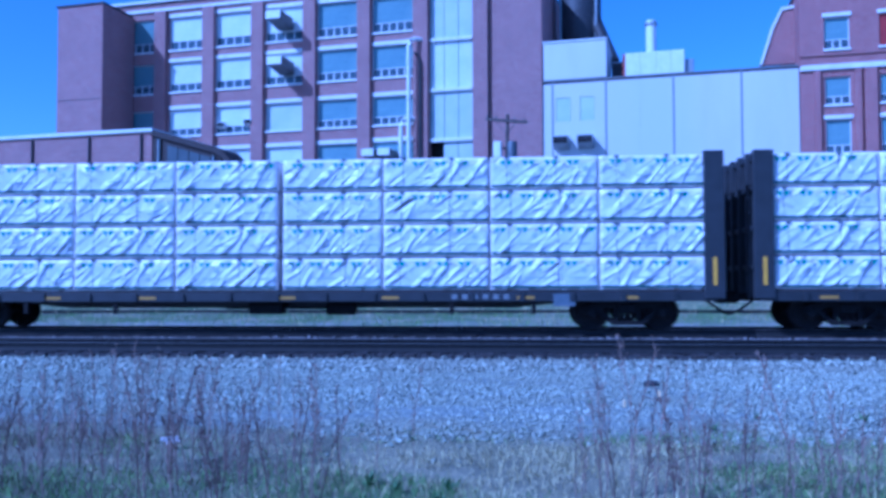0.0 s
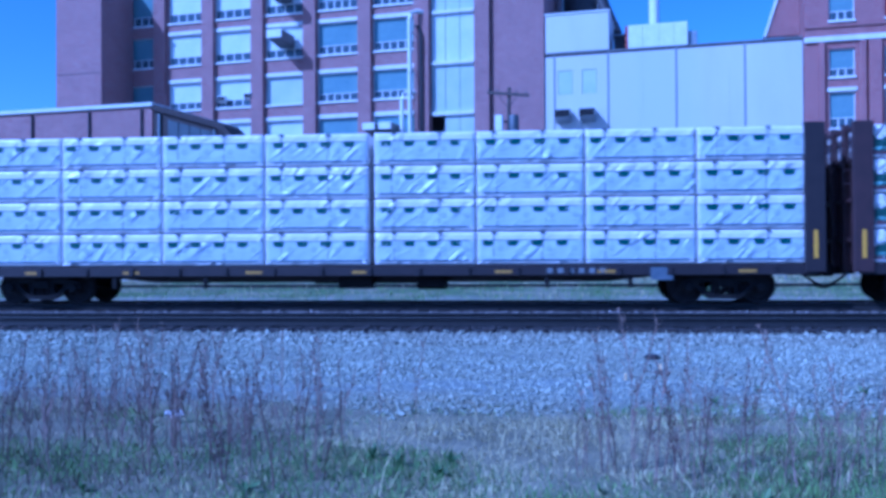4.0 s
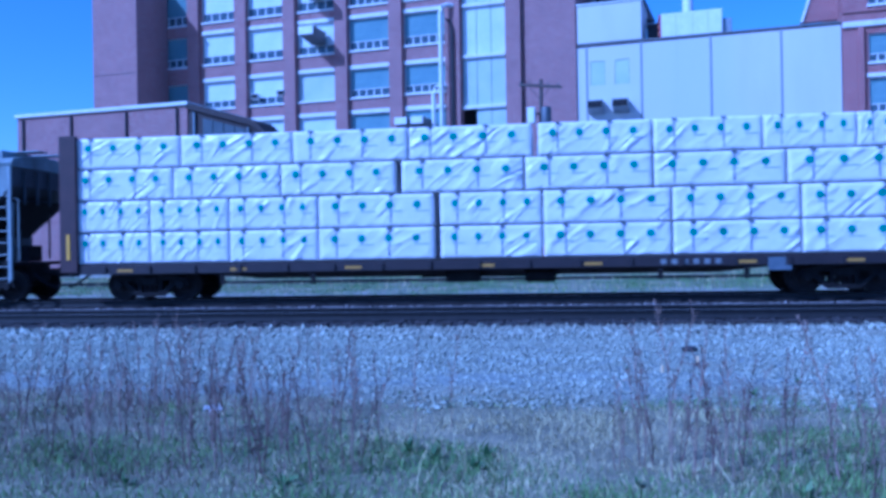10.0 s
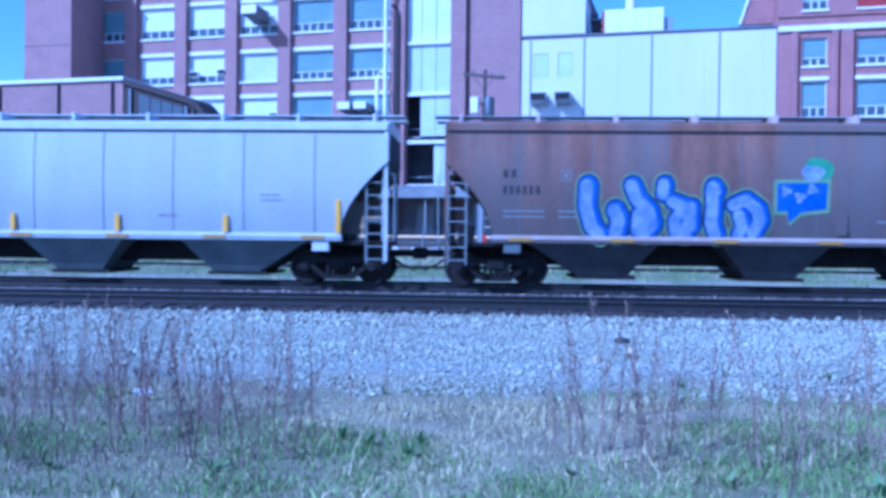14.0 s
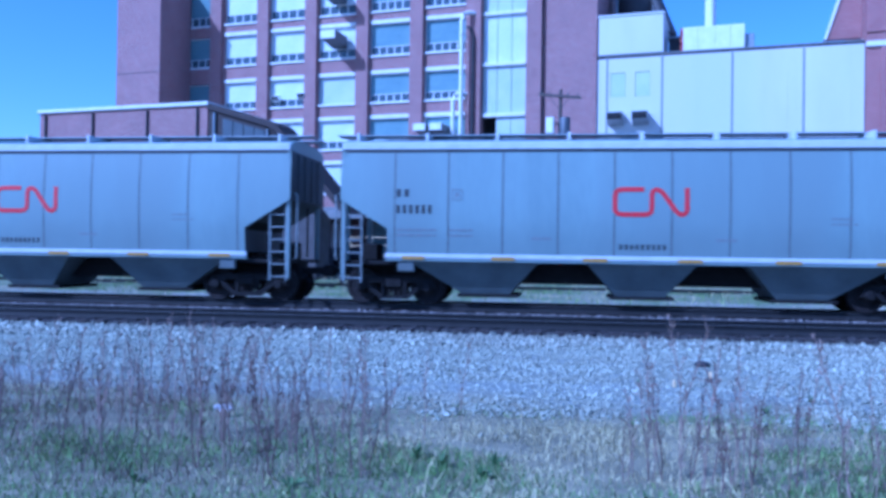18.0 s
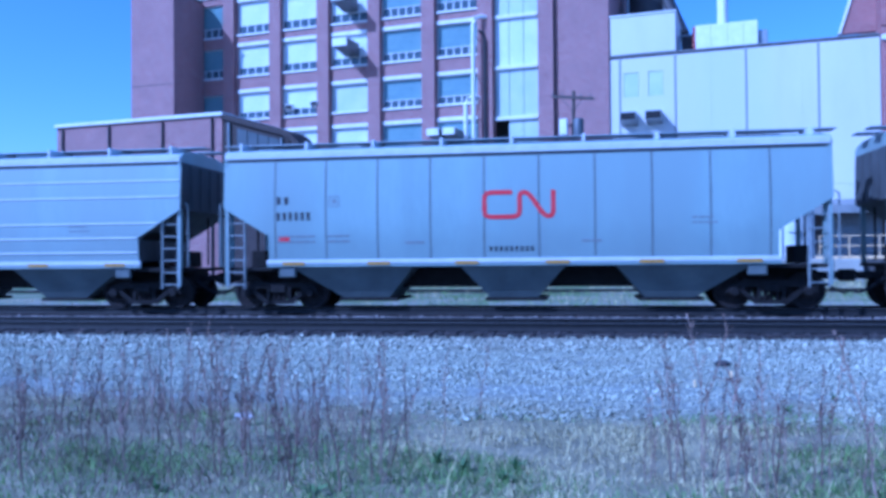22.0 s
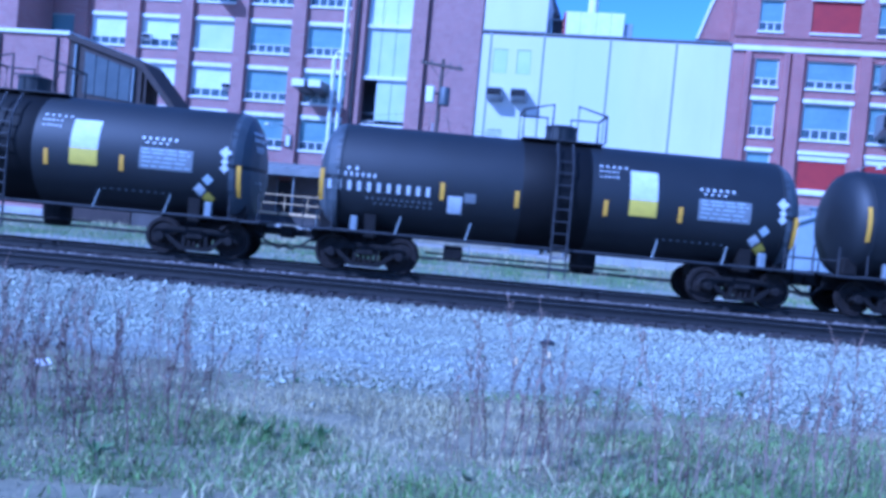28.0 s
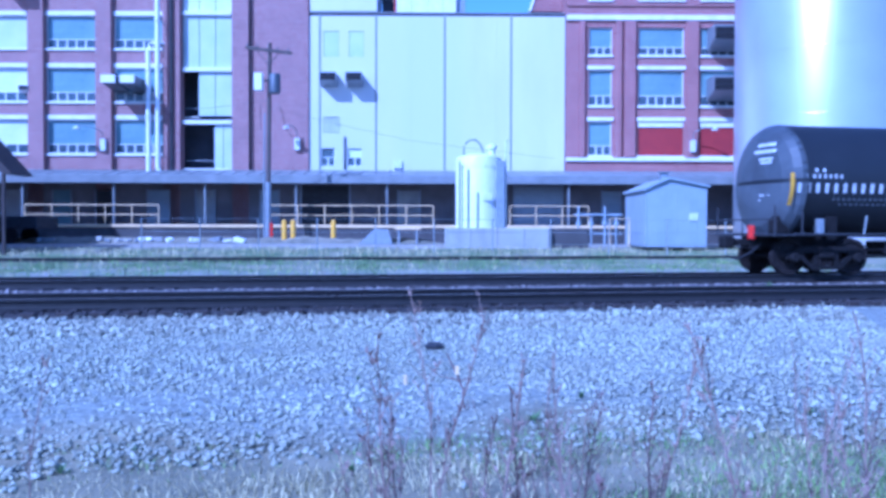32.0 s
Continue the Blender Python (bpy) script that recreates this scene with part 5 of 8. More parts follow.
def low_building():
    y0 = 34.7
    base = (-29.0, y0, 0.7)
    t = bthing("low_brick_building", "low red brick building with a pale coping and covered stair", "building", base)
    top, x1, x0 = 8.88, -23.85, -34.0
    bpart("wall", Geo().box(x0, x1, y0, y0 + 8, 0.3, top), BRICK, t, base)
    bpart("coping", Geo().cbox(x0 - 0.1, x1 + 0.08, y0 - 0.12, y0 + 8.1, top + 0.002, top + 0.18, 0.02), STONE, t, base)
    bpart("plinth", Geo().cbox(x0 - 0.05, x1 + 0.03, y0 - 0.10, y0 - 0.003, 0.2, 1.0, 0.02), CONCRETE, t, base)
    for x in (-33.6, -30.6, -27.3, -24.4):
        bpart("downpipe", Geo().tube([(x, y0 - 0.06, 0.5), (x, y0 - 0.06, top - 0.1)], 0.055, 8), DARK_STEEL, t, base)
    for x, z in ((-26.6, 7.0), (-29.2, 7.1), (-26.6, 4.9), (-29.4, 5.0)):
        bpart("stain_ledge", Geo().cbox(x, x + 1.5, y0 - 0.03, y0 - 0.003, z, z + 0.06, 0.005), DARK_STEEL, t, base)
    # covered stair beside the low building
    ly = y0 + 0.05
    trim = mat("brown_roof_trim", (0.05, 0.038, 0.036), (0.034, 0.026, 0.025), 3, 0.8)
    frost = mat("frosted_stair_glazing", (0.085, 0.10, 0.115), (0.055, 0.068, 0.08), 1.5, 0.35)
    bpart("stair_house", Geo().prism([(-23.848, 0.4), (-20.2, 0.4), (-20.2, 7.55), (-20.5, 7.72), (-23.848, 8.72)], ly, ly + 1.5, "y"), trim, t, base, "dark brown boarded stair house")
    bpart("stair_flank", Geo().prism([(-20.195, 0.4), (-18.0, 0.4), (-18.0, 3.5), (-20.195, 6.2)], ly + 0.05, ly + 1.45, "y"), ROOF_DARK, t, base, "dark solid flank of the covered stair")
    bpart("stair_roof", Geo().prism([(-23.9, 8.73), (-20.5, 7.73), (-20.2, 7.56), (-16.65, 3.65), (-16.3, 3.65), (-20.08, 7.82), (-20.4, 8.0), (-23.9, 9.02)], ly - 0.12, ly + 1.6, "y"), trim, t, base, "thin dark roof falling over the stair")
    for x, z0, z1 in ((-18.9, 4.6, 6.05), (-16.7, 0.5, 3.65), (-20.0, 6.0, 7.4)):
        bpart("stair_post", Geo().cbox(x - 0.055, x + 0.055, ly, ly + 0.11, z0, z1, 0.01), trim, t, base)
    for x, z0, z1 in ((-23.45, 5.6, 8.5), (-20.55, 6.1, 7.6)):
        bpart("corner_pipe", Geo().tube([(x, ly - 0.08, z0), (x, ly - 0.08, z1)], 0.065, 8), GREY_STEEL, t, base)
    for i in range(4):
        xa, xb = -23.0 + i * 0.58, -22.46 + i * 0.58
        za, zb = 8.22 - (xa + 23.0) * 0.29, 8.22 - (xb + 23.0) * 0.29
        bpart("stair_window", Geo().prism([(xa, 6.35 - 0.06 * i), (xb, 6.30 - 0.06 * i), (xb, zb), (xa, za)], ly - 0.05, ly - 0.004, "y"), frost, t, base, "frosted stair window pane")
    b2 = (-34.0, y0 - 0.3, 3.6)
    for x, z in ((-24.9, 6.0), (-27.6, 3.4)):
        f = bthing("wall_light", "grey floodlight on the brick wall", "wall light", (x, y0, z), "wall lights")
        part("arm", Geo().tube([(0, 0, 0), (0, -0.4, 0.1)], 0.03, 6), GREY_STEEL, f)
        part("head", Geo().cbox(-0.2, 0.2, -0.65, -0.4, -0.05, 0.2, 0.03), WHITE_PAINT, f)
    b3 = (-21.0, 40.4, 0.8)
    c = bthing("flatbed_trailer", "dark parked flatbed trailer in the yard", "trailer", (-22.5, 45.3, 0.87))
    part("bed", Geo().cbox(-4.5, 2.6, -1.2, 1.2, 0.75, 1.35, 0.03), DARK_STEEL, c)
    part("headboard", Geo().cbox(-4.6, -4.45, -1.2, 1.2, 1.352, 1.9, 0.02), DARK_STEEL, c)
    for x in (-3.2, -2.1, 1.2):
        for y in (-1.05, 1.05):
            part("wheel", Geo().lathe([(0.2, -0.14), (0.42, -0.12), (0.42, 0.12), (0.2, 0.14)], (x, y, 0.40), "y", 18), TRUCK_M, c)


low_building()


def back_fence():
    base = (-4, 40.0, 0.7)
    t = bthing("wire_fence", "thin wire fence with steel posts along the yard", "fence", base)
    for i in range(20):
        x = -13 + i * 2.5
        bpart("post", Geo().tube([(x, 39.0, 0.4), (x, 39.0, 2.1)], 0.03, 6), GREY_STEEL, t, base)
    for z in (1.0, 1.5, 2.05):
        bpart("wire", Geo().tube([(-13, 39.0, z), (36, 39.0, z)], 0.008, 4), GREY_STEEL, t, base)
    b2 = (0, 31, 0.5)
    k = thing("old_siding_rail", "dark rusty rail of an overgrown siding in the grass", "rail", pose(0, 34.2, 0.42))
    part("rail", Geo().prism([(a, b) for a, b in rail_section()], -120, 120, "x"), RAIL_SIDE, k)
    part("tie_edge", Geo().cbox(-120, 120, -0.5, 0.5, -0.10, 0.02, 0.02), TIE_WOOD, k)


back_fence()

# ---- freight train: cars stand on the far track and roll along +x ----
def travel(t):
    """How far the train has come at t seconds."""
    u = t / 16 - 1
    slow = 0.95 * max(0.0, t - 31.0) ** 2          # braking in the last second
    ease = min(1.0, max(0.0, t - 30.0))
    return 191.456 * u - 5.381 * u * u - 0.951 * u ** 3 - slow + 0.14 * ease * ease * (3 - 2 * ease)


TIMES = [0, 2, 4, 6, 8, 10, 12, 14, 16, 18, 20, 22, 24, 26, 28, 30, 30.5, 31, 31.5, 32]
MOVERS, WHEELS = [], []          # (object, place on the train, z, y) ; (wheelset, car's place)
WR = 0.457


def wheelset_mesh():
    g = Geo()
    g.lathe([(0.075, -0.98), (0.075, 0.98)], (0, 0, 0), "y", 12)
    for s in (-1, 1):
        y = s * 0.78
        prof = [(0.10, -0.085), (0.16, -0.08), (0.20, -0.035), (0.34, -0.02), (0.37, -0.06), (WR, -0.06), (WR, 0.055), (WR + 0.026, 0.068), (WR + 0.026, 0.085), (0.36, 0.085), (0.33, 0.03), (0.20, 0.03), (0.13, 0.06)]
        g.lathe([(r, -s * h if s > 0 else h) for r, h in prof], (0, y, 0), "y", 28)
        for k in range(3):
            a = 2.094 * k
            g.cbox(0.055 * math.cos(a) - 0.02, 0.055 * math.cos(a) + 0.02, y + s * 0.2 - 0.012, y + s * 0.2 + 0.012, 0.055 * math.sin(a) - 0.02, 0.055 * math.sin(a) + 0.02, 0.004)
    return g.mesh("wheelset", WHEEL_M, True)


WHEELSET = wheelset_mesh()


def side_frame_mesh():
    """The cast side frame of a truck, with its two bays and the spring opening."""
    g = Geo()
    for s in (-1, 1):
        y0, y1 = (s * 0.93, s * 1.07)
        top = [(-1.12, 0.40), (-1.05, 0.60), (-0.62, 0.72), (0.62, 0.72), (1.05, 0.60), (1.12, 0.40), (0.78, 0.44), (0.58, 0.56), (-0.58, 0.56), (-0.78, 0.44)]
        g.prism(top, y0, y1, "y")
        g.prism([(-0.80, 0.46), (-0.38, 0.12), (0.38, 0.12), (0.80, 0.46), (0.66, 0.50), (0.32, 0.23), (-0.32, 0.23), (-0.66, 0.50)], y0, y1, "y")
        for q in (-1, 1):
            g.cbox(min(q * 0.24, q * 0.34), max(q * 0.24, q * 0.34), y0, y1, 0.22, 0.57, 0.01)
            g.lathe([(0.10, -0.09), (0.13, -0.05), (0.13, 0.06)], (q * 0.89, s * 1.05, 0.44), "y", 12)
    g.cbox(-0.22, 0.22, -1.12, 1.12, 0.42, 0.66, 0.03)
    return g.mesh("truck", TRUCK_M)


FRAME_MESH = side_frame_mesh()
SPRING = Geo()
SPRING.lathe([(0.062, 0.235 + 0.02 * k) if k % 2 else (0.046, 0.235 + 0.02 * k) for k in range(10)], (0, 0, 0), "z", 8)
SPRING = SPRING.mesh("spring", WHEEL_M)


def trucks(car, place, half):
    for s in (-1, 1):
        tr = part("truck", FRAME_MESH, None, car, at=(s * half, 0, 0))
        for y in (-1.0, 1.0):
            for x in (-0.14, 0.0, 0.14):
                part("spring", SPRING, None, tr, at=(x, y, 0))
        for q in (-1, 1):
            w = part("wheelset", WHEELSET, None, tr, at=(q * 0.89, 0, WR + 0.002))
            WHEELS.append((w, place, q))


def couplers(car, half, z=0.82, reach=0.78):
    for s in (-1, 1):
        g = Geo()
        a, b = sorted((s * (half - 0.4), s * (half + reach - 0.22)))
        g.cbox(a, b, -0.09, 0.09, z - 0.10, z + 0.10, 0.02)
        a, b = sorted((s * (half + reach - 0.25), s * (half + reach + 0.05)))
        g.cbox(a, b, -0.19, 0.16, z - 0.16, z + 0.16, 0.04)
        part("coupler", g, TRUCK_M, car)
        g = Geo()
        g.tube([(s * (half - 0.1), -0.35, z - 0.05), (s * (half + 0.25), -0.4, z - 0.30), (s * (half + 0.55), -0.35, z - 0.44), (s * (half + reach), -0.22, z - 0.36)], 0.035, 6)
        part("air_hose", g, BLACK, car, smooth=True)


def ladder(car, x, y, z0, z1, w=0.42, m=None, step=0.33):
    g = Geo()
    for q in (-1, 1):
        g.cbox(x + q * w / 2 - 0.02, x + q * w / 2 + 0.02, y - 0.03, y + 0.03, z0, z1, 0.006)
    z = z0 + 0.12
    while z < z1:
        g.tube([(x - w / 2, y, z), (x + w / 2, y, z)], 0.018, 6)
        z += step
    return part("ladder", g, m or CN_SILL, car)


def bars(g, x0, x1, z0, z1, y, k=0, seed=0, gap=0.03, chars=0):
    """Unreadable lettering as plain bars."""
    rng = random.Random(seed)
    if chars:
        w = (x1 - x0) / chars
        for i in range(chars):
            g.quad(*[(a, y(b), b) for a, b in ((x0 + w * i, z0), (x0 + w * (i + 0.52), z0), (x0 + w * (i + 0.52), z1), (x0 + w * i, z1))], k)
        return
    x = x0
    while x < x1 - 0.02:
        e = min(x1, x + rng.uniform(0.10, 0.34))
        g.quad(*[(a, y(b), b) for a, b in ((x, z0), (e, z0), (e, z1), (x, z1))], k)
        x = e + gap


# ---- lumber cars ----
BUNDLE_L, BUNDLE_H, BUNDLE_W = 2.75, 0.868, 2.5
BUNDLES = {}


def bundle_parts(style, seed):
    """Meshes of one wrapped lumber bundle: the creased wrap, its straps and its print."""
    key = (style, seed)
    if key in BUNDLES:
        return BUNDLES[key]
    rng = random.Random(sum(map(ord, style)) * 17 + seed)
    L, H, W = BUNDLE_L - 0.045, BUNDLE_H - 0.035, BUNDLE_W
    creases = []
    strong = {"mint": 1.8, "forest": 0.6, "block": 0.35, "tree": 0.55}[style]
    for _ in range(int(3 + 6 * strong)):
        x, z, a = rng.uniform(-L / 2, L / 2), rng.uniform(0, H), rng.uniform(0.45, 1.15) * rng.choice((1, 1, 1, 1, 1, -1))
        creases.append((x, z, math.cos(a), math.sin(a), rng.uniform(0.25, 0.7), rng.uniform(0.02, 0.05), rng.uniform(0.018, 0.042) * min(strong, 1.3)))

    def bulge(x, z):
        d = 0.0
        for cx, cz, c, s, ln, wd, am in creases:
            u, v = (x - cx) * c + (z - cz) * s, -(x - cx) * s + (z - cz) * c
            d += am * math.exp(-(v / wd) ** 2 - (u / ln) ** 2 * 1.5)
        edge = min(1.0, min(x + L / 2, L / 2 - x) / 0.12, min(z, H - z) / 0.07)
        return d * max(edge, 0.0) - 0.035 * (1 - max(edge, 0.0)) ** 2 + 0.008 * noise.noise((x * 3 + seed, z * 4, 1.0))

    nx, nz = 58, 20
    g = Geo()
    vs, fs = [], []
    for j in range(nz + 1):
        for i in range(nx + 1):
            x, z = -L / 2 + L * i / nx, H * j / nz
            vs.append((x, -W / 2 - bulge(x, z), z))
    k = nx + 1
    fs = [(j * k + i, j * k + i + 1, (j + 1) * k + i + 1, (j + 1) * k + i) for j in range(nz) for i in range(nx)]
    o = len(vs)
    top, bot, lft, rgt = [nz * k + i for i in range(k)], list(range(k)), [j * k for j in range(nz + 1)], [j * k + nx for j in range(nz + 1)]
    vs += [(-L / 2, W / 2, 0), (L / 2, W / 2, 0), (L / 2, W / 2, H), (-L / 2, W / 2, H)]
    fs += [tuple(top) + (o + 2, o + 3), tuple(reversed(bot)) + (o, o + 1), tuple(lft) + (o + 3, o), tuple(reversed(rgt)) + (o + 1, o + 2), (o, o + 3, o + 2, o + 1)]
    g.add(vs, fs)
    wrap = g.mesh("wrapped_lumber_pack", WRAP if style in ("mint", "forest") else WRAP_TAUT)
    for p in wrap.polygons:
        p.use_smooth = p.index < nx * nz
    straps = []
    for x in (-L / 2 + 0.42 + 0.05 * (seed % 3), L / 2 - 1.05 + 0.05 * (seed % 3)):
        h = Geo()
        n = 8
        prof = [(-W / 2 - bulge(x, H * i / n) - 0.006, H * i / n) for i in range(n + 1)]
        for (y0, z0), (y1, z1) in zip(prof, prof[1:]):
            h.quad((x - 0.016, y0, z0), (x + 0.016, y0, z0), (x + 0.016, y1, z1), (x - 0.016, y1, z1))
        h.box(x - 0.018, x + 0.018, -W / 2, W / 2, H, H + 0.006)
        h.box(x - 0.05, x + 0.05, -W / 2 - 0.03, -W / 2 + 0.05, H - 0.05, H + 0.008)
        straps.append(h.mesh("strap", STRAP))
    p = Geo()

    def y(x, z):
        return -W / 2 - bulge(x, z) - 0.012

    def blot(poly, k):
        cx, cz = sum(a for a, _ in poly) / len(poly), sum(b for _, b in poly) / len(poly)
        n = len(poly)
        p.add([(a, y(a, b), b) for a, b in poly] + [(cx, y(cx, cz), cz)], [(i, (i + 1) % n, n) for i in range(n)], k)

    def sheet(z0, z1, k, n=58, rows=9):
        """A printed field that follows the creases."""
        for j in range(rows):
            a, b = z0 + (z1 - z0) * j / rows, z0 + (z1 - z0) * (j + 1) / rows
            for i in range(n):
                c, d = -L / 2 + 0.03 + (L - 0.06) * i / n, -L / 2 + 0.03 + (L - 0.06) * (i + 1) / n
                p.quad(*[(u, y(u, v) + 0.006, v) for u, v in ((c, a), (d, a), (d, b), (c, b))], k)

    def strip(x0, x1, z0, z1, k, n=8):
        for i in range(n):
            a, b = x0 + (x1 - x0) * i / n, x0 + (x1 - x0) * (i + 1) / n
            p.quad((a, y(a, z0), z0), (b, y(b, z0), z0), (b, y(b, z1), z1), (a, y(a, z1), z1), k)

    r2 = random.Random(seed + 7)
    if style == "mint":
        sheet(0.115, 0.66, 2)
        off = r2.uniform(0.0, 0.5)
        for i in range(5):
            cx = -L / 2 + 0.10 + off + i * 0.56
            if cx > L / 2 - 0.15:
                continue
            # a pair of small leaf corners at the top of the panel
            blot([(cx - 0.15, 0.74), (cx + 0.0, 0.74), (cx - 0.015, 0.66), (cx - 0.04, 0.59)], 0)
            blot([(cx + 0.04, 0.74), (cx + 0.19, 0.74), (cx + 0.09, 0.60), (cx + 0.055, 0.66)], 0)
            if i % 2:
                blot([(cx + 0.34 + 0.075 * math.cos(q), 0.52 + 0.075 * math.sin(q)) for q in np.linspace(0, 5.6, 9)], 1)
                strip(cx - 0.05, cx + 0.62, 0.30, 0.335, 1, 5)
        strip(-L / 2 + 0.02, L / 2 - 0.02, 0.06, 0.115, 3, 30)
        mats = [P_LEAF, P_GREY, WRAP_TINT, P_DKGREEN]
    elif style == "forest":
        off = r2.uniform(0.0, 1.2)
        n = 84

        def column(a, b, zs, ks, lift=0.0):
            """One narrow upright slice of the print, cut into cells that follow the wrap."""
            for z0, z1, k in zip(zs, zs[1:], ks):
                p.quad(*[(c, y(c, d) - lift, d) for c, d in ((a, z0), (b, z0), (b, z1), (a, z1))], k)

        for i in range(n):
            a, b = -L / 2 + 0.03 + (L - 0.06) * i / n, -L / 2 + 0.03 + (L - 0.06) * (i + 1) / n
            u = ((a + off) / 1.25) % 1.0
            hump = max(0.0, math.sin(math.pi * min(1.0, max(0.0, (u - 0.24) / 0.72))))
            h = 0.345 + 0.12 * hump ** 0.6 + 0.11 * r2.random() ** 2 * (0.35 + hump)
            base = r2.choice((2, 2, 2, 1, 4))
            wordy = 0.34 < u < 0.84
            column(a, b, (0.085, 0.12, 0.165), (2, base))
            column(a, b, (0.172, 0.21, 0.245, 0.275, 0.33, h), (r2.choice((1, 5)), r2.choice((3, 5)) if wordy else 5, r2.choice((3, 5, 5)) if wordy else 5, 1 if hump > 0.2 else 5, 1))
        k0 = math.floor((-L / 2 + off) / 1.25)
        for k in range(k0, k0 + 4):
            cx = (k + 0.10) * 1.25 - off
            if -L / 2 + 0.25 < cx < L / 2 - 0.25:
                for q in range(16):
                    f0 = -1 + (q + 0.5) / 8
                    top, low = 0.435 + 0.125 * math.sqrt(1 - f0 * f0), 0.40 - 0.05 * math.sqrt(1 - f0 * f0)
                    st = (top - low) / 5
                    inner = abs(f0) < 0.7
                    column(cx + 0.235 * (f0 - 1 / 16), cx + 0.235 * (f0 + 1 / 16), [low + st * w for w in range(6)], (0, 3 if inner else 0, 0, 3 if inner else 0, 0), 0.003)
        mats = [P_TEAL, P_FOREST, P_MAROON, P_PALE_TEAL, P_GREY, P_FOREST_MID]
    elif style == "block":
        sheet(0.125, 0.61, 2)
        strip(-L / 2 + 0.02, L / 2 - 0.02, 0.615, 0.632, 3, 12)
        off = r2.uniform(0.0, 0.3)
        for i in range(5):
            cx = -L / 2 + 0.18 + off + i * 0.62
            if cx > L / 2 - 0.12:
                continue
            blot([(cx - 0.155, 0.63), (cx, 0.63), (cx + 0.155, 0.63), (cx + 0.12, 0.48), (cx, 0.47), (cx - 0.12, 0.48)], 0)
            if cx + 0.31 < L / 2 - 0.1:
                blot([(cx + 0.31 + 0.085 * math.cos(q), 0.40 + 0.085 * math.sin(q)) for q in np.linspace(0, 5.4, 9)], 1)
                strip(cx + 0.2, cx + 0.42, 0.225, 0.25, 1, 2)
        strip(-L / 2 + 0.02, L / 2 - 0.02, 0.085, 0.118, 3, 12)
        mats = [P_DKGREEN, P_GREY, WRAP_BAND, P_NAVY]
    else:
        off = r2.uniform(-0.1, 0.12)
        for i in range(4):
            cx = -L / 2 + 0.40 + off + i * 0.64
            blot([(cx + a, 0.54 + b) for a, b in ((-0.022, -0.10), (0.022, -0.10), (0.022, -0.045), (0.078, -0.045), (0.086, 0.04), (0.05, 0.115), (-0.05, 0.115), (-0.086, 0.04), (-0.078, -0.045), (-0.022, -0.045))], 0)
            strip(cx - 0.06, cx + 0.30, 0.385, 0.41, 1, 4)
        mats = [P_GREEN, P_GREY]
    BUNDLES[key] = (wrap, straps, p.mesh("printed_mark", mats))
    return BUNDLES[key]


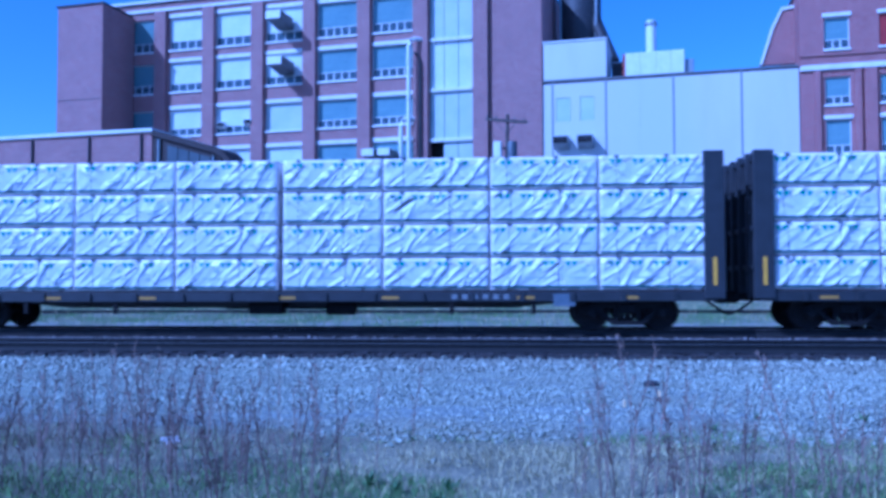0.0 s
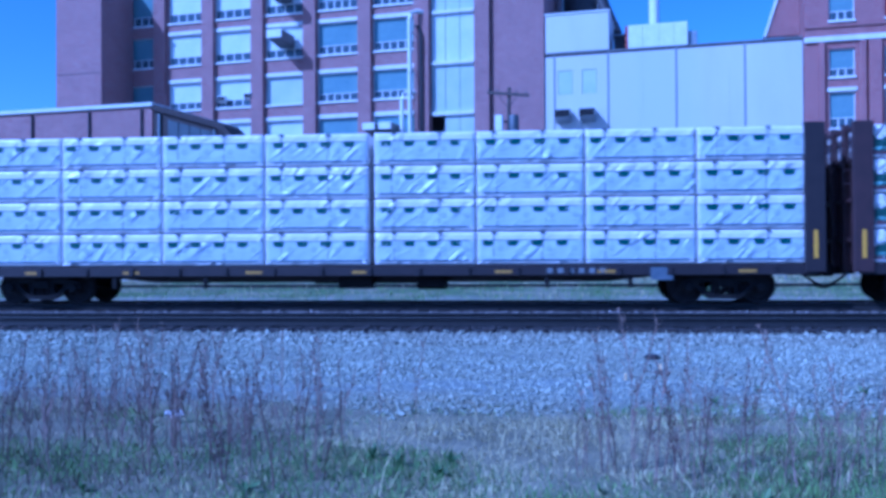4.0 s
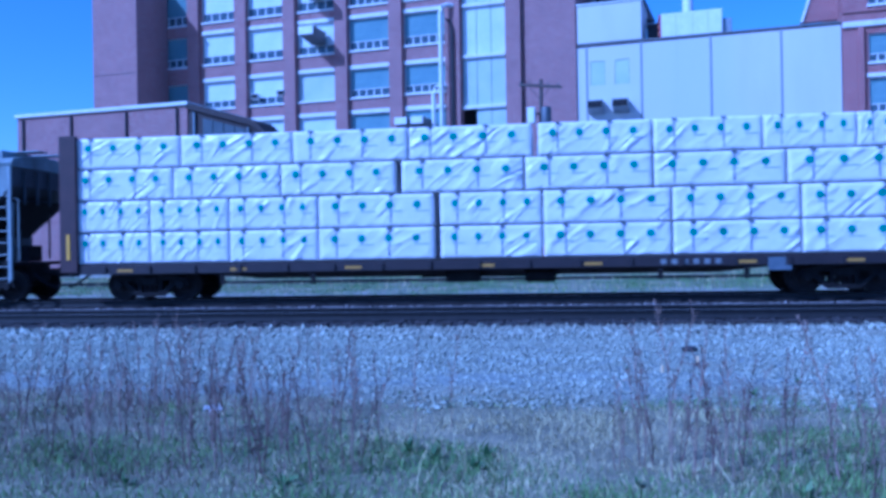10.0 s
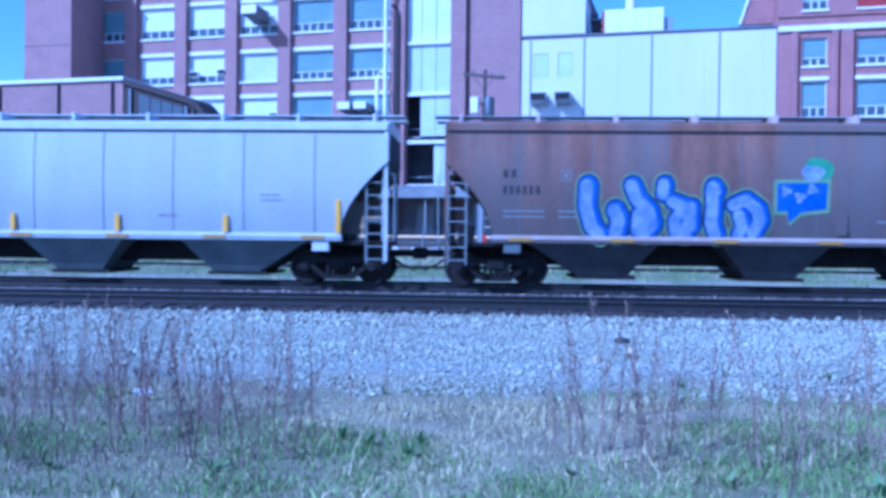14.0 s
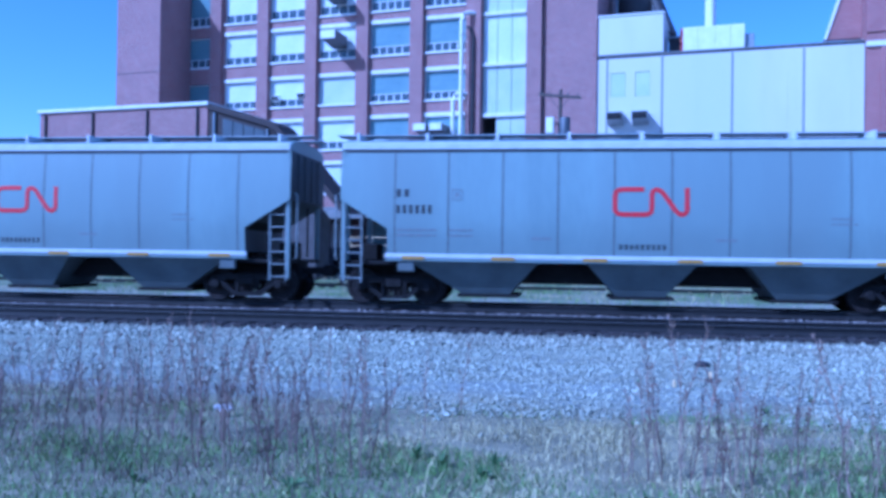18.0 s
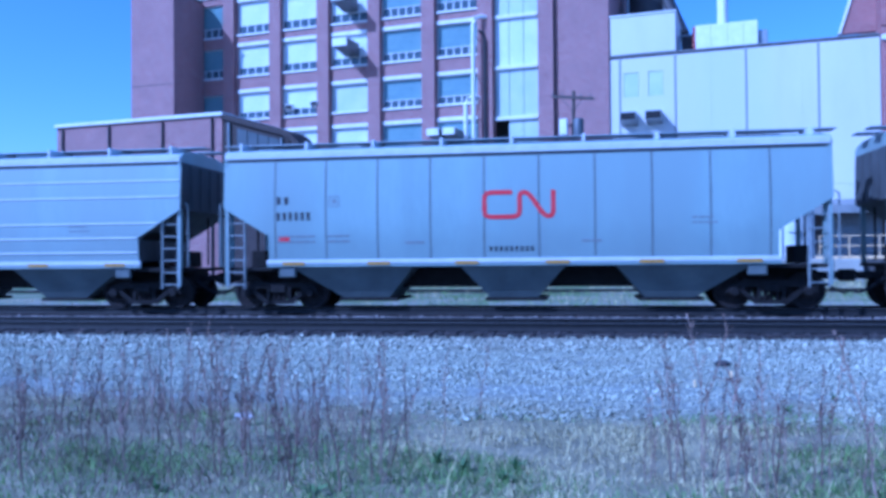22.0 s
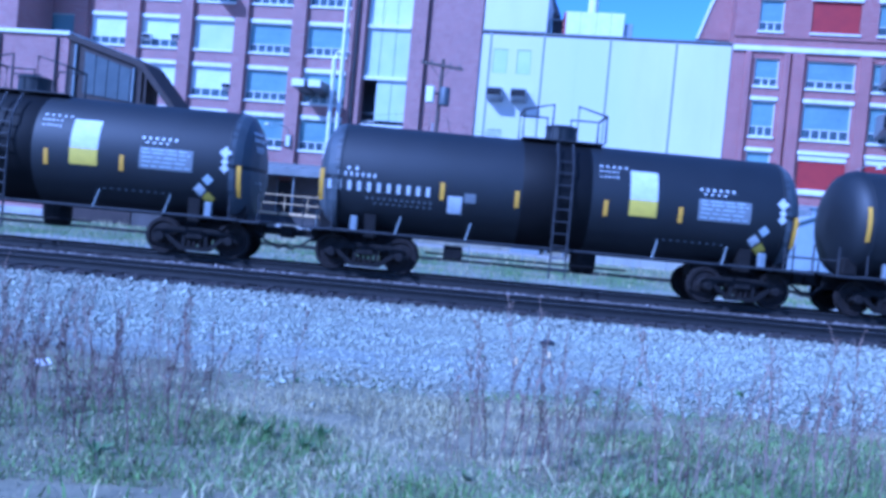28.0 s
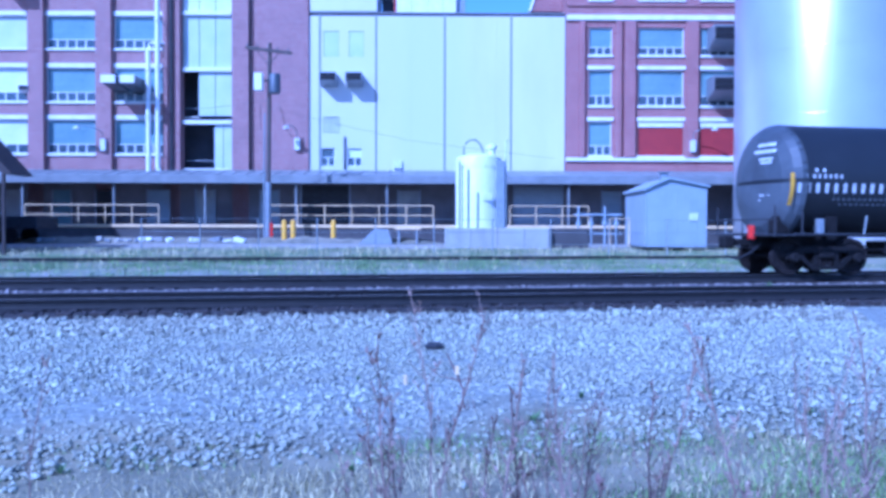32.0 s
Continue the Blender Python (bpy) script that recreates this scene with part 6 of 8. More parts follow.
def lumber_car(place, paint, bulk_paint, style, label, wrap_label, layout=None, seed=0, gaps=(0.5, 0.5, 0.5, 0.5)):
    car = thing("bulkhead_flatcar", label, "flatcar", group="lumber cars of the train")
    MOVERS.append((car, place, 0.0, 0.0))
    half = 11.3
    g = Geo()
    g.prism([(-half, 0.78), (-half, 0.99), (half, 0.99), (half, 0.78), (8.0, 0.74), (6.2, 0.55), (-6.2, 0.55), (-8.0, 0.74)], -0.35, 0.35, "y")
    g.cbox(-half, half, -1.42, -1.32, 0.74, 0.985, 0.01).cbox(-half, half, 1.32, 1.42, 0.74, 0.985, 0.01)
    for i in range(-10, 11):
        g.box(i * 1.05 - 0.05, i * 1.05 + 0.05, -1.32, 1.32, 0.78, 0.95)
    part("underframe", g, paint, car)
    part("deck", Geo().cbox(-half, half, -1.40, 1.40, 0.987, 1.03, 0.008), TIE_WOOD, car)
    for s in (-1, 1):
        x0, x1 = sorted((s * (half - 0.10), s * half))
        bh = part("bulkhead", Geo().box(x0, x1, -1.38, 1.38, 1.03, 3.54), bulk_paint, car)
        for y in (-1.42, -0.75, 0.0, 0.75, 1.42):
            a0, a1 = sorted((s * (half - 0.32) if abs(y) > 1.4 else s * (half + 0.001), s * (half + 0.18)))
            part("post", Geo().cbox(a0, a1, y - 0.07, y + 0.07, 0.8, 4.55, 0.015), bulk_paint, bh)
        for z in (1.6, 2.6, 3.6, 4.4):
            a0, a1 = sorted((s * (half + 0.002), s * (half + 0.12)))
            part("beam", Geo().cbox(a0, a1, -1.35, 1.35, z - 0.06, z + 0.06, 0.01), bulk_paint, bh)
        r = Geo().box(s * (half - 0.07) - 0.045, s * (half - 0.07) + 0.045, -1.506, -1.492, 1.15, 1.85)
        part("reflector", r, YELLOW, car, "yellow reflector strip")
        for z in (3.0, 3.35, 3.7):
            part("grab_iron", Geo().tube([(s * (half + 0.2), -1.3, z), (s * (half + 0.26), -1.1, z), (s * (half + 0.2), -0.9, z)], 0.015, 5), bulk_paint, car)
    refl = Geo().box(-0.22, 0.22, -1.428, -1.422, 0.80, 0.88).mesh("reflector", ORANGE)
    for x in (-9.4, -6.4, -3.2, 0.0, 3.2, 6.4, 9.4):
        part("reflector", refl, None, car, at=(x + 0.3 * math.sin(7 * x + seed), 0, 0))
    pocket = Geo().cbox(-0.07, 0.07, -1.47, -1.421, 0.74, 0.96, 0.01).mesh("stake_pocket", paint)
    for i in range(-8, 9):
        part("stake_pocket", pocket, None, car, at=(i * 1.28, 0, 0))
    g = Geo()
    bars(g, 7.2, 7.75, 0.60, 0.96, lambda z: -1.43, 0, 3, chars=1)
    part("notice_panel", Geo().box(7.2, 7.75, -1.452, -1.426, 0.62, 0.94), STRAP, car, "grey stencilled data panel")
    g = Geo()
    bars(g, 4.6, 6.2, 0.80, 0.93, lambda z: -1.428, 0, seed, chars=6)
    part("lettering", g, INK_GREY, car)
    part("brake_cylinder", Geo().lathe([(0.16, -0.4), (0.18, -0.35), (0.18, 0.35), (0.12, 0.4)], (1.6, -0.75, 0.55), "x", 12).tube([(-1.6, -0.7, 0.55), (1.2, -0.75, 0.55)], 0.03, 6).cbox(-0.9, 0.0, -0.95, -0.45, 0.40, 0.72, 0.03), TRUCK_M, car)
    for x in (-6.9, -4.4, 4.6, 6.7):
        part("lading_strap_winch", Geo().cbox(x - 0.06, x + 0.06, -1.38, -1.30, 0.42, 0.74, 0.01), TRUCK_M, car)
    trucks(car, place, half - 2.2)
    couplers(car, half)
    rng = random.Random(seed)
    inner = 2 * (half - 0.14)
    for r in range(4):
        cuts = layout[r] if layout else [i / 8 for i in range(1, 8)]
        xs = [0.0] + list(cuts) + [1.0]
        for a, b in zip(xs, xs[1:]):
            ln = (b - a) * inner - (0.12 if abs(a - gaps[r]) < 0.01 else 0.0)
            if ln < 0.3:
                continue
            wrap, straps, prints = bundle_parts(style, rng.randrange(5))
            x = -inner / 2 + (a + b) / 2 * inner + (0.06 if abs(a - gaps[r]) < 0.01 else 0.0)
            ob = tagged(new("wrapped_lumber_pack", wrap), wrap_label, "lumber pack", "wrapped lumber bundles on the flatcars")
            ob.scale.x = ln / BUNDLE_L
            for st in straps:
                part("strap", st, None, ob)
            part("printed_mark", prints, None, ob)
            MOVERS.append((ob, place + x, 1.032 + r * BUNDLE_H, -0.12 + rng.uniform(-0.015, 0.015)))
    return car


LUMBER = "white plastic wrapped lumber bundle with "
lumber_car(213.4, DECK_BLACK, DECK_BLACK, "mint", "black bulkhead flatcar stacked with wrapped lumber", LUMBER + "pale green print and deep creases", seed=1)
lumber_car(189.72, DECK_BLACK, DECK_BLACK, "mint", "black bulkhead flatcar stacked with wrapped lumber", LUMBER + "pale green print and deep creases", seed=2)
lumber_car(166.07, DECK_BROWN, DECK_RED, "forest", "oxide red bulkhead flatcar stacked with wrapped lumber", LUMBER + "a dark green forest band", seed=3)
lumber_car(142.45, DECK_BROWN, DECK_BROWN, "block", "dark brown bulkhead flatcar stacked with wrapped lumber", LUMBER + "small dark green squares", seed=4)
lumber_car(118.85, DECK_BLUE, DECK_BLUE, "tree", "bright blue bulkhead flatcar stacked with wrapped lumber", LUMBER + "small green tree marks", seed=5)
lumber_car(94.85, DECK_BROWN, DECK_BROWN, "tree", "dark brown bulkhead flatcar stacked with wrapped lumber", LUMBER + "small green tree marks", seed=6)
lumber_car(70.7, DECK_BROWN, DECK_RED, "tree", "oxide red bulkhead flatcar stacked with wrapped lumber", LUMBER + "small green tree marks", seed=7,
           layout=[[0.10, 0.20, 0.31, 0.45, 0.575, 0.72, 0.86], [0.10, 0.20, 0.31, 0.45, 0.575, 0.72, 0.86], [0.13, 0.265, 0.405, 0.555, 0.70, 0.845], [0.14, 0.28, 0.42, 0.565, 0.70, 0.82, 0.92]], gaps=(0.45, 0.45, 0.405, 0.565))


# ---- covered hoppers ----
def hopper_side(z):
    """Half width of the bulging side at height z over the rail."""
    return 1.50 + 0.09 * math.sin(math.pi * min(1.0, max(0.0, (z - 1.2) / 2.9)))


def hopper(place, half, paint, sill_paint, label, style, logo=False, seed=0, eave=4.03, extras=None, lift=0.0):
    car = thing("covered_hopper", label, "hopper car", group="hopper cars of the train")
    MOVERS.append((car, place, 0.0, 0.0))
    cut_z, cut_x = 2.72, 1.25
    zs = [1.32, 1.7, 2.1, 2.4, cut_z, 3.1, 3.5, 3.8, eave]
    flat = style == "ribbed"
    side = (lambda z: 1.46) if flat else hopper_side

    def end_x(z):
        if flat:
            return half - 0.05 - min(1.28, max(0.0, 3.25 - z))
        if style in ("round", "smooth"):
            return half - 1.25 * (1 - min(1.0, max(0.0, (z - 1.3) / 1.9)) ** 1.7)
        return half if z >= cut_z else half - cut_x * min(1.0, (cut_z - z) / 0.75)

    zs = sorted(set(zs + [1.97, 2.2])) if not flat else [1.32, 1.97, 3.25, eave]
    if style in ("round", "smooth"):
        zs = sorted(set(zs + [1.5, 1.85, 2.25, 2.55, 2.85, 2.98, 3.2]))
    g = Geo()
    for s in (-1, 1):
        vs = []
        for z in zs:
            e = end_x(z)
            vs += [(-e, s * side(z), z), (e, s * side(z), z)]
        g.add(vs, [(2 * i, 2 * i + 1, 2 * i + 3, 2 * i + 2) for i in range(len(zs) - 1)])
    # end walls, their shade put into the darker second colour
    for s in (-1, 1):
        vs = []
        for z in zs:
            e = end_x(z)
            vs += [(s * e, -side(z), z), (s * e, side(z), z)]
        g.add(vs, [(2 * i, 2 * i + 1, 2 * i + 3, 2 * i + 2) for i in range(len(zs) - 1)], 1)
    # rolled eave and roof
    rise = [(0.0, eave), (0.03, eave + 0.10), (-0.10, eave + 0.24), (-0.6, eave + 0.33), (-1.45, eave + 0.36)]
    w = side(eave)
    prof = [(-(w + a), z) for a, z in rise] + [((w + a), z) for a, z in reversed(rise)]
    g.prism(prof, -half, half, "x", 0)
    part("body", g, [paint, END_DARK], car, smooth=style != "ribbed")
    if not flat:
        part("top_chord", Geo().cbox(-half + 0.02, half - 0.02, -w - 0.045, -w - 0.002, eave + 0.0, eave + 0.2, 0.02).cbox(-half + 0.02, half - 0.02, w + 0.002, w + 0.045, eave, eave + 0.2, 0.02), sill_paint if style != "smooth" else paint, car)
        # dark strip painted as the shadow below the eave band
        part("eave_gap", Geo().box(-half + 0.02, half - 0.02, -w - 0.012, -w + 0.03, eave - 0.065, eave - 0.004), DARK_STEEL, car)
        e = half - cut_x + 0.05
        for s in (-1, 1):
            part("side_sill", Geo().cbox(-e, e, min(s * 1.47, s * 1.56), max(s * 1.47, s * 1.56), 1.212, 1.325, 0.012), sill_paint, car, "pale side sill")
            part("sill_web", Geo().cbox(-e, e, min(s * 1.47, s * 1.545), max(s * 1.47, s * 1.545), 1.13, 1.21, 0.008), paint, car, "grey web under the pale sill")
        refl = Geo().box(-0.3, 0.3, -1.568, -1.562, 1.18, 1.262).mesh("reflector", ORANGE)
        for i in range(6):
            x = -e + 0.75 + i * (2 * e - 1.5) / 5
            part("reflector", refl, None, car, at=(x, 0, 0))
    else:
        part("side_sill", Geo().cbox(-half + 1.3, half - 1.3, -1.5, -1.40, 1.20, 1.45, 0.01), RIB_GREY, car)
        rib = Geo().prism([(-0.075, -1.463), (0.075, -1.463), (0.06, -1.57), (-0.06, -1.57)], 1.33, eave + 0.1, "z").mesh("rib", RIB_PALE)
        yel = Geo().box(-0.045, 0.045, -1.578, -1.572, 1.45, 2.05).mesh("reflector", YELLOW)
        n = 18
        for i in range(n):
            x = -half + 1.35 + (2 * half - 2.7) * i / (n - 1)
            part("rib", rib, None, car, at=(x, 0, 0))
            if i in (2, 4, 8, 12):
                part("reflector", yel, None, car, at=(x, 0, 0))
        for x in (-half + 1.35, half - 1.35):
            part("reflector", Geo().box(x - 0.06, x + 0.06, -1.590, -1.580, 1.4, 2.35), YELLOW, car)
        pitch = (2 * half - 2.7) / (n - 1)
        for i in (13, 14):
            x = -half + 1.35 + pitch * (i + 0.22)
            part("data_panel", Geo().cbox(x, x + 0.46, -1.478, -1.462, 1.62, 1.95, 0.005), RIB_PALE, car)
            part("data_plate", Geo().cbox(x + 0.06, x + 0.40, -1.486, -1.479, 1.68, 1.89, 0.003), BAY_DARK, car)
        g = Geo()
        for i in range(3, 7):
            x = -half + 1.35 + pitch * (i + 0.15)
            bars(g, x, x + pitch * 0.75, 2.18, 2.34, lambda z: -1.466, 0, i, chars=4)
        part("lettering", g, BAY_DARK, car)
    # seams or ridges on the side
    if style == "seams":
        seam = Geo()
        zz = [1.34 + (eave - 1.40) * i / 8 for i in range(9)]
        for a, b in zip(zz, zz[1:]):
            seam.quad((-0.02, -side(a) - 0.004, a), (0.02, -side(a) - 0.004, a), (0.02, -side(b) - 0.004, b), (-0.02, -side(b) - 0.004, b))
        seam = seam.mesh("panel_seam", CAR_SEAM)
        for i in range(10):
            x = -half + 1.45 + (2 * half - 2.9) * i / 9
            part("panel_seam", seam, None, car, at=(x, 0, 0))
    elif style == "lines":
        for z in (1.56, 1.96, 2.36, 3.08, 3.53):
            e = end_x(z) - 0.05
            part("ridge", Geo().cbox(-e, e, -side(z) - 0.02, -side(z) + 0.005, z - 0.025, z + 0.025, 0.008), CN_SILL, car)
    elif style in ("round", "smooth"):
        for i in range(8):
            x = -half + 1.9 + (2 * half - 3.8) * i / 7
            q = Geo()
            zz = [1.36 + (eave - 1.44) * k / 8 for k in range(9)]
            for a, b in zip(zz, zz[1:]):
                q.quad((x - 0.015, -side(a) - 0.004, a), (x + 0.015, -side(a) - 0.004, a), (x + 0.015, -side(b) - 0.004, b), (x - 0.015, -side(b) - 0.004, b))
            part("weld_seam", q, CAR_SEAM, car)
        if style == "round":
            for d, zt in ((1.29, 2.2), (4.23, 1.78), (7.1, 1.78), (9.9, 1.78), (12.8, 1.78), (15.5, 2.2)):
                part("reflector", Geo().box(half - d - 0.06, half - d + 0.06, -1.60, -1.57, 1.34, zt), YELLOW, car, "yellow reflector strip")
    # discharge bays and centre sill
    for k, c in ((-1, -half * 0.51), (0, 0.0), (1, half * 0.51)):
        q = Geo()
        bl, zt, zb = 0.60, 1.20, 0.28
        tl, tr = (2.1 if k < 0 else 1.42), (2.1 if k > 0 else 1.42)
        vs = [(c - tl, -1.45, zt), (c + tr, -1.45, zt), (c + tr, 1.45, zt), (c - tl, 1.45, zt), (c - bl, -0.95, zb), (c + bl, -0.95, zb), (c + bl, 0.95, zb), (c - bl, 0.95, zb)]
        q.add(vs, [(0, 1, 2, 3), (4, 7, 6, 5), (0, 4, 5, 1), (1, 5, 6, 2), (2, 6, 7, 3), (3, 7, 4, 0)])
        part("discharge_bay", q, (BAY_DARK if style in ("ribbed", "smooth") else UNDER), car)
        part("outlet_gate", Geo().cbox(c - 0.75, c + 0.85, -1.0, 1.0, 0.21, 0.298, 0.01), TRUCK_M, car)
    part("centre_sill", Geo().cbox(-half + 0.1, half - 0.1, -0.45, 0.45, 0.56, 1.12, 0.02), TRUCK_M, car)
    for s in (-1, 1):
        x0, x1 = sorted((s * (half - 1.9), s * (half - 0.05)))
        part("end_platform", Geo().cbox(x0, x1, -1.40, 1.40, 1.03, 1.13, 0.01), TRUCK_M, car)
        for yp in (-1.34, 1.34):
            part("end_post", Geo().cbox(s * (half - 0.12) - 0.06, s * (half - 0.12) + 0.06, yp - 0.06, yp + 0.06, 1.13, 2.8, 0.01), paint, car)
        # near-black sheet colour includes the shade inside the end gap
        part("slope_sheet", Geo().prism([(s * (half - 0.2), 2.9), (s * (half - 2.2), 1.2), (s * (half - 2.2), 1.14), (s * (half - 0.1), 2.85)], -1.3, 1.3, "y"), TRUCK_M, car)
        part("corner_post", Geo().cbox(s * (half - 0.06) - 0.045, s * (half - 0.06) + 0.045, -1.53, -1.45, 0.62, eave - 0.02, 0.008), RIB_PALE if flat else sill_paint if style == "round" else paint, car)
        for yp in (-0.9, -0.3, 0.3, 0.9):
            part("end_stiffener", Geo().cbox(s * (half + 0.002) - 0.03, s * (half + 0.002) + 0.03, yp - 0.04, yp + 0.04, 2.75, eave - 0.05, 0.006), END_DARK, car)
        part("grab_rail", Geo().tube([(s * (half + 0.12), -1.44, 1.15), (s * (half + 0.16), -1.44, 1.2), (s * (half + 0.16), -1.44, 2.85), (s * (half + 0.06), -1.44, 2.9)], 0.022, 6), LADDER_M, car)
        ladder(car, s * (half - 0.33), -1.50, 0.55, 3.0 if style != "round" else 3.0, 0.46, LADDER_M)
        part("bolster_bracket", Geo().cbox(s * (half - 1.75) - 0.22, s * (half - 1.75) + 0.22, -1.50, -1.36, 0.86, 1.13, 0.02), sill_paint if style == "round" else UNDER, car)
        part("brake_gear", Geo().cbox(s * (half - 0.5) - 0.2, s * (half - 0.5) + 0.25, -0.4, 0.3, 1.14, 1.6, 0.03).tube([(s * (half - 0.15), 0.5, 1.2), (s * (half - 0.15), 0.5, 2.6)], 0.03, 6), TRUCK_M, car)
    # running boards and hatches
    part("running_board", Geo().cbox(-half - 0.32, half + 0.32, -0.75, -0.25, eave + 0.47, eave + 0.51, 0.008).cbox(-half - 0.32, half + 0.32, 0.25, 0.75, eave + 0.47, eave + 0.51, 0.008), GREY_STEEL if style != "round" else paint, car)
    st = Geo().cbox(-0.04, 0.04, -1.35, 1.35, eave + 0.20, eave + 0.47, 0.008).mesh("board_bracket", sill_paint if not flat else RIB_PALE)
    for i in range(9):
        part("board_bracket", st, None, car, at=(-half + 0.4 + (2 * half - 0.8) * i / 8, 0, 0))
    part("hatch_cover", Geo().cbox(-half + 0.9, half - 0.9, -0.24, 0.24, eave + 0.362, eave + 0.46, 0.02), GREY_STEEL, car)
    # lettering
    y = lambda z: -side(z) - 0.007
    g = Geo()
    xl = -half + 1.5
    bars(g, xl, xl + 0.42, 2.80, 3.00, y, 0, 1, chars=2)
    bars(g, xl, xl + 1.0, 2.37, 2.59, y, 0, 2, chars=6)
    for k, z in enumerate((1.78, 1.92)):
        bars(g, xl, xl + 1.05, z, z + 0.05, y, 1, 10 + k)
        bars(g, xl + 1.4, xl + 2.0, z, z + 0.05, y, 1, 20 + k)
    bars(g, half - 3.3, half - 2.7, 2.15, 2.19, y, 1, 31)
    bars(g, half - 3.3, half - 2.8, 2.28, 2.32, y, 1, 32)
    bars(g, -half + 5.0, -half + 5.5, 1.72, 1.78, y, 1, 33)
    bars(g, half - 6.0, half - 5.5, 1.72, 1.78, y, 1, 34)
    if style != "ribbed":
        part("lettering", g, [INK, INK_GREY], car)
        g = Geo()
        for a, b, c, d in ((1.45, 1.72, 2.72, 2.74), (1.45, 1.72, 2.98, 3.0), (1.45, 1.47, 2.74, 2.98), (1.70, 1.72, 2.74, 2.98), (1.54, 1.63, 2.80, 2.92)):
            g.quad(*[(xl + p, y(q), q) for p, q in ((a, c), (b, c), (b, d), (a, d))])
        part("data_square", g, INK_GREY, car)
    if logo:
        # the emblem as one bent ribbon
        g = Geo()
        cx = -half + 6.95 if style != "lines" else -half + 6.8
        h0, h1, tk = (2.38, 3.01, 0.115) if style != "lines" else (2.48, 3.05, 0.11)
        bend = [(0.80, 1), (0.26, 1), (0.13, 0.97), (0.06, 0.86), (0.05, 0.70), (0.05, 0.30), (0.06, 0.14), (0.13, 0.03), (0.26, 0), (0.82, 0), (0.92, 0.03), (0.985, 0.12), (1.0, 0.28), (1.0, 0.82), (1.03, 0.94), (1.11, 1.0), (1.20, 0.96), (1.28, 0.86), (1.62, 0.14), (1.70, 0.03), (1.79, 0.0), (1.87, 0.06), (1.90, 0.20), (1.90, 1.06)]
        pts = [Vector((cx + 0.08 + 0.95 * a, h0 + (h1 - h0) * b, 0)) for a, b in bend]
        rows = []
        for i, q in enumerate(pts):
            d = (pts[min(i + 1, len(pts) - 1)] - pts[max(i - 1, 0)]).normalized()
            nrm = Vector((-d.y, d.x, 0)) * tk / 2
            for e in (q + nrm, q - nrm):
                rows.append((e.x, y(e.y) - 0.003, e.y))
        g.add(rows, [(2 * i, 2 * i + 1, 2 * i + 3, 2 * i + 2) for i in range(len(pts) - 1)])
        part("emblem", g, LOGO_RED, car, "red bent ribbon emblem")
        g = Geo()
        bars(g, cx + 0.25, cx + 1.45, 1.50, 1.63, y, 0, 7, chars=9)
        part("web_lettering", g, INK, car)
        g = Geo()
        for a, b, c, d in ((cx + 0.10, cx + 0.125, 1.50, h0 - 0.06), (cx + 1.52, cx + 1.545, 1.50, h0 - 0.06)):
            g.quad(*[(p, y(q) + 0.001, q) for p, q in ((a, c), (b, c), (b, d), (a, d))])
        part("patch_seam", g, CAR_SEAM, car)
    if extras:
        extras(car, y, half)
    trucks(car, place, half - 1.35)
    couplers(car, half)
    return car


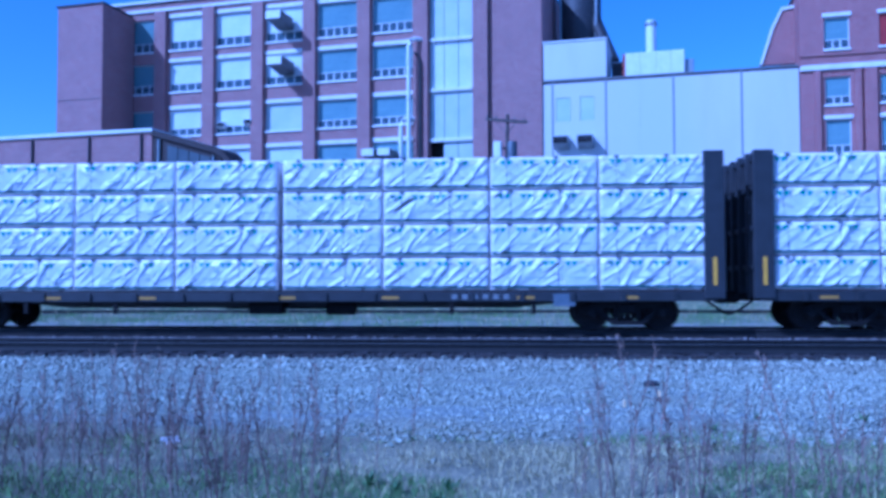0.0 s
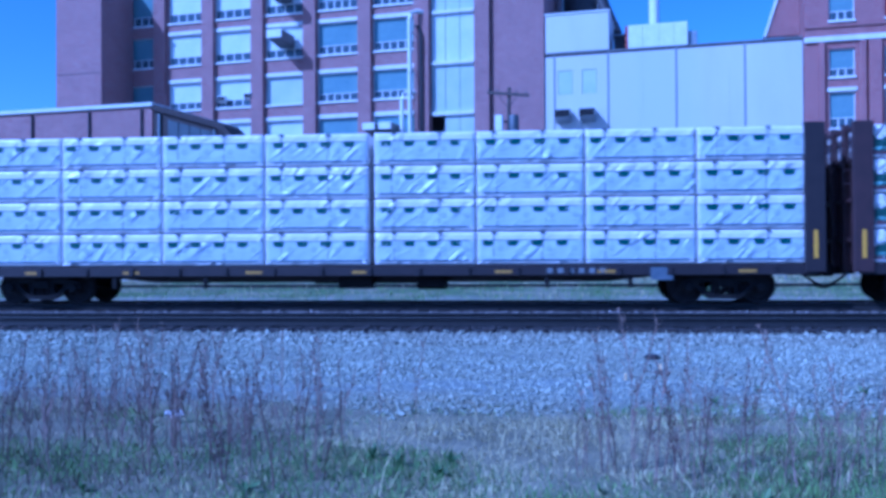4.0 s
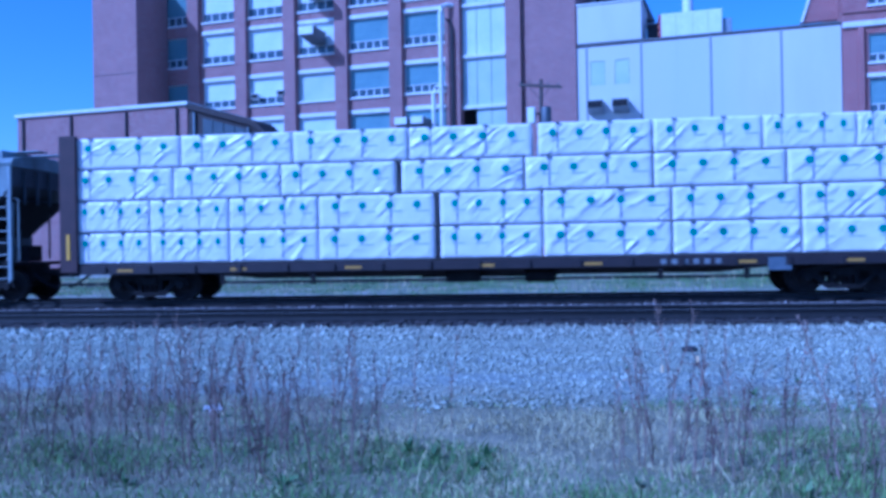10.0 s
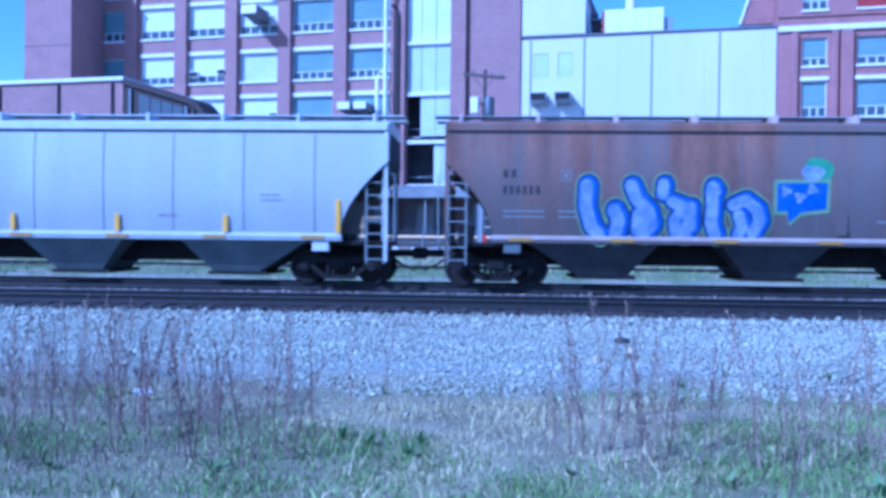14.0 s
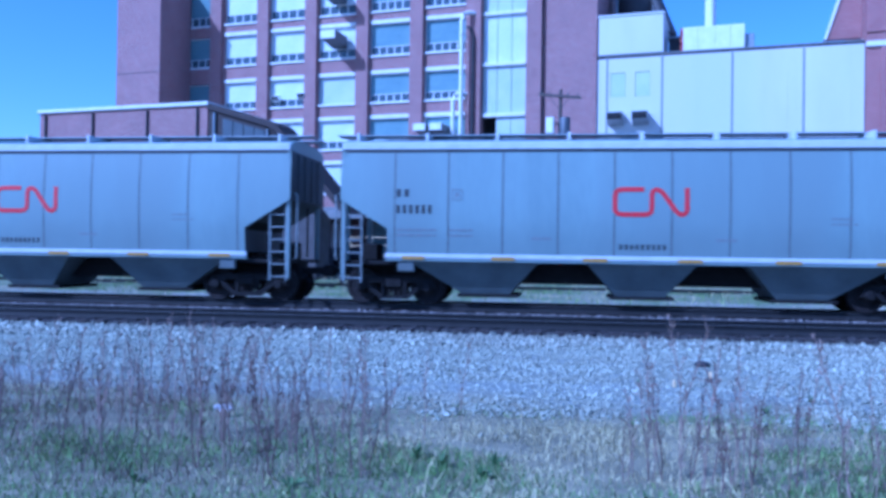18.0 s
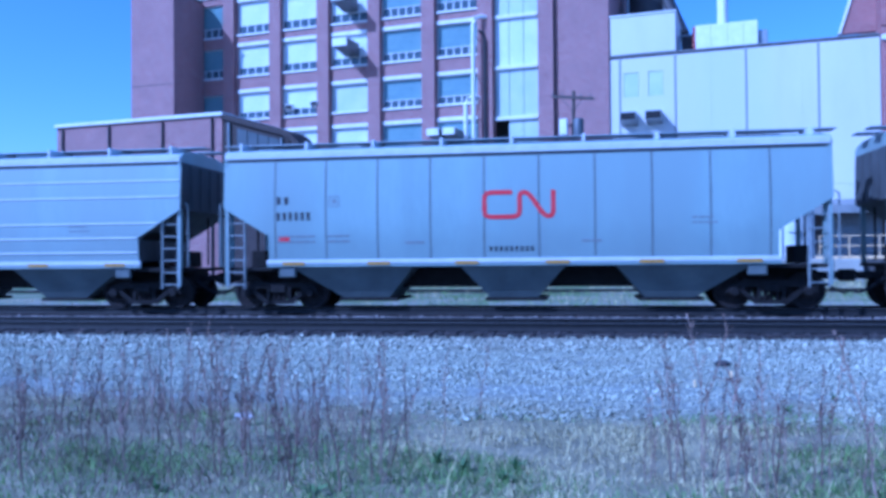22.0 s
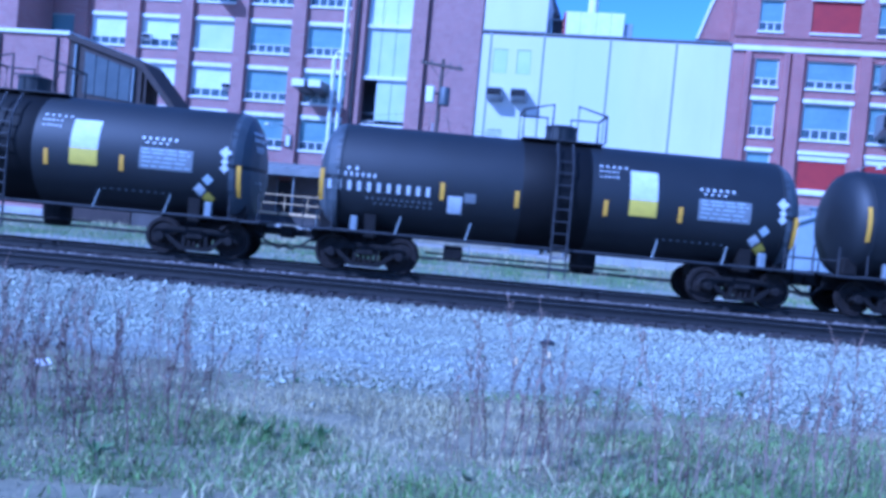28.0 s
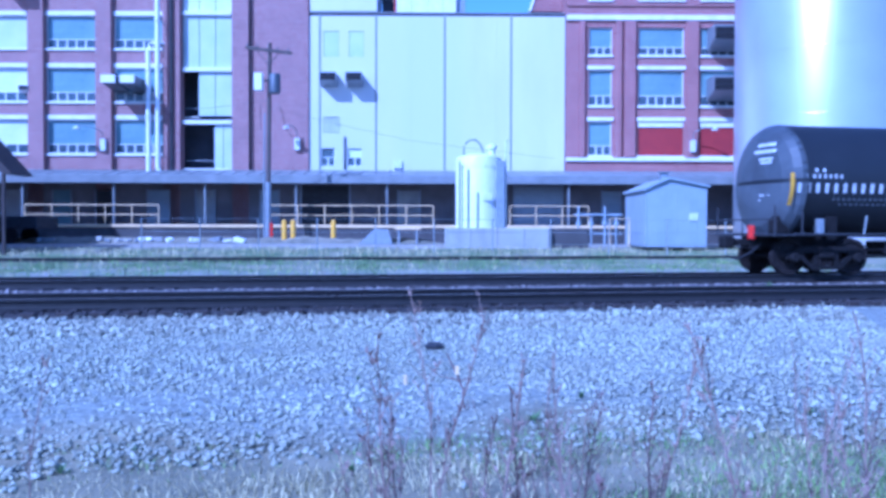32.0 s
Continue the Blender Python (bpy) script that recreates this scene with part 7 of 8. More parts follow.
def graffiti_main(car, y, half):
    x0 = -half + 3.35
    rng = random.Random(4)

    def blob(cx, cz, rx, rz, k, g, off, wob=0.12, n=22, lean=0.0):
        pts = []
        ph = rng.uniform(0, 6)
        for i in range(n):
            a = 2 * math.pi * i / n
            r = 1 + wob * math.sin(3 * a + ph)
            X, Z = cx + rx * r * math.cos(a) + lean * math.sin(a), cz + rz * r * math.sin(a)
            pts.append((X, Z))
        g.add([(a, y(b) - off, b) for a, b in pts] + [(cx, y(cz) - off, cz)], [(i, (i + 1) % n, n) for i in range(n)], k)

    def stroke(path, r, k, g, off):
        """A fat rounded brush stroke as overlapping discs and quads."""
        pts = [Vector((x0 + a, b, 0)) for a, b in path]
        for p, q in zip(pts, pts[1:]):
            d = (q - p).normalized()
            nn = Vector((-d.y, d.x, 0)) * r
            e = [p + nn, p - nn, q - nn, q + nn]
            g.add([(v.x, y(v.y) - off, v.y) for v in e], [(0, 1, 2, 3)], k)
        for p in pts:
            ring = [(p.x + r * math.cos(2 * math.pi * i / 14), p.y + r * math.sin(2 * math.pi * i / 14)) for i in range(14)]
            off += 0.00002
            g.add([(a, y(b) - off, b) for a, b in ring], [tuple(range(14))], k)

    letters = [
        ([(0.30, 2.62), (0.28, 2.1), (0.42, 1.6), (0.62, 1.38)], [(1.0, 2.0), (1.12, 1.75), (1.05, 1.42)], 0.24),
        ([(1.42, 2.62), (1.55, 2.30), (1.85, 2.0), (1.95, 1.65), (1.75, 1.42)], [(1.62, 1.9), (1.6, 1.5)], 0.23),
        ([(2.22, 2.66), (2.20, 2.42)], [(2.45, 2.22), (2.75, 2.10), (2.90, 1.75), (2.72, 1.42)], 0.21),
        ([(2.75, 2.1), (2.50, 1.75), (2.55, 1.42), (2.8, 1.40)], [(2.9, 2.1), (2.9, 1.6)], 0.20),
        ([(3.42, 2.55), (3.45, 2.1), (3.42, 1.7), (3.52, 1.40)], [(3.44, 2.6), (3.5, 2.5)], 0.22),
        ([(3.95, 2.15), (4.25, 2.28), (4.55, 2.05), (4.62, 1.75), (4.45, 1.45)], [(4.1, 1.9), (4.2, 1.6), (4.1, 1.42)], 0.21),
    ]
    for i, (one, two, r) in enumerate(letters):
        g = Geo()
        for path in (one, two):
            stroke(path, r + 0.09, 0, g, 0.003 + 0.0006 * i)
        for path in (one, two):
            stroke(path, r + 0.05, 3, g, 0.009 + 0.0006 * i)
        for path in (one, two):
            stroke(path, r - 0.005, 1, g, 0.013 + 0.0006 * i)
        for path in (one, two):
            stroke([(a - 0.045, b - 0.01) for a, b in path], r * 0.66, 2, g, 0.017 + 0.0006 * i)
        part("graffiti_letter", g, [SPRAY_EDGE, SPRAY_BLUE, SPRAY_PALE, SPRAY_NAVY], car, "pale and dark blue bubble graffiti with a green edge")
    g = Geo()
    bx = x0 + 5.0
    for d, k, off in ((0.09, 0, 0.004), (0.0, 1, 0.008)):
        poly = [(bx - d, 2.0 - d), (bx + 0.25, 2.0 - d), (bx + 0.3, 1.72 - d), (bx + 0.6, 1.98 - d), (bx + 1.2 + d, 2.06 - d), (bx + 1.22 + d, 2.72 + d), (bx - d, 2.7 + d)]
        cx, cz = bx + 0.6, 2.4
        g.add([(a, y(b) - off, b) for a, b in poly] + [(cx, y(cz) - off, cz)], [(i, (i + 1) % 7, 7) for i in range(7)], k)
    for dx, dz in ((0.2, 2.5), (0.55, 2.35), (0.85, 2.55)):
        blob(bx + dx, dz, 0.12, 0.12, 2, g, 0.012, 0.3)
    blob(bx + 1.0, 3.02, 0.36, 0.34, 3, g, 0.003, 0.05)
    blob(bx + 0.86, 2.95, 0.28, 0.20, 2, g, 0.0035, 0.1)
    part("graffiti", g, [SPRAY_EDGE, SPRAY_BLUE, SPRAY_PALE, SPRAY_GREEN], car, "blue graffiti speech bubble with a green cap")
    for x in (half - 7.0, half - 4.35):
        part("route_board", Geo().cbox(x, x + 0.28, -1.585, -1.565, 1.4, 1.95, 0.005), RUST, car)
    part("data_panel", Geo().cbox(half - 4.0, half - 3.5, -1.60, -1.586, 1.62, 1.9, 0.004), INK, car)
    g = Geo()
    bars(g, half - 3.95, half - 3.55, 1.70, 1.82, lambda z: -1.606, 0, 5, chars=3)
    part("data_lettering", g, STENCIL_W, car)


def graffiti_tag(car, y, half):
    g = Geo()
    rng = random.Random(9)
    for i in range(5):
        x = -half + 5.1 + i * 0.38
        pts = [(x + rng.uniform(-0.1, 0.25), 1.55 + 0.16 * k + rng.uniform(-0.03, 0.03)) for k in range(6)]
        for (a, b), (c, d) in zip(pts, pts[1:]):
            g.quad((a, y(b), b), (a + 0.045, y(b), b), (c + 0.045, y(d), d), (c, y(d), d))
    part("graffiti", g, INK_GREY, car, "thin dark spray tag")
    g = Geo()
    for i in range(7):
        x = -half + 1.5 + i * 0.26
        for (a, b), (c, d) in (((x, 2.15), (x + 0.12, 2.40)), ((x + 0.12, 2.40), (x + 0.2, 2.15)), ((x + 0.04, 2.25), (x + 0.22, 2.3))):
            g.quad((a, y(b), b), (a + 0.04, y(b), b), (c + 0.04, y(d), d), (c, y(d), d))
    part("graffiti", g, SPRAY_BLUE, car, "blue spray scribble")


def red_tag(car, y, half):
    g = Geo().quad(*[(a, y(b), b) for a, b in ((-half + 1.55, 1.80), (-half + 1.85, 1.80), (-half + 1.85, 1.96), (-half + 1.55, 1.96))])
    part("red_tag", g, LOGO_RED, car, "small red label")


GREY_HOPPER = "light grey covered hopper with a red emblem"
hopper(49.5, 8.33, RIB_GREY, RIB_PALE, "grimy grey ribbed covered hopper with yellow strips", "ribbed", eave=3.78)
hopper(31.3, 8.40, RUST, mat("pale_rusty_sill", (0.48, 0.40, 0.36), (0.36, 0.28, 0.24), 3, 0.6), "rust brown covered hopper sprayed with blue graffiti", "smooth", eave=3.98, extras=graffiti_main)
hopper(13.05, 8.40, BARE_WHITE, CN_SILL, "dirty white covered hopper with rounded side openings", "round", eave=3.98)
hopper(-4.83, 7.77, CN_GREY, CN_SILL, GREY_HOPPER + " and spray tags", "seams", True, extras=graffiti_tag)
hopper(-21.88, 7.77, CN_GREY, CN_SILL, GREY_HOPPER, "seams", True)
hopper(-38.80, 7.77, CN_GREY, CN_SILL, GREY_HOPPER, "seams", True)
hopper(-55.72, 7.77, CN_GREY, CN_SILL, GREY_HOPPER, "seams", True, extras=red_tag)
hopper(-72.70, 7.77, CN_FRESH, CN_SILL, "freshly painted " + GREY_HOPPER, "seams", True, extras=red_tag)
hopper(-89.50, 7.77, CN_PALE, CN_SILL, "pale grey covered hopper with horizontal ridges and a red emblem", "lines", True, extras=red_tag)
hopper(-106.60, 7.77, CN_DULL, CN_SILL, "dull " + GREY_HOPPER, "seams", True)


# ---- tank cars ----
def tank_car(place, half, label, old=False, last=False):
    car = thing("tank_car", label, "tank car", group="tank cars of the train")
    MOVERS.append((car, place, 0.0, 0.0))
    R, zc = 1.47, 2.42
    n = 48
    prof = [(0.0, -half), (0.6, -half + 0.05), (1.08, -half + 0.18), (1.34, -half + 0.34), (1.45, -half + 0.52), (R, -half + 0.65)]
    prof = prof + [(R, -1.1), (R, 1.1)] + [(r, -h) for r, h in reversed(prof)]
    part("tank_shell", Geo().lathe(prof, (0, 0, zc), "x", n), TANK_BLACK, car, smooth=True)
    if not old:
        part("tank_band", Geo().lathe([(R, -1.05), (R + 0.006, -1.04), (R + 0.006, 0.72), (R, 0.73)], (0, 0, zc), "x", n), TANK_BAND, car, "darker black band round the tank's middle", smooth=True)
    for s in (-1, 1):
        part("head_seam", Geo().lathe([(R, -0.03), (R + 0.012, -0.02), (R + 0.012, 0.02), (R, 0.03)], (s * (half - 0.66), 0, zc), "x", n), TANK_BLACK, car)
    if not old:
        for s in (-1, 1):
            # jacketed lower half of the end head
            g = Geo()
            m = 16
            for i in range(m):
                a0, a1 = math.pi + math.pi * i / m, math.pi + math.pi * (i + 1) / m
                for (r0, h0), (r1, h1) in zip(prof[0:5], prof[1:6]):
                    v = []
                    for r, h, a in ((r0, h0, a0), (r1, h1, a0), (r1, h1, a1), (r0, h0, a1)):
                        v.append((s * (0.03 - h), (r + 0.01) * math.cos(a), zc - 0.1 + (r + 0.01) * math.sin(a)))
                    g.quad(*v)
            part("head_shield", g, mat_shield, car, "grey half-height head shield", smooth=True)
            # upper head, with sunlight painted in as a lighter grey
            g = Geo()
            for i in range(m):
                a0, a1 = math.pi * i / m, math.pi * (i + 1) / m
                for (r0, h0), (r1, h1) in zip(prof[0:5], prof[1:6]):
                    g.quad(*[(-s * (h - 0.008), (r + 0.004) * math.cos(a), zc + (r + 0.004) * math.sin(a)) for r, h, a in ((r0, h0, a0), (r1, h1, a0), (r1, h1, a1), (r0, h0, a1))])
            part("head_cap", g, mat_head, car, "dark grey tank head lightened as if sunlit", smooth=True)
    dx = 0.45 if old else 0.0
    part("dome", Geo().lathe([(0.42, 1.30), (0.42, 1.84), (0.44, 1.85), (0.44, 1.90), (0.36, 1.93), (0.1, 1.95)], (dx, 0, zc), "z", 24), TANK_BLACK, car, smooth=True)
    part("platform", Geo().cbox(dx - 1.1, dx + 1.1, -0.62, 0.62, zc + R + 0.0, zc + R + 0.035, 0.008), DARK_STEEL, car)
    for x in (-1.1, 1.1):
        for q in (-1, 1):
            g = Geo()
            g.tube([(dx + x, q * 0.6, zc + R + 0.05), (dx + x, q * 0.6, zc + R + 0.75), (dx + x * 0.30, q * 0.6, zc + R + 0.95 if q < 0 else zc + R + 0.75), (dx + x * 0.30, q * 0.6, zc + R + 0.05)], 0.032, 6)
            part("guard_rail", g, DARK_STEEL, car)
        part("guard_rail", Geo().tube([(dx + x, -0.6, zc + R + 0.75), (dx + x, 0.6, zc + R + 0.75)], 0.032, 6), DARK_STEEL, car)
    g = Geo()
    for q in (-0.2, 0.2):
        g.tube([(dx + q, -1.58, 0.30), (dx + q, -1.58, zc), (dx + q, -1.48, zc + 0.75), (dx + q, -1.02, zc + 1.36)], 0.026, 6)
    for k in range(10):
        z = 0.5 + k * 0.31
        yy = -1.58 if z <= zc else -math.sqrt(max(0.01, 1.58 ** 2 - (z - zc) ** 2)) if z < zc + 1.4 else -0.9
        g.tube([(dx - 0.2, yy, z), (dx + 0.2, yy, z)], 0.02, 6)
    part("ladder", g, DARK_STEEL, car)
    part("side_rail", Geo().cbox(-half + 0.3, half - 0.3, -1.45, -1.38, 1.0, 1.06, 0.01).cbox(-half + 0.3, half - 0.3, 1.38, 1.45, 1.0, 1.06, 0.01), DARK_STEEL, car)
    for x in (-4.2, -2.4, 2.4, 4.2):
        part("rail_bracket", Geo().tube([(x, -1.46, 1.03), (x + 0.12, -1.40, 1.5)], 0.022, 6), LADDER_M, car)
    for s in (-1, 1):
        x0, x1 = sorted((s * (half + 0.1), s * (half - 2.6)))
        part("stub_sill", Geo().cbox(x0, x1, -0.35, 0.35, 0.62, 1.02, 0.02), TRUCK_M, car)
    part("bottom_outlet", Geo().lathe([(0.28, 0.42), (0.36, 0.55), (0.36, 1.1)], (0.9, 0, 0), "z", 12).cbox(-2.9, -2.4, -0.6, 0.2, 0.5, 0.85, 0.03).tube([(-3.4, -0.5, 0.62), (2.0, -0.5, 0.62)], 0.03, 6), TRUCK_M, car)
    for s in (-1, 1):
        part("bolster_saddle", Geo().prism([(s * (half - 1.5) - 0.15, 0.9), (s * (half - 1.5) + 0.15, 0.9), (s * (half - 1.5) + 0.15, 1.5), (s * (half - 1.5) - 0.15, 1.5)], -1.2, 1.2, "y"), TRUCK_M, car)
        x0, x1 = sorted((s * (half - 0.9), s * (half + 0.25)))
        part("end_platform", Geo().cbox(x0, x1, -1.42, 1.42, 0.98, 1.04, 0.01), DARK_STEEL, car)
        g = Geo()
        for yv in (-1.38, 1.38):
            g.tube([(s * (half + 0.2), yv, 1.04), (s * (half + 0.2), yv, 1.75)], 0.022, 6)
            g.tube([(s * (half - 0.55), yv, 1.04), (s * (half - 0.55), yv, 1.6)], 0.022, 6)
        g.tube([(s * (half + 0.2), -1.38, 1.4), (s * (half + 0.2), 1.38, 1.4)], 0.022, 6)
        part("end_handrail", g, DARK_STEEL, car)
        part("jacking_pad", Geo().cbox(s * (half - 1.1) - 0.09, s * (half - 1.1) + 0.09, -1.36, -1.2, 1.02, 1.42, 0.02), GREY_STEEL, car)
        part("brake_rigging", Geo().cbox(s * (half - 0.4) - 0.25, s * (half - 0.4) + 0.15, -0.9, -0.5, 1.045, 1.5, 0.03), TRUCK_M, car)

    def on(x, z, off=0.006):
        d = max(-1.0, min(1.0, (z - zc) / R))
        return (x, -(R + off) * math.sqrt(1 - d * d), z + off * d)

    def patch(x0, x1, z0, z1, m, name, label="", off=0.010):
        g = Geo()
        k = 5
        for i in range(k):
            a, b = z0 + (z1 - z0) * i / k, z0 + (z1 - z0) * (i + 1) / k
            g.quad(on(x0, a, off), on(x1, a, off), on(x1, b, off), on(x0, b, off))
        return part(name, g, m, car, label)

    def diamond(x, z, r, m):
        g = Geo().add([on(x - r, z, 0.012), on(x, z - r, 0.012), on(x + r, z, 0.012), on(x, z + r, 0.012), on(x, z, 0.012)], [(0, 1, 4), (1, 2, 4), (2, 3, 4), (3, 0, 4)])
        part("placard", g, m, car, "diamond hazard placard")

    def text(x0, x1, z0, z1, m, chars, name="lettering"):
        g = Geo()
        w = (x1 - x0) / chars
        for i in range(chars):
            a, b = x0 + w * i, x0 + w * (i + 0.38)
            g.quad(on(a, z0), on(b, z0), on(b, z1), on(a, z1))
        part(name, g, m, car)

    f = half / 6.1
    if old:
        for x, a, b in ((-6.3, 1.95, 2.85), (-4.6, 2.2, 2.65), (-2.1, 2.2, 2.68), (-1.05, 2.2, 2.68), (1.86, 2.2, 2.68), (3.18, 2.2, 2.68), (6.22, 1.95, 2.9)):
            patch(x - 0.06, x + 0.06, a, b, YELLOW, "reflector", "yellow reflector strip")
        patch(4.75, 5.9, 2.02, 2.64, INK_GREY, "data_table", "grey stencilled data table")
        for z in (2.10, 2.24, 2.38, 2.50):
            text(4.82, 5.85, z, z + 0.06, P_GREY, 7, "table_lettering")
        for z, e in ((2.40, 4.55), (2.22, 4.4), (2.06, 4.65)):
            text(3.4, e, z, z + 0.075, STENCIL_W, 9)
        text(2.0, 3.15, 2.10, 2.20, P_GREY, 5)
        text(2.2, 2.8, 2.26, 2.36, STENCIL_W, 3)
        text(1.1, 4.6, 1.72, 1.77, INK_GREY, 18)
        text(-4.2, -2.4, 2.15, 2.34, P_GREY, 8)
        patch(-0.9, -0.2, 1.62, 1.84, P_GREY, "data_panel", "pale data panel")
        diamond(5.65, 1.42, 0.20, STENCIL_W)
    else:
        for x, a, b in ((-5.9, 1.75, 2.55), (-2.95, 2.02, 2.46), (-1.12, 2.0, 2.42), (1.06, 2.0, 2.4), (2.9, 2.0, 2.4), (5.75, 1.6, 2.4)):
            patch(x * f - 0.055, x * f + 0.055, a, b, YELLOW, "reflector", "yellow reflector strip")
        text(-5.75 * f, -3.1 * f, 2.06, 2.30, STENCIL_W, 11)
        text(-5.5 * f, -4.5 * f, 2.42, 2.52, STENCIL_W, 7)
        text(-5.3 * f, -4.9 * f, 2.58, 2.66, STENCIL_W, 2)
        text(-4.8 * f, -3.1 * f, 1.88, 1.93, INK_GREY, 12)
        text(-4.6 * f, -3.1 * f, 1.76, 1.80, INK_GREY, 10)
        patch(-2.8 * f, -2.45 * f, 1.70, 2.14, STENCIL_W, "data_panel", "pale data panel")
        patch(-2.4 * f, -2.12 * f, 2.0, 2.24, INK_GREY, "data_square")
        for k, z in enumerate((2.98, 3.12, 3.25)):
            text(0.88 * f, (1.40 + (0.25 if k == 2 else 0)) * f, z, z + 0.05, STENCIL_W, 5)
        patch(1.63 * f, 2.31 * f, 2.485, 3.22, STENCIL_W, "placard_panel", "white upper panel")
        patch(1.63 * f, 2.31 * f, 2.07, 2.48, PLACARD_Y, "placard_panel", "yellow lower panel")
        text(3.35 * f, 4.3 * f, 2.86, 2.94, STENCIL_W, 6)
        text(3.45 * f, 4.1 * f, 2.76, 2.81, STENCIL_W, 4)
        patch(3.32 * f, 4.62 * f, 2.12, 2.66, INK_GREY, "data_table", "grey stencilled data table")
        for z in (2.18, 2.29, 2.40, 2.51, 2.60):
            g = Geo()
            rr = random.Random(int(z * 100))
            x = 3.38 * f
            while x < 4.5 * f:
                e = min(4.56 * f, x + rr.uniform(0.12, 0.34))
                g.quad(on(x, z, 0.016), on(e, z, 0.016), on(e, z + 0.032, 0.016), on(x, z + 0.032, 0.016))
                x = e + 0.06
            part("table_lettering", g, P_GREY, car)
        text(2.4 * f, 4.2 * f, 1.52, 1.56, INK_GREY, 10)
        for z, r in ((2.70, 0.16), (2.47, 0.10), (2.3, 0.12)):
            diamond(5.4 * f, z, r, STENCIL_W)
        diamond(5.0 * f, 1.98, 0.15, SPRAY_GREEN if last else P_GREY)
        diamond(4.8 * f, 1.72, 0.17, STENCIL_W)
        diamond(5.0 * f, 1.52, 0.17, STENCIL_W if last else PLACARD_Y)
        for s in (-1, 1):
            # rows of lettering that follow the bulging head
            g = Geo()
            rs_, hs_ = [q[0] for q in prof[:6]], [q[1] for q in prof[:6]]
            for dz, y0, y1, hh in ((0.86, 0.15, 0.78, 0.085), (0.69, 0.05, 0.86, 0.085), (0.50, 0.32, 0.80, 0.06), (0.41, 0.38, 0.78, 0.06), (-0.42, 0.35, 0.7, 0.05), (-0.55, 0.3, 0.62, 0.05)):
                for q in range(6):
                    a, b = y0 + (y1 - y0) * q / 6, y0 + (y1 - y0) * (q + 0.82) / 6
                    g.quad(*[(s * (-float(np.interp(math.hypot(u, v), rs_, hs_)) + 0.045), -u, zc + v) for u, v in ((a, dz), (b, dz), (b, dz + hh), (a, dz + hh))])
            part("head_lettering", g, STENCIL_W, car)
    if last:
        m = Geo().cbox(-half - 0.30, -half - 0.20, -0.5, -0.30, 0.90, 1.25, 0.02)
        part("marker_light", m, RED_LIGHT, car, "red end-of-train marker")
    trucks(car, place, half - 1.45)
    couplers(car, half + 0.05)


mat_shield = mat("grey_head_shield_paint", (0.10, 0.11, 0.122), (0.07, 0.077, 0.086), 2, 0.5)
# tank black lightened to grey for sun on the heads
mat_head = mat("weathered_head_paint", (0.075, 0.084, 0.095), (0.05, 0.056, 0.064), 2, 0.5)
tank_car(-122.6, 6.76, "plain black tank car with yellow reflector strips", old=True)
BLACK_TANK = "black tank car with a white and yellow panel"
tank_car(-136.8, 6.38, BLACK_TANK)
tank_car(-151.1, 6.38, BLACK_TANK)
tank_car(-165.47, 6.42, "black tank car with a panel and red end marker", last=True)

# ---- field plants and litter ----
def field_z(x, y):
    return ground_z(y) + 0.05 * noise.noise((x * 0.4, y * 0.4, 0)) + 0.02 * noise.noise((x * 1.7, y * 1.7, 3))


def green_cover(x, y):
    """Where the field is green, 0 to 1: lush in the near field, patchy further off."""
    p = noise.noise((x * 0.8, y * 1.1, 4.0)) + 0.5 * noise.noise((x * 2.3, y * 2.3, 9.0))
    bare = math.exp(-((x - 0.35) / 1.0) ** 2 - ((y - 6.3) / 0.9) ** 2)
    near = min(1.0, max(0.0, (6.5 - y) / 1.3))
    right = 0.45 * min(1.0, max(0.0, (x - 1.0) / 0.8)) * min(1.0, max(0.0, (7.6 - y) / 1.0))
    tuft = math.exp(-((x + 0.75) / 0.4) ** 2 - ((y - 5.75) / 0.4) ** 2)
    return min(1.0, max(0.0, 0.22 + 0.62 * near + right + 0.6 * p - 0.85 * bare + tuft)) * (1.0 if y < 7.6 else max(0.0, 1 - (y - 7.6) / 0.8))


def straw_cover(x, y):
    e = stone_edge(x) + 0.1
    p = noise.noise((x * 1.2, y * 1.4, 14.0)) + 0.4 * noise.noise((x * 4, y * 4, 19.0))
    left = 1.0 - 0.5 * min(1.0, max(0.0, (-1.2 - x) / 1.5))      # thinner under the dense weeds
    patch = 0.6 * math.exp(-((x - 0.2) / 0.9) ** 2 - ((y - 6.5) / 0.8) ** 2)
    return min(1.0, max(0.0, 0.58 + 0.6 * p + patch)) * min(1.0, max(0.04, (e + 0.2 - y) / 0.5)) * left


def tangle_cover(x, y):
    """Brown dead growth under the weeds: thick on one side, thin on the other."""
    p = noise.noise((x * 0.9, y * 1.2, 33.0)) + 0.5 * noise.noise((x * 3, y * 3, 37.0))
    side = min(1.0, max(0.0, (-1.0 - x) / 1.2)) + 0.35 * min(1.0, max(0.0, (x - 0.9) / 0.7))
    return min(1.0, max(0.0, side * (0.55 + 0.8 * p))) * min(1.0, max(0.0, (stone_edge(x) + 0.5 - y) / 0.9))


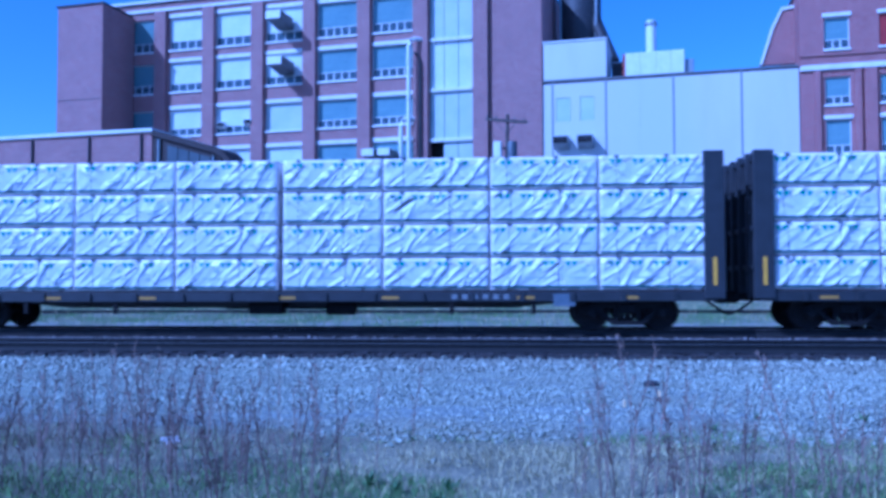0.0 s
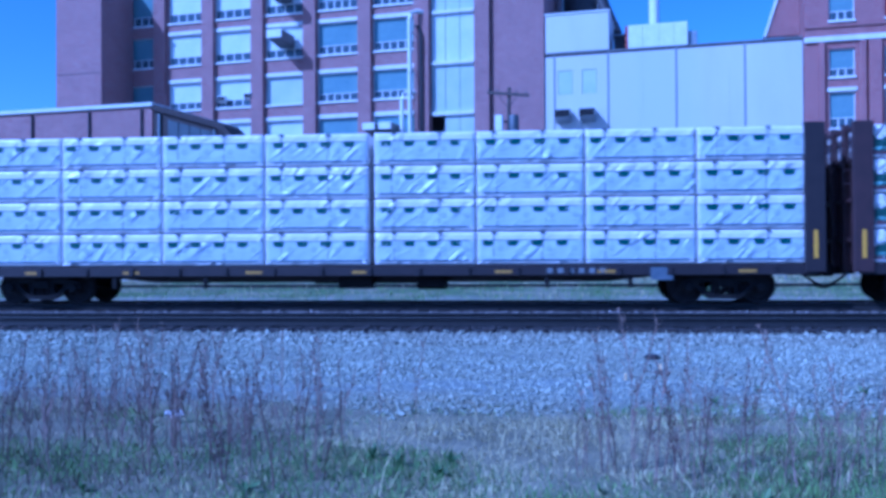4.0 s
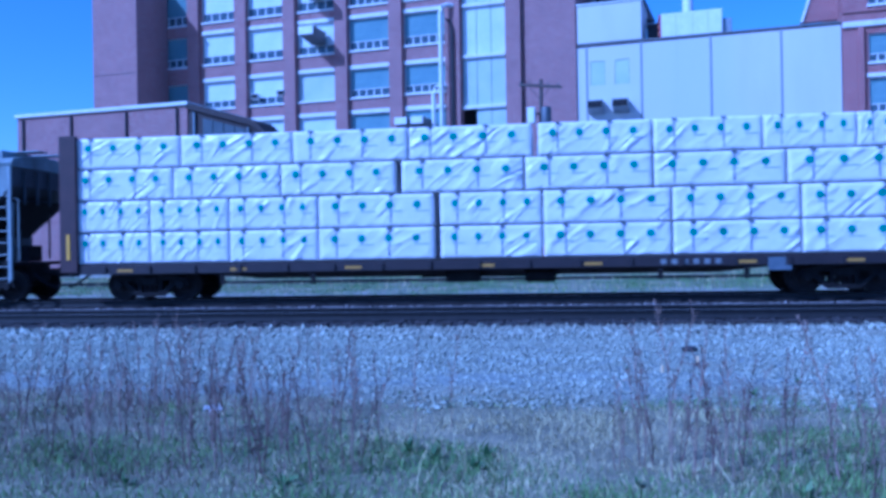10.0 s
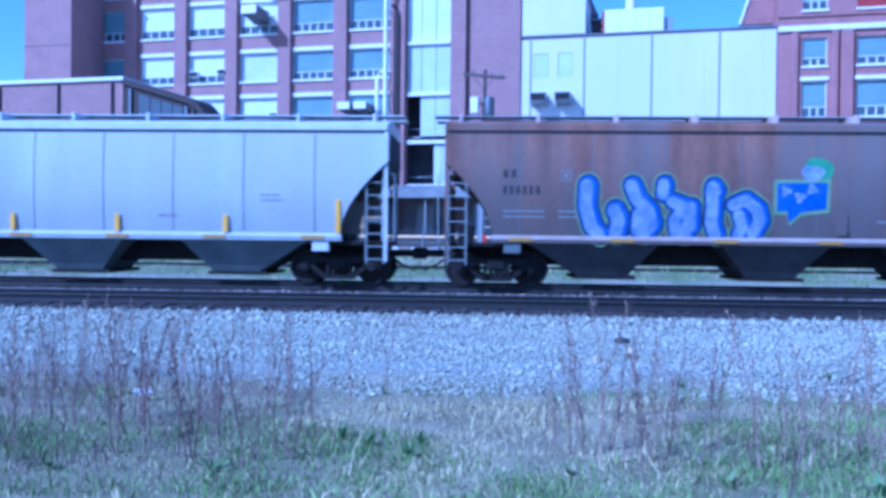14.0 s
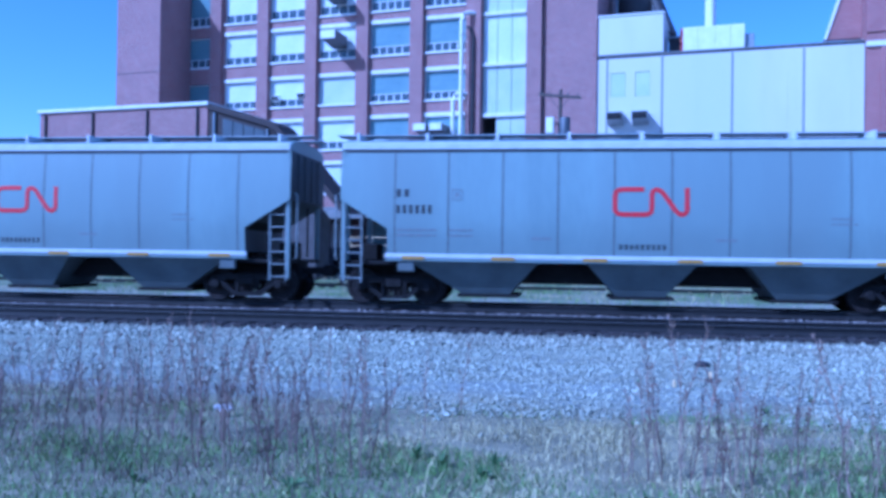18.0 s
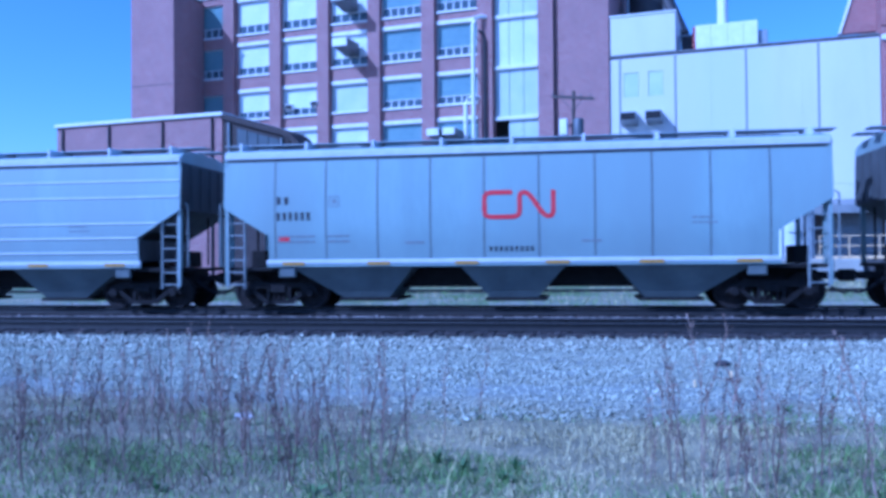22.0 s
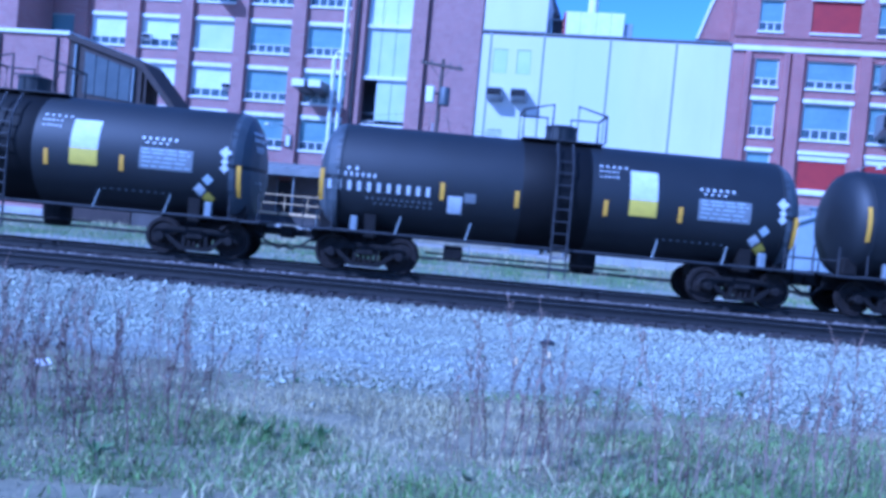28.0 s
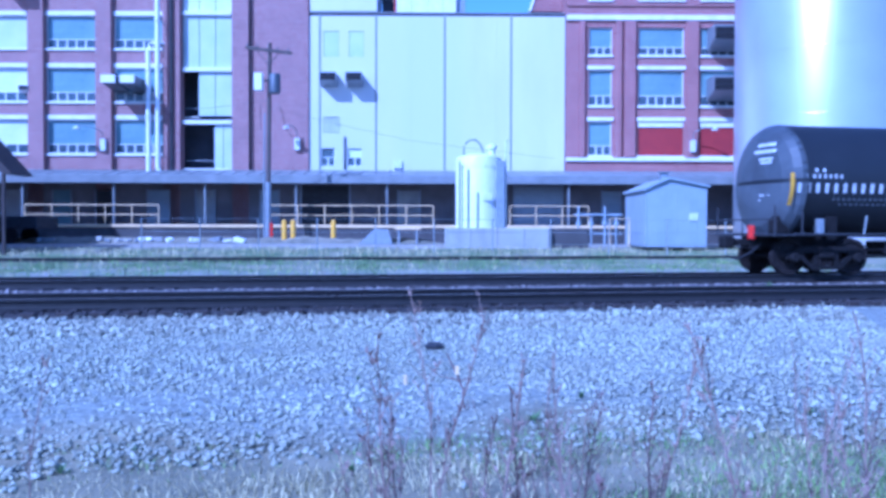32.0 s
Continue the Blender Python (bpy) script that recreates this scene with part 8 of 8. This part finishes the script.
def blades(name, count, xr, yr, height, width, lean, m, label, category, seed, cover, zf):
    rs = np.random.RandomState(seed)
    x, y = rs.uniform(*xr, count), rs.uniform(*yr, count)
    c = np.array([cover(a, b) for a, b in zip(x, y)])
    keep = c > rs.rand(count)
    x, y, c = x[keep], y[keep], c[keep]
    n = len(x)
    z = np.array([zf(a, b) for a, b in zip(x, y)]) - 0.01
    h = (height[0] + (height[1] - height[0]) * rs.rand(n) ** 1.8) * (0.55 + 0.6 * c)
    w = width * (0.6 + 0.8 * rs.rand(n))
    a, b = rs.rand(n) * 6.283, rs.rand(n) * 6.283
    tilt = lean * (0.25 + 0.9 * rs.rand(n))
    dx, dy = np.cos(a), np.sin(a)
    wx, wy = np.cos(b) * w / 2, np.sin(b) * w / 2
    mid = 0.55
    up1, out1 = h * mid * np.cos(tilt * 0.5), h * mid * np.sin(tilt * 0.5)
    up2, out2 = up1 + h * (1 - mid) * np.cos(tilt * 1.3), out1 + h * (1 - mid) * np.sin(tilt * 1.3)
    v = np.empty((n, 5, 3))
    v[:, 0] = np.stack([x - wx, y - wy, z], -1)
    v[:, 1] = np.stack([x + wx, y + wy, z], -1)
    v[:, 2] = np.stack([x + dx * out1 + wx * 0.8, y + dy * out1 + wy * 0.8, z + up1], -1)
    v[:, 3] = np.stack([x + dx * out1 - wx * 0.8, y + dy * out1 - wy * 0.8, z + up1], -1)
    v[:, 4] = np.stack([x + dx * out2, y + dy * out2, z + up2], -1)
    f = (np.array([(0, 1, 2), (0, 2, 3), (3, 2, 4)])[None] + 5 * np.arange(n)[:, None, None]).reshape(-1, 3)
    return tagged(new(name, fast_mesh(name, v.reshape(-1, 3), f, m)), label, category, kind="stuff")


GRASS_M = mat("spring_grass", (0.23, 0.34, 0.095), (0.09, 0.15, 0.042), 1.5, 0.7, 0.0, fine=9, island=True, world_space=True)
STRAW_M = mat("dead_straw", (0.64, 0.59, 0.34), (0.25, 0.225, 0.12), 2.0, 0.85, 0.0, fine=9, island=True, world_space=True)
WEED_M = mat("reddish_brown_dead_stem", (0.31, 0.225, 0.185), (0.18, 0.13, 0.105), 3.0, 0.85, 0.0, fine=14, world_space=True)
WEED_DK = mat("dark_brown_dead_stem", (0.18, 0.12, 0.105), (0.09, 0.06, 0.055), 3.0, 0.9, 0.0, fine=14, world_space=True)
LEAF_M = mat("weed_leaf", (0.14, 0.22, 0.08), (0.08, 0.14, 0.05), 6, 0.65, 0.0, world_space=True, island=True)

TANGLE_M = mat("brown_dead_growth", (0.23, 0.18, 0.14), (0.08, 0.065, 0.052), 2.5, 0.9, 0.0, fine=11, island=True, world_space=True)
blades("grass", 105000, (-6.0, 5.0), (4.4, 8.2), (0.02, 0.105), 0.006, 1.0, GRASS_M, "fresh green grass tufts in the weedy field", "grass", 21, green_cover, field_z)
blades("straw", 130000, (-7.0, 6.0), (4.4, 9.4), (0.025, 0.10), 0.0055, 1.5, STRAW_M, "dead straw lying flat across the field", "straw", 22, straw_cover, field_z)
blades("dead_growth", 60000, (-8.0, 5.5), (4.5, 10.5), (0.04, 0.20), 0.0055, 1.1, TANGLE_M, "tangled brown dead growth under the weeds", "dead growth", 28, tangle_cover, field_z)
blades("grass", 26000, (-9, 9), (-6.0, 4.4), (0.04, 0.16), 0.012, 0.85, GRASS_M, "fresh green grass tufts round the path through the field", "grass", 26, lambda a, b: 0.75, field_z)
blades("straw", 26000, (-9, 9), (-6.0, 4.4), (0.05, 0.18), 0.012, 1.35, STRAW_M, "dead straw lying flat beside the path", "straw", 27, lambda a, b: 0.8, field_z)
blades("fallen_stalks", 520, (-6.5, 6.0), (4.6, 8.2), (0.10, 0.32), 0.007, 1.25, STRAW_M, "fallen pale stalks lying in the grass", "straw", 23, straw_cover, lambda a, b: field_z(a, b) + 0.03)
blades("far_grass", 26000, (-19, 19), (26.2, 37.5), (0.05, 0.22), 0.022, 0.7, GRASS_M, "short grass strip behind the railway", "grass", 24, lambda a, b: 0.55 if 27.5 < b < 33.5 else 0.25, lambda a, b: ground_z(b))
blades("far_straw", 16000, (-22, 22), (28, 41), (0.06, 0.34), 0.022, 0.8, STRAW_M, "dry grass along the back of the strip", "straw", 25, lambda a, b: 0.8 if b > 35.5 else 0.3, lambda a, b: ground_z(b))


def weed_meshes(seed, h, dense):
    """A tall dead weed: a bent stem and its side twigs with seed specks."""
    rng = random.Random(seed)
    bend = (rng.uniform(-0.12, 0.12), rng.uniform(-0.10, 0.10))

    def at(f):
        return Vector((bend[0] * h * f * f + 0.012 * math.sin(7 * f + seed), bend[1] * h * f * f + 0.01 * math.cos(6 * f + seed), h * f))

    stem = Geo().tube([at(i / 6) for i in range(7)], 0.0052, 4, r1=0.0022)
    twigs = Geo()
    for _ in range(dense):
        f = 0.22 + 0.76 * rng.random() ** 0.8
        p = at(f)
        a, ln, rise = rng.uniform(0, 6.283), rng.uniform(0.03, 0.15) * (1.2 - f * 0.6), rng.uniform(0.7, 1.35)
        d = Vector((math.cos(a) * math.cos(rise), math.sin(a) * math.cos(rise), math.sin(rise)))
        q = p + d * ln * 0.55
        e = q + (d + Vector((0, 0, 0.35))) * ln * 0.45
        twigs.tube([p, q, e], 0.0024, 3, r1=0.001)
        for _ in range(rng.randint(1, 4)):
            k = p.lerp(e, rng.uniform(0.4, 1.0))
            s = rng.uniform(0.005, 0.013)
            n2 = Vector((rng.uniform(-1, 1), rng.uniform(-1, 1), rng.uniform(0.2, 1.4))).normalized()
            side = n2.orthogonal().normalized()
            twigs.add([k - side * s * 0.5, k + side * s * 0.5, k + n2 * s * 2.4], [(0, 1, 2)])
    return stem, twigs


WEEDS = []
for k in range(10):
    tall = 0.46 + 0.055 * k
    st, tw = weed_meshes(40 + k, tall, 9 + 2 * k)
    dark = k in (1, 4, 6)
    WEEDS.append((st.mesh("dead_weed", WEED_DK if dark else WEED_M), tw.mesh("twig_head", WEED_DK if dark else WEED_M)))


def plant_weeds():
    rng = random.Random(77)
    spots = []
    # clumps: centre x, y, spread, count
    for cx, cy, sp, n in ((-3.6, 5.6, 0.7, 20), (-4.6, 6.2, 0.8, 18), (-3.1, 6.3, 0.7, 16), (-2.4, 5.6, 0.55, 15), (-1.75, 5.5, 0.45, 13), (-1.35, 5.3, 0.35, 8), (-4.3, 7.0, 0.9, 18), (-2.7, 7.3, 0.8, 16), (-1.7, 7.0, 0.5, 8), (-4.8, 8.3, 0.8, 12),
                          (0.6, 5.6, 0.2, 8), (0.9, 5.5, 0.25, 10), (1.25, 5.4, 0.25, 9), (1.7, 5.4, 0.3, 8), (2.2, 5.2, 0.35, 10), (2.7, 5.4, 0.4, 9), (3.2, 5.7, 0.4, 6), (1.5, 6.5, 0.4, 4), (2.6, 6.9, 0.5, 4)):
        for _ in range(n):
            spots.append((cx + rng.gauss(0, sp), cy + rng.gauss(0, sp * 0.8)))
    for x, y in spots:
        if y < 4.6 or y > 9.6 or abs(x + 0.25) < 0.5:
            continue
        st, tw = WEEDS[rng.randrange(10)]
        big = y < 6.6
        ob = tagged(new("dead_weed", st), "tall thin reddish-brown dead weed standing in the field" if big else "thin dry brown weed at the gravel's edge", "weed", "dead weeds in the field")
        ob.matrix_world = pose(x, y, field_z(x, y) - 0.01, rng.uniform(-7, 7), rng.uniform(-9, 9), rng.uniform(0, 360)) @ Matrix.Scale(rng.uniform(0.8, 1.1) * (1.0 if big else 0.8), 4)
        part("twig_head", tw, None, ob)


plant_weeds()


def leafy_weed_mesh(seed, h):
    rng = random.Random(seed)
    g = Geo()
    g.weld = True
    for _ in range(14):
        a, e, ln = rng.uniform(0, 6.283), rng.uniform(0.3, 1.4), h * rng.uniform(0.5, 1.0)
        d = Vector((math.cos(a) * math.cos(e), math.sin(a) * math.cos(e), math.sin(e)))
        s = Vector((-math.sin(a), math.cos(a), 0)) * ln * 0.13
        m, t = d * ln * 0.5, d * ln + Vector((0, 0, -0.2 * ln * math.cos(e)))
        g.add([(0, 0, 0), m - s, t, m + s, m + Vector((0, 0, -0.02 * ln))], [(0, 1, 4), (1, 2, 4), (2, 3, 4), (3, 0, 4)])
    return g.mesh("leafy_weed", LEAF_M)


LEAFY = [leafy_weed_mesh(5 + k, 0.16 + 0.05 * k) for k in range(4)]


def small_weeds():
    rng = random.Random(31)
    spots = [(7.0, 21.0, 1.7), (11.8, 21.3, 1.4), (4.2, 17.2, 1.1), (-0.9, 7.6, 1.0), (-0.6, 8.0, 0.7), (0.6, 7.3, 0.9), (-2.0, 7.6, 0.8), (1.9, 8.3, 0.8), (2.5, 9.0, 0.9), (-1.5, 8.3, 0.7), (3.6, 9.1, 1.0), (0.1, 8.2, 0.6), (3.9, 8.2, 1.1), (-3.4, 8.2, 0.9), (0.9, 10.3, 0.6), (-0.8, 5.7, 1.6), (-0.5, 5.4, 1.3), (-1.0, 5.9, 1.4), (-1.6, 4.9, 1.0), (1.4, 4.9, 1.0), (0.5, 5.1, 0.9), (2.2, 4.8, 1.2), (-2.6, 4.9, 1.1), (-0.45, 5.75, 1.2)]
    for x, y, s in spots:
        ob = tagged(new("leafy_weed", LEAFY[rng.randrange(4)]), "small green leafy weed growing among stones and grass", "weed", "small green weeds")
        ob.matrix_world = pose(x, y, (field_z(x, y) if y < 10 else ground_z(y)) - 0.005, 0, 0, rng.uniform(0, 360)) @ Matrix.Scale(s * 0.5, 4)


small_weeds()


def litter():
    rng = random.Random(3)
    g = Geo()
    n = 6
    vs = [(0.16 * (i / n - 0.5) + 0.01 * rng.random(), 0.07 * (j / 3 - 0.5), 0.02 + 0.07 * rng.random()) for j in range(4) for i in range(n + 1)]
    g.add(vs, [(j * (n + 1) + i, j * (n + 1) + i + 1, (j + 1) * (n + 1) + i + 1, (j + 1) * (n + 1) + i) for j in range(3) for i in range(n)])
    me = g.mesh("plastic_scrap", WRAP)
    ob = tagged(new("plastic_scrap", me), "crumpled white plastic scrap caught in the weeds", "litter")
    ob.matrix_world = pose(-2.92, 7.03, field_z(-2.92, 7.03) + 0.02, 0, 0, 20)
    md = ob.modifiers.new("thick", "SOLIDIFY")
    md.thickness = 0.003
    s = Geo().tube([(0.02, 0, 0), (0.0, 0, 0.08), (0.005, 0.01, 0.17), (-0.03, 0.02, 0.23)], 0.011, 6, r1=0.008)
    st = tagged(new("broken_stick", s.mesh("broken_stick", WEED_DK)), "dark broken stick standing in the gravel", "stick")
    st.matrix_world = pose(1.52, 8.78, ground_z(8.78) - 0.01, 0, 0, -6)
    part("fork", Geo().tube([(0.04, 0.02, 0.24), (-0.01, 0.02, 0.225), (-0.06, 0.02, 0.235), (-0.075, 0.03, 0.255)], 0.006, 5), WEED_DK, st)
    part("broken_tip", Geo().tube([(-0.025, 0.02, 0.235), (-0.05, 0.02, 0.29), (-0.085, 0.025, 0.36), (-0.115, 0.03, 0.43)], 0.012, 6, r1=0.005), WEED_DK, st)
    part("side_twig", Geo().tube([(-0.03, 0.02, 0.225), (-0.16, 0.05, 0.255), (-0.22, 0.06, 0.30), (-0.26, 0.06, 0.345)], 0.0045, 5, r1=0.002), WEED_DK, st)
    part("bark_chip", Geo().cbox(-0.055, -0.025, 0.004, 0.012, 0.27, 0.335, 0.003), CREAM, st, "pale split face")
    for dx in (0.05, 0.09):
        part("shoot", Geo().tube([(dx, 0, 0), (dx - 0.02, 0, 0.1)], 0.005, 5, r1=0.003), WEED_DK, st)
    pg = tagged(new("pale_peg", Geo().cbox(-0.014, 0.014, -0.012, 0.012, -0.02, 0.085, 0.004).mesh("pale_peg", CREAM)), "small pale wooden peg standing in the gravel", "peg")
    pg.matrix_world = pose(1.28, 9.95, ground_z(9.95), 3, -3, 15)
    k = tagged(new("dark_lump", Geo().lathe([(0.02, 0), (0.11, 0.015), (0.12, 0.05), (0.07, 0.08), (0.02, 0.085)], (0, 0, 0), "z", 9).mesh("dark_lump", DARK_STEEL)), "small dark lump of scrap lying on the gravel", "litter")
    k.matrix_world = pose(1.96, 12.3, ground_z(12.3), 0, 0, 30)


litter()


def motions():
    for ob, place, z, y in MOVERS:
        walk(ob, [(t, pose(place + travel(t), TRACK_FAR + y, HEAD + z)) for t in TIMES])
    step = 0.05
    for w, place, q in WHEELS:
        x, y, z = w.location
        # the wheels turn while their car is near the camera's view
        on = [t for t in np.arange(0, 32.001, step) if -22 < place + travel(t) < 16]
        if not on:
            on = [0.0]
        times = sorted({0.0, *[round(float(t), 3) for t in on], 32.0})
        first, last = on[0], on[-1]
        rows = []
        for t in times:
            a = math.degrees((travel(min(max(t, first), last)) - travel(first)) / WR)
            rows.append((t, pose(x, y, z, 0, a, 0)))
        walk(w, rows)


motions()
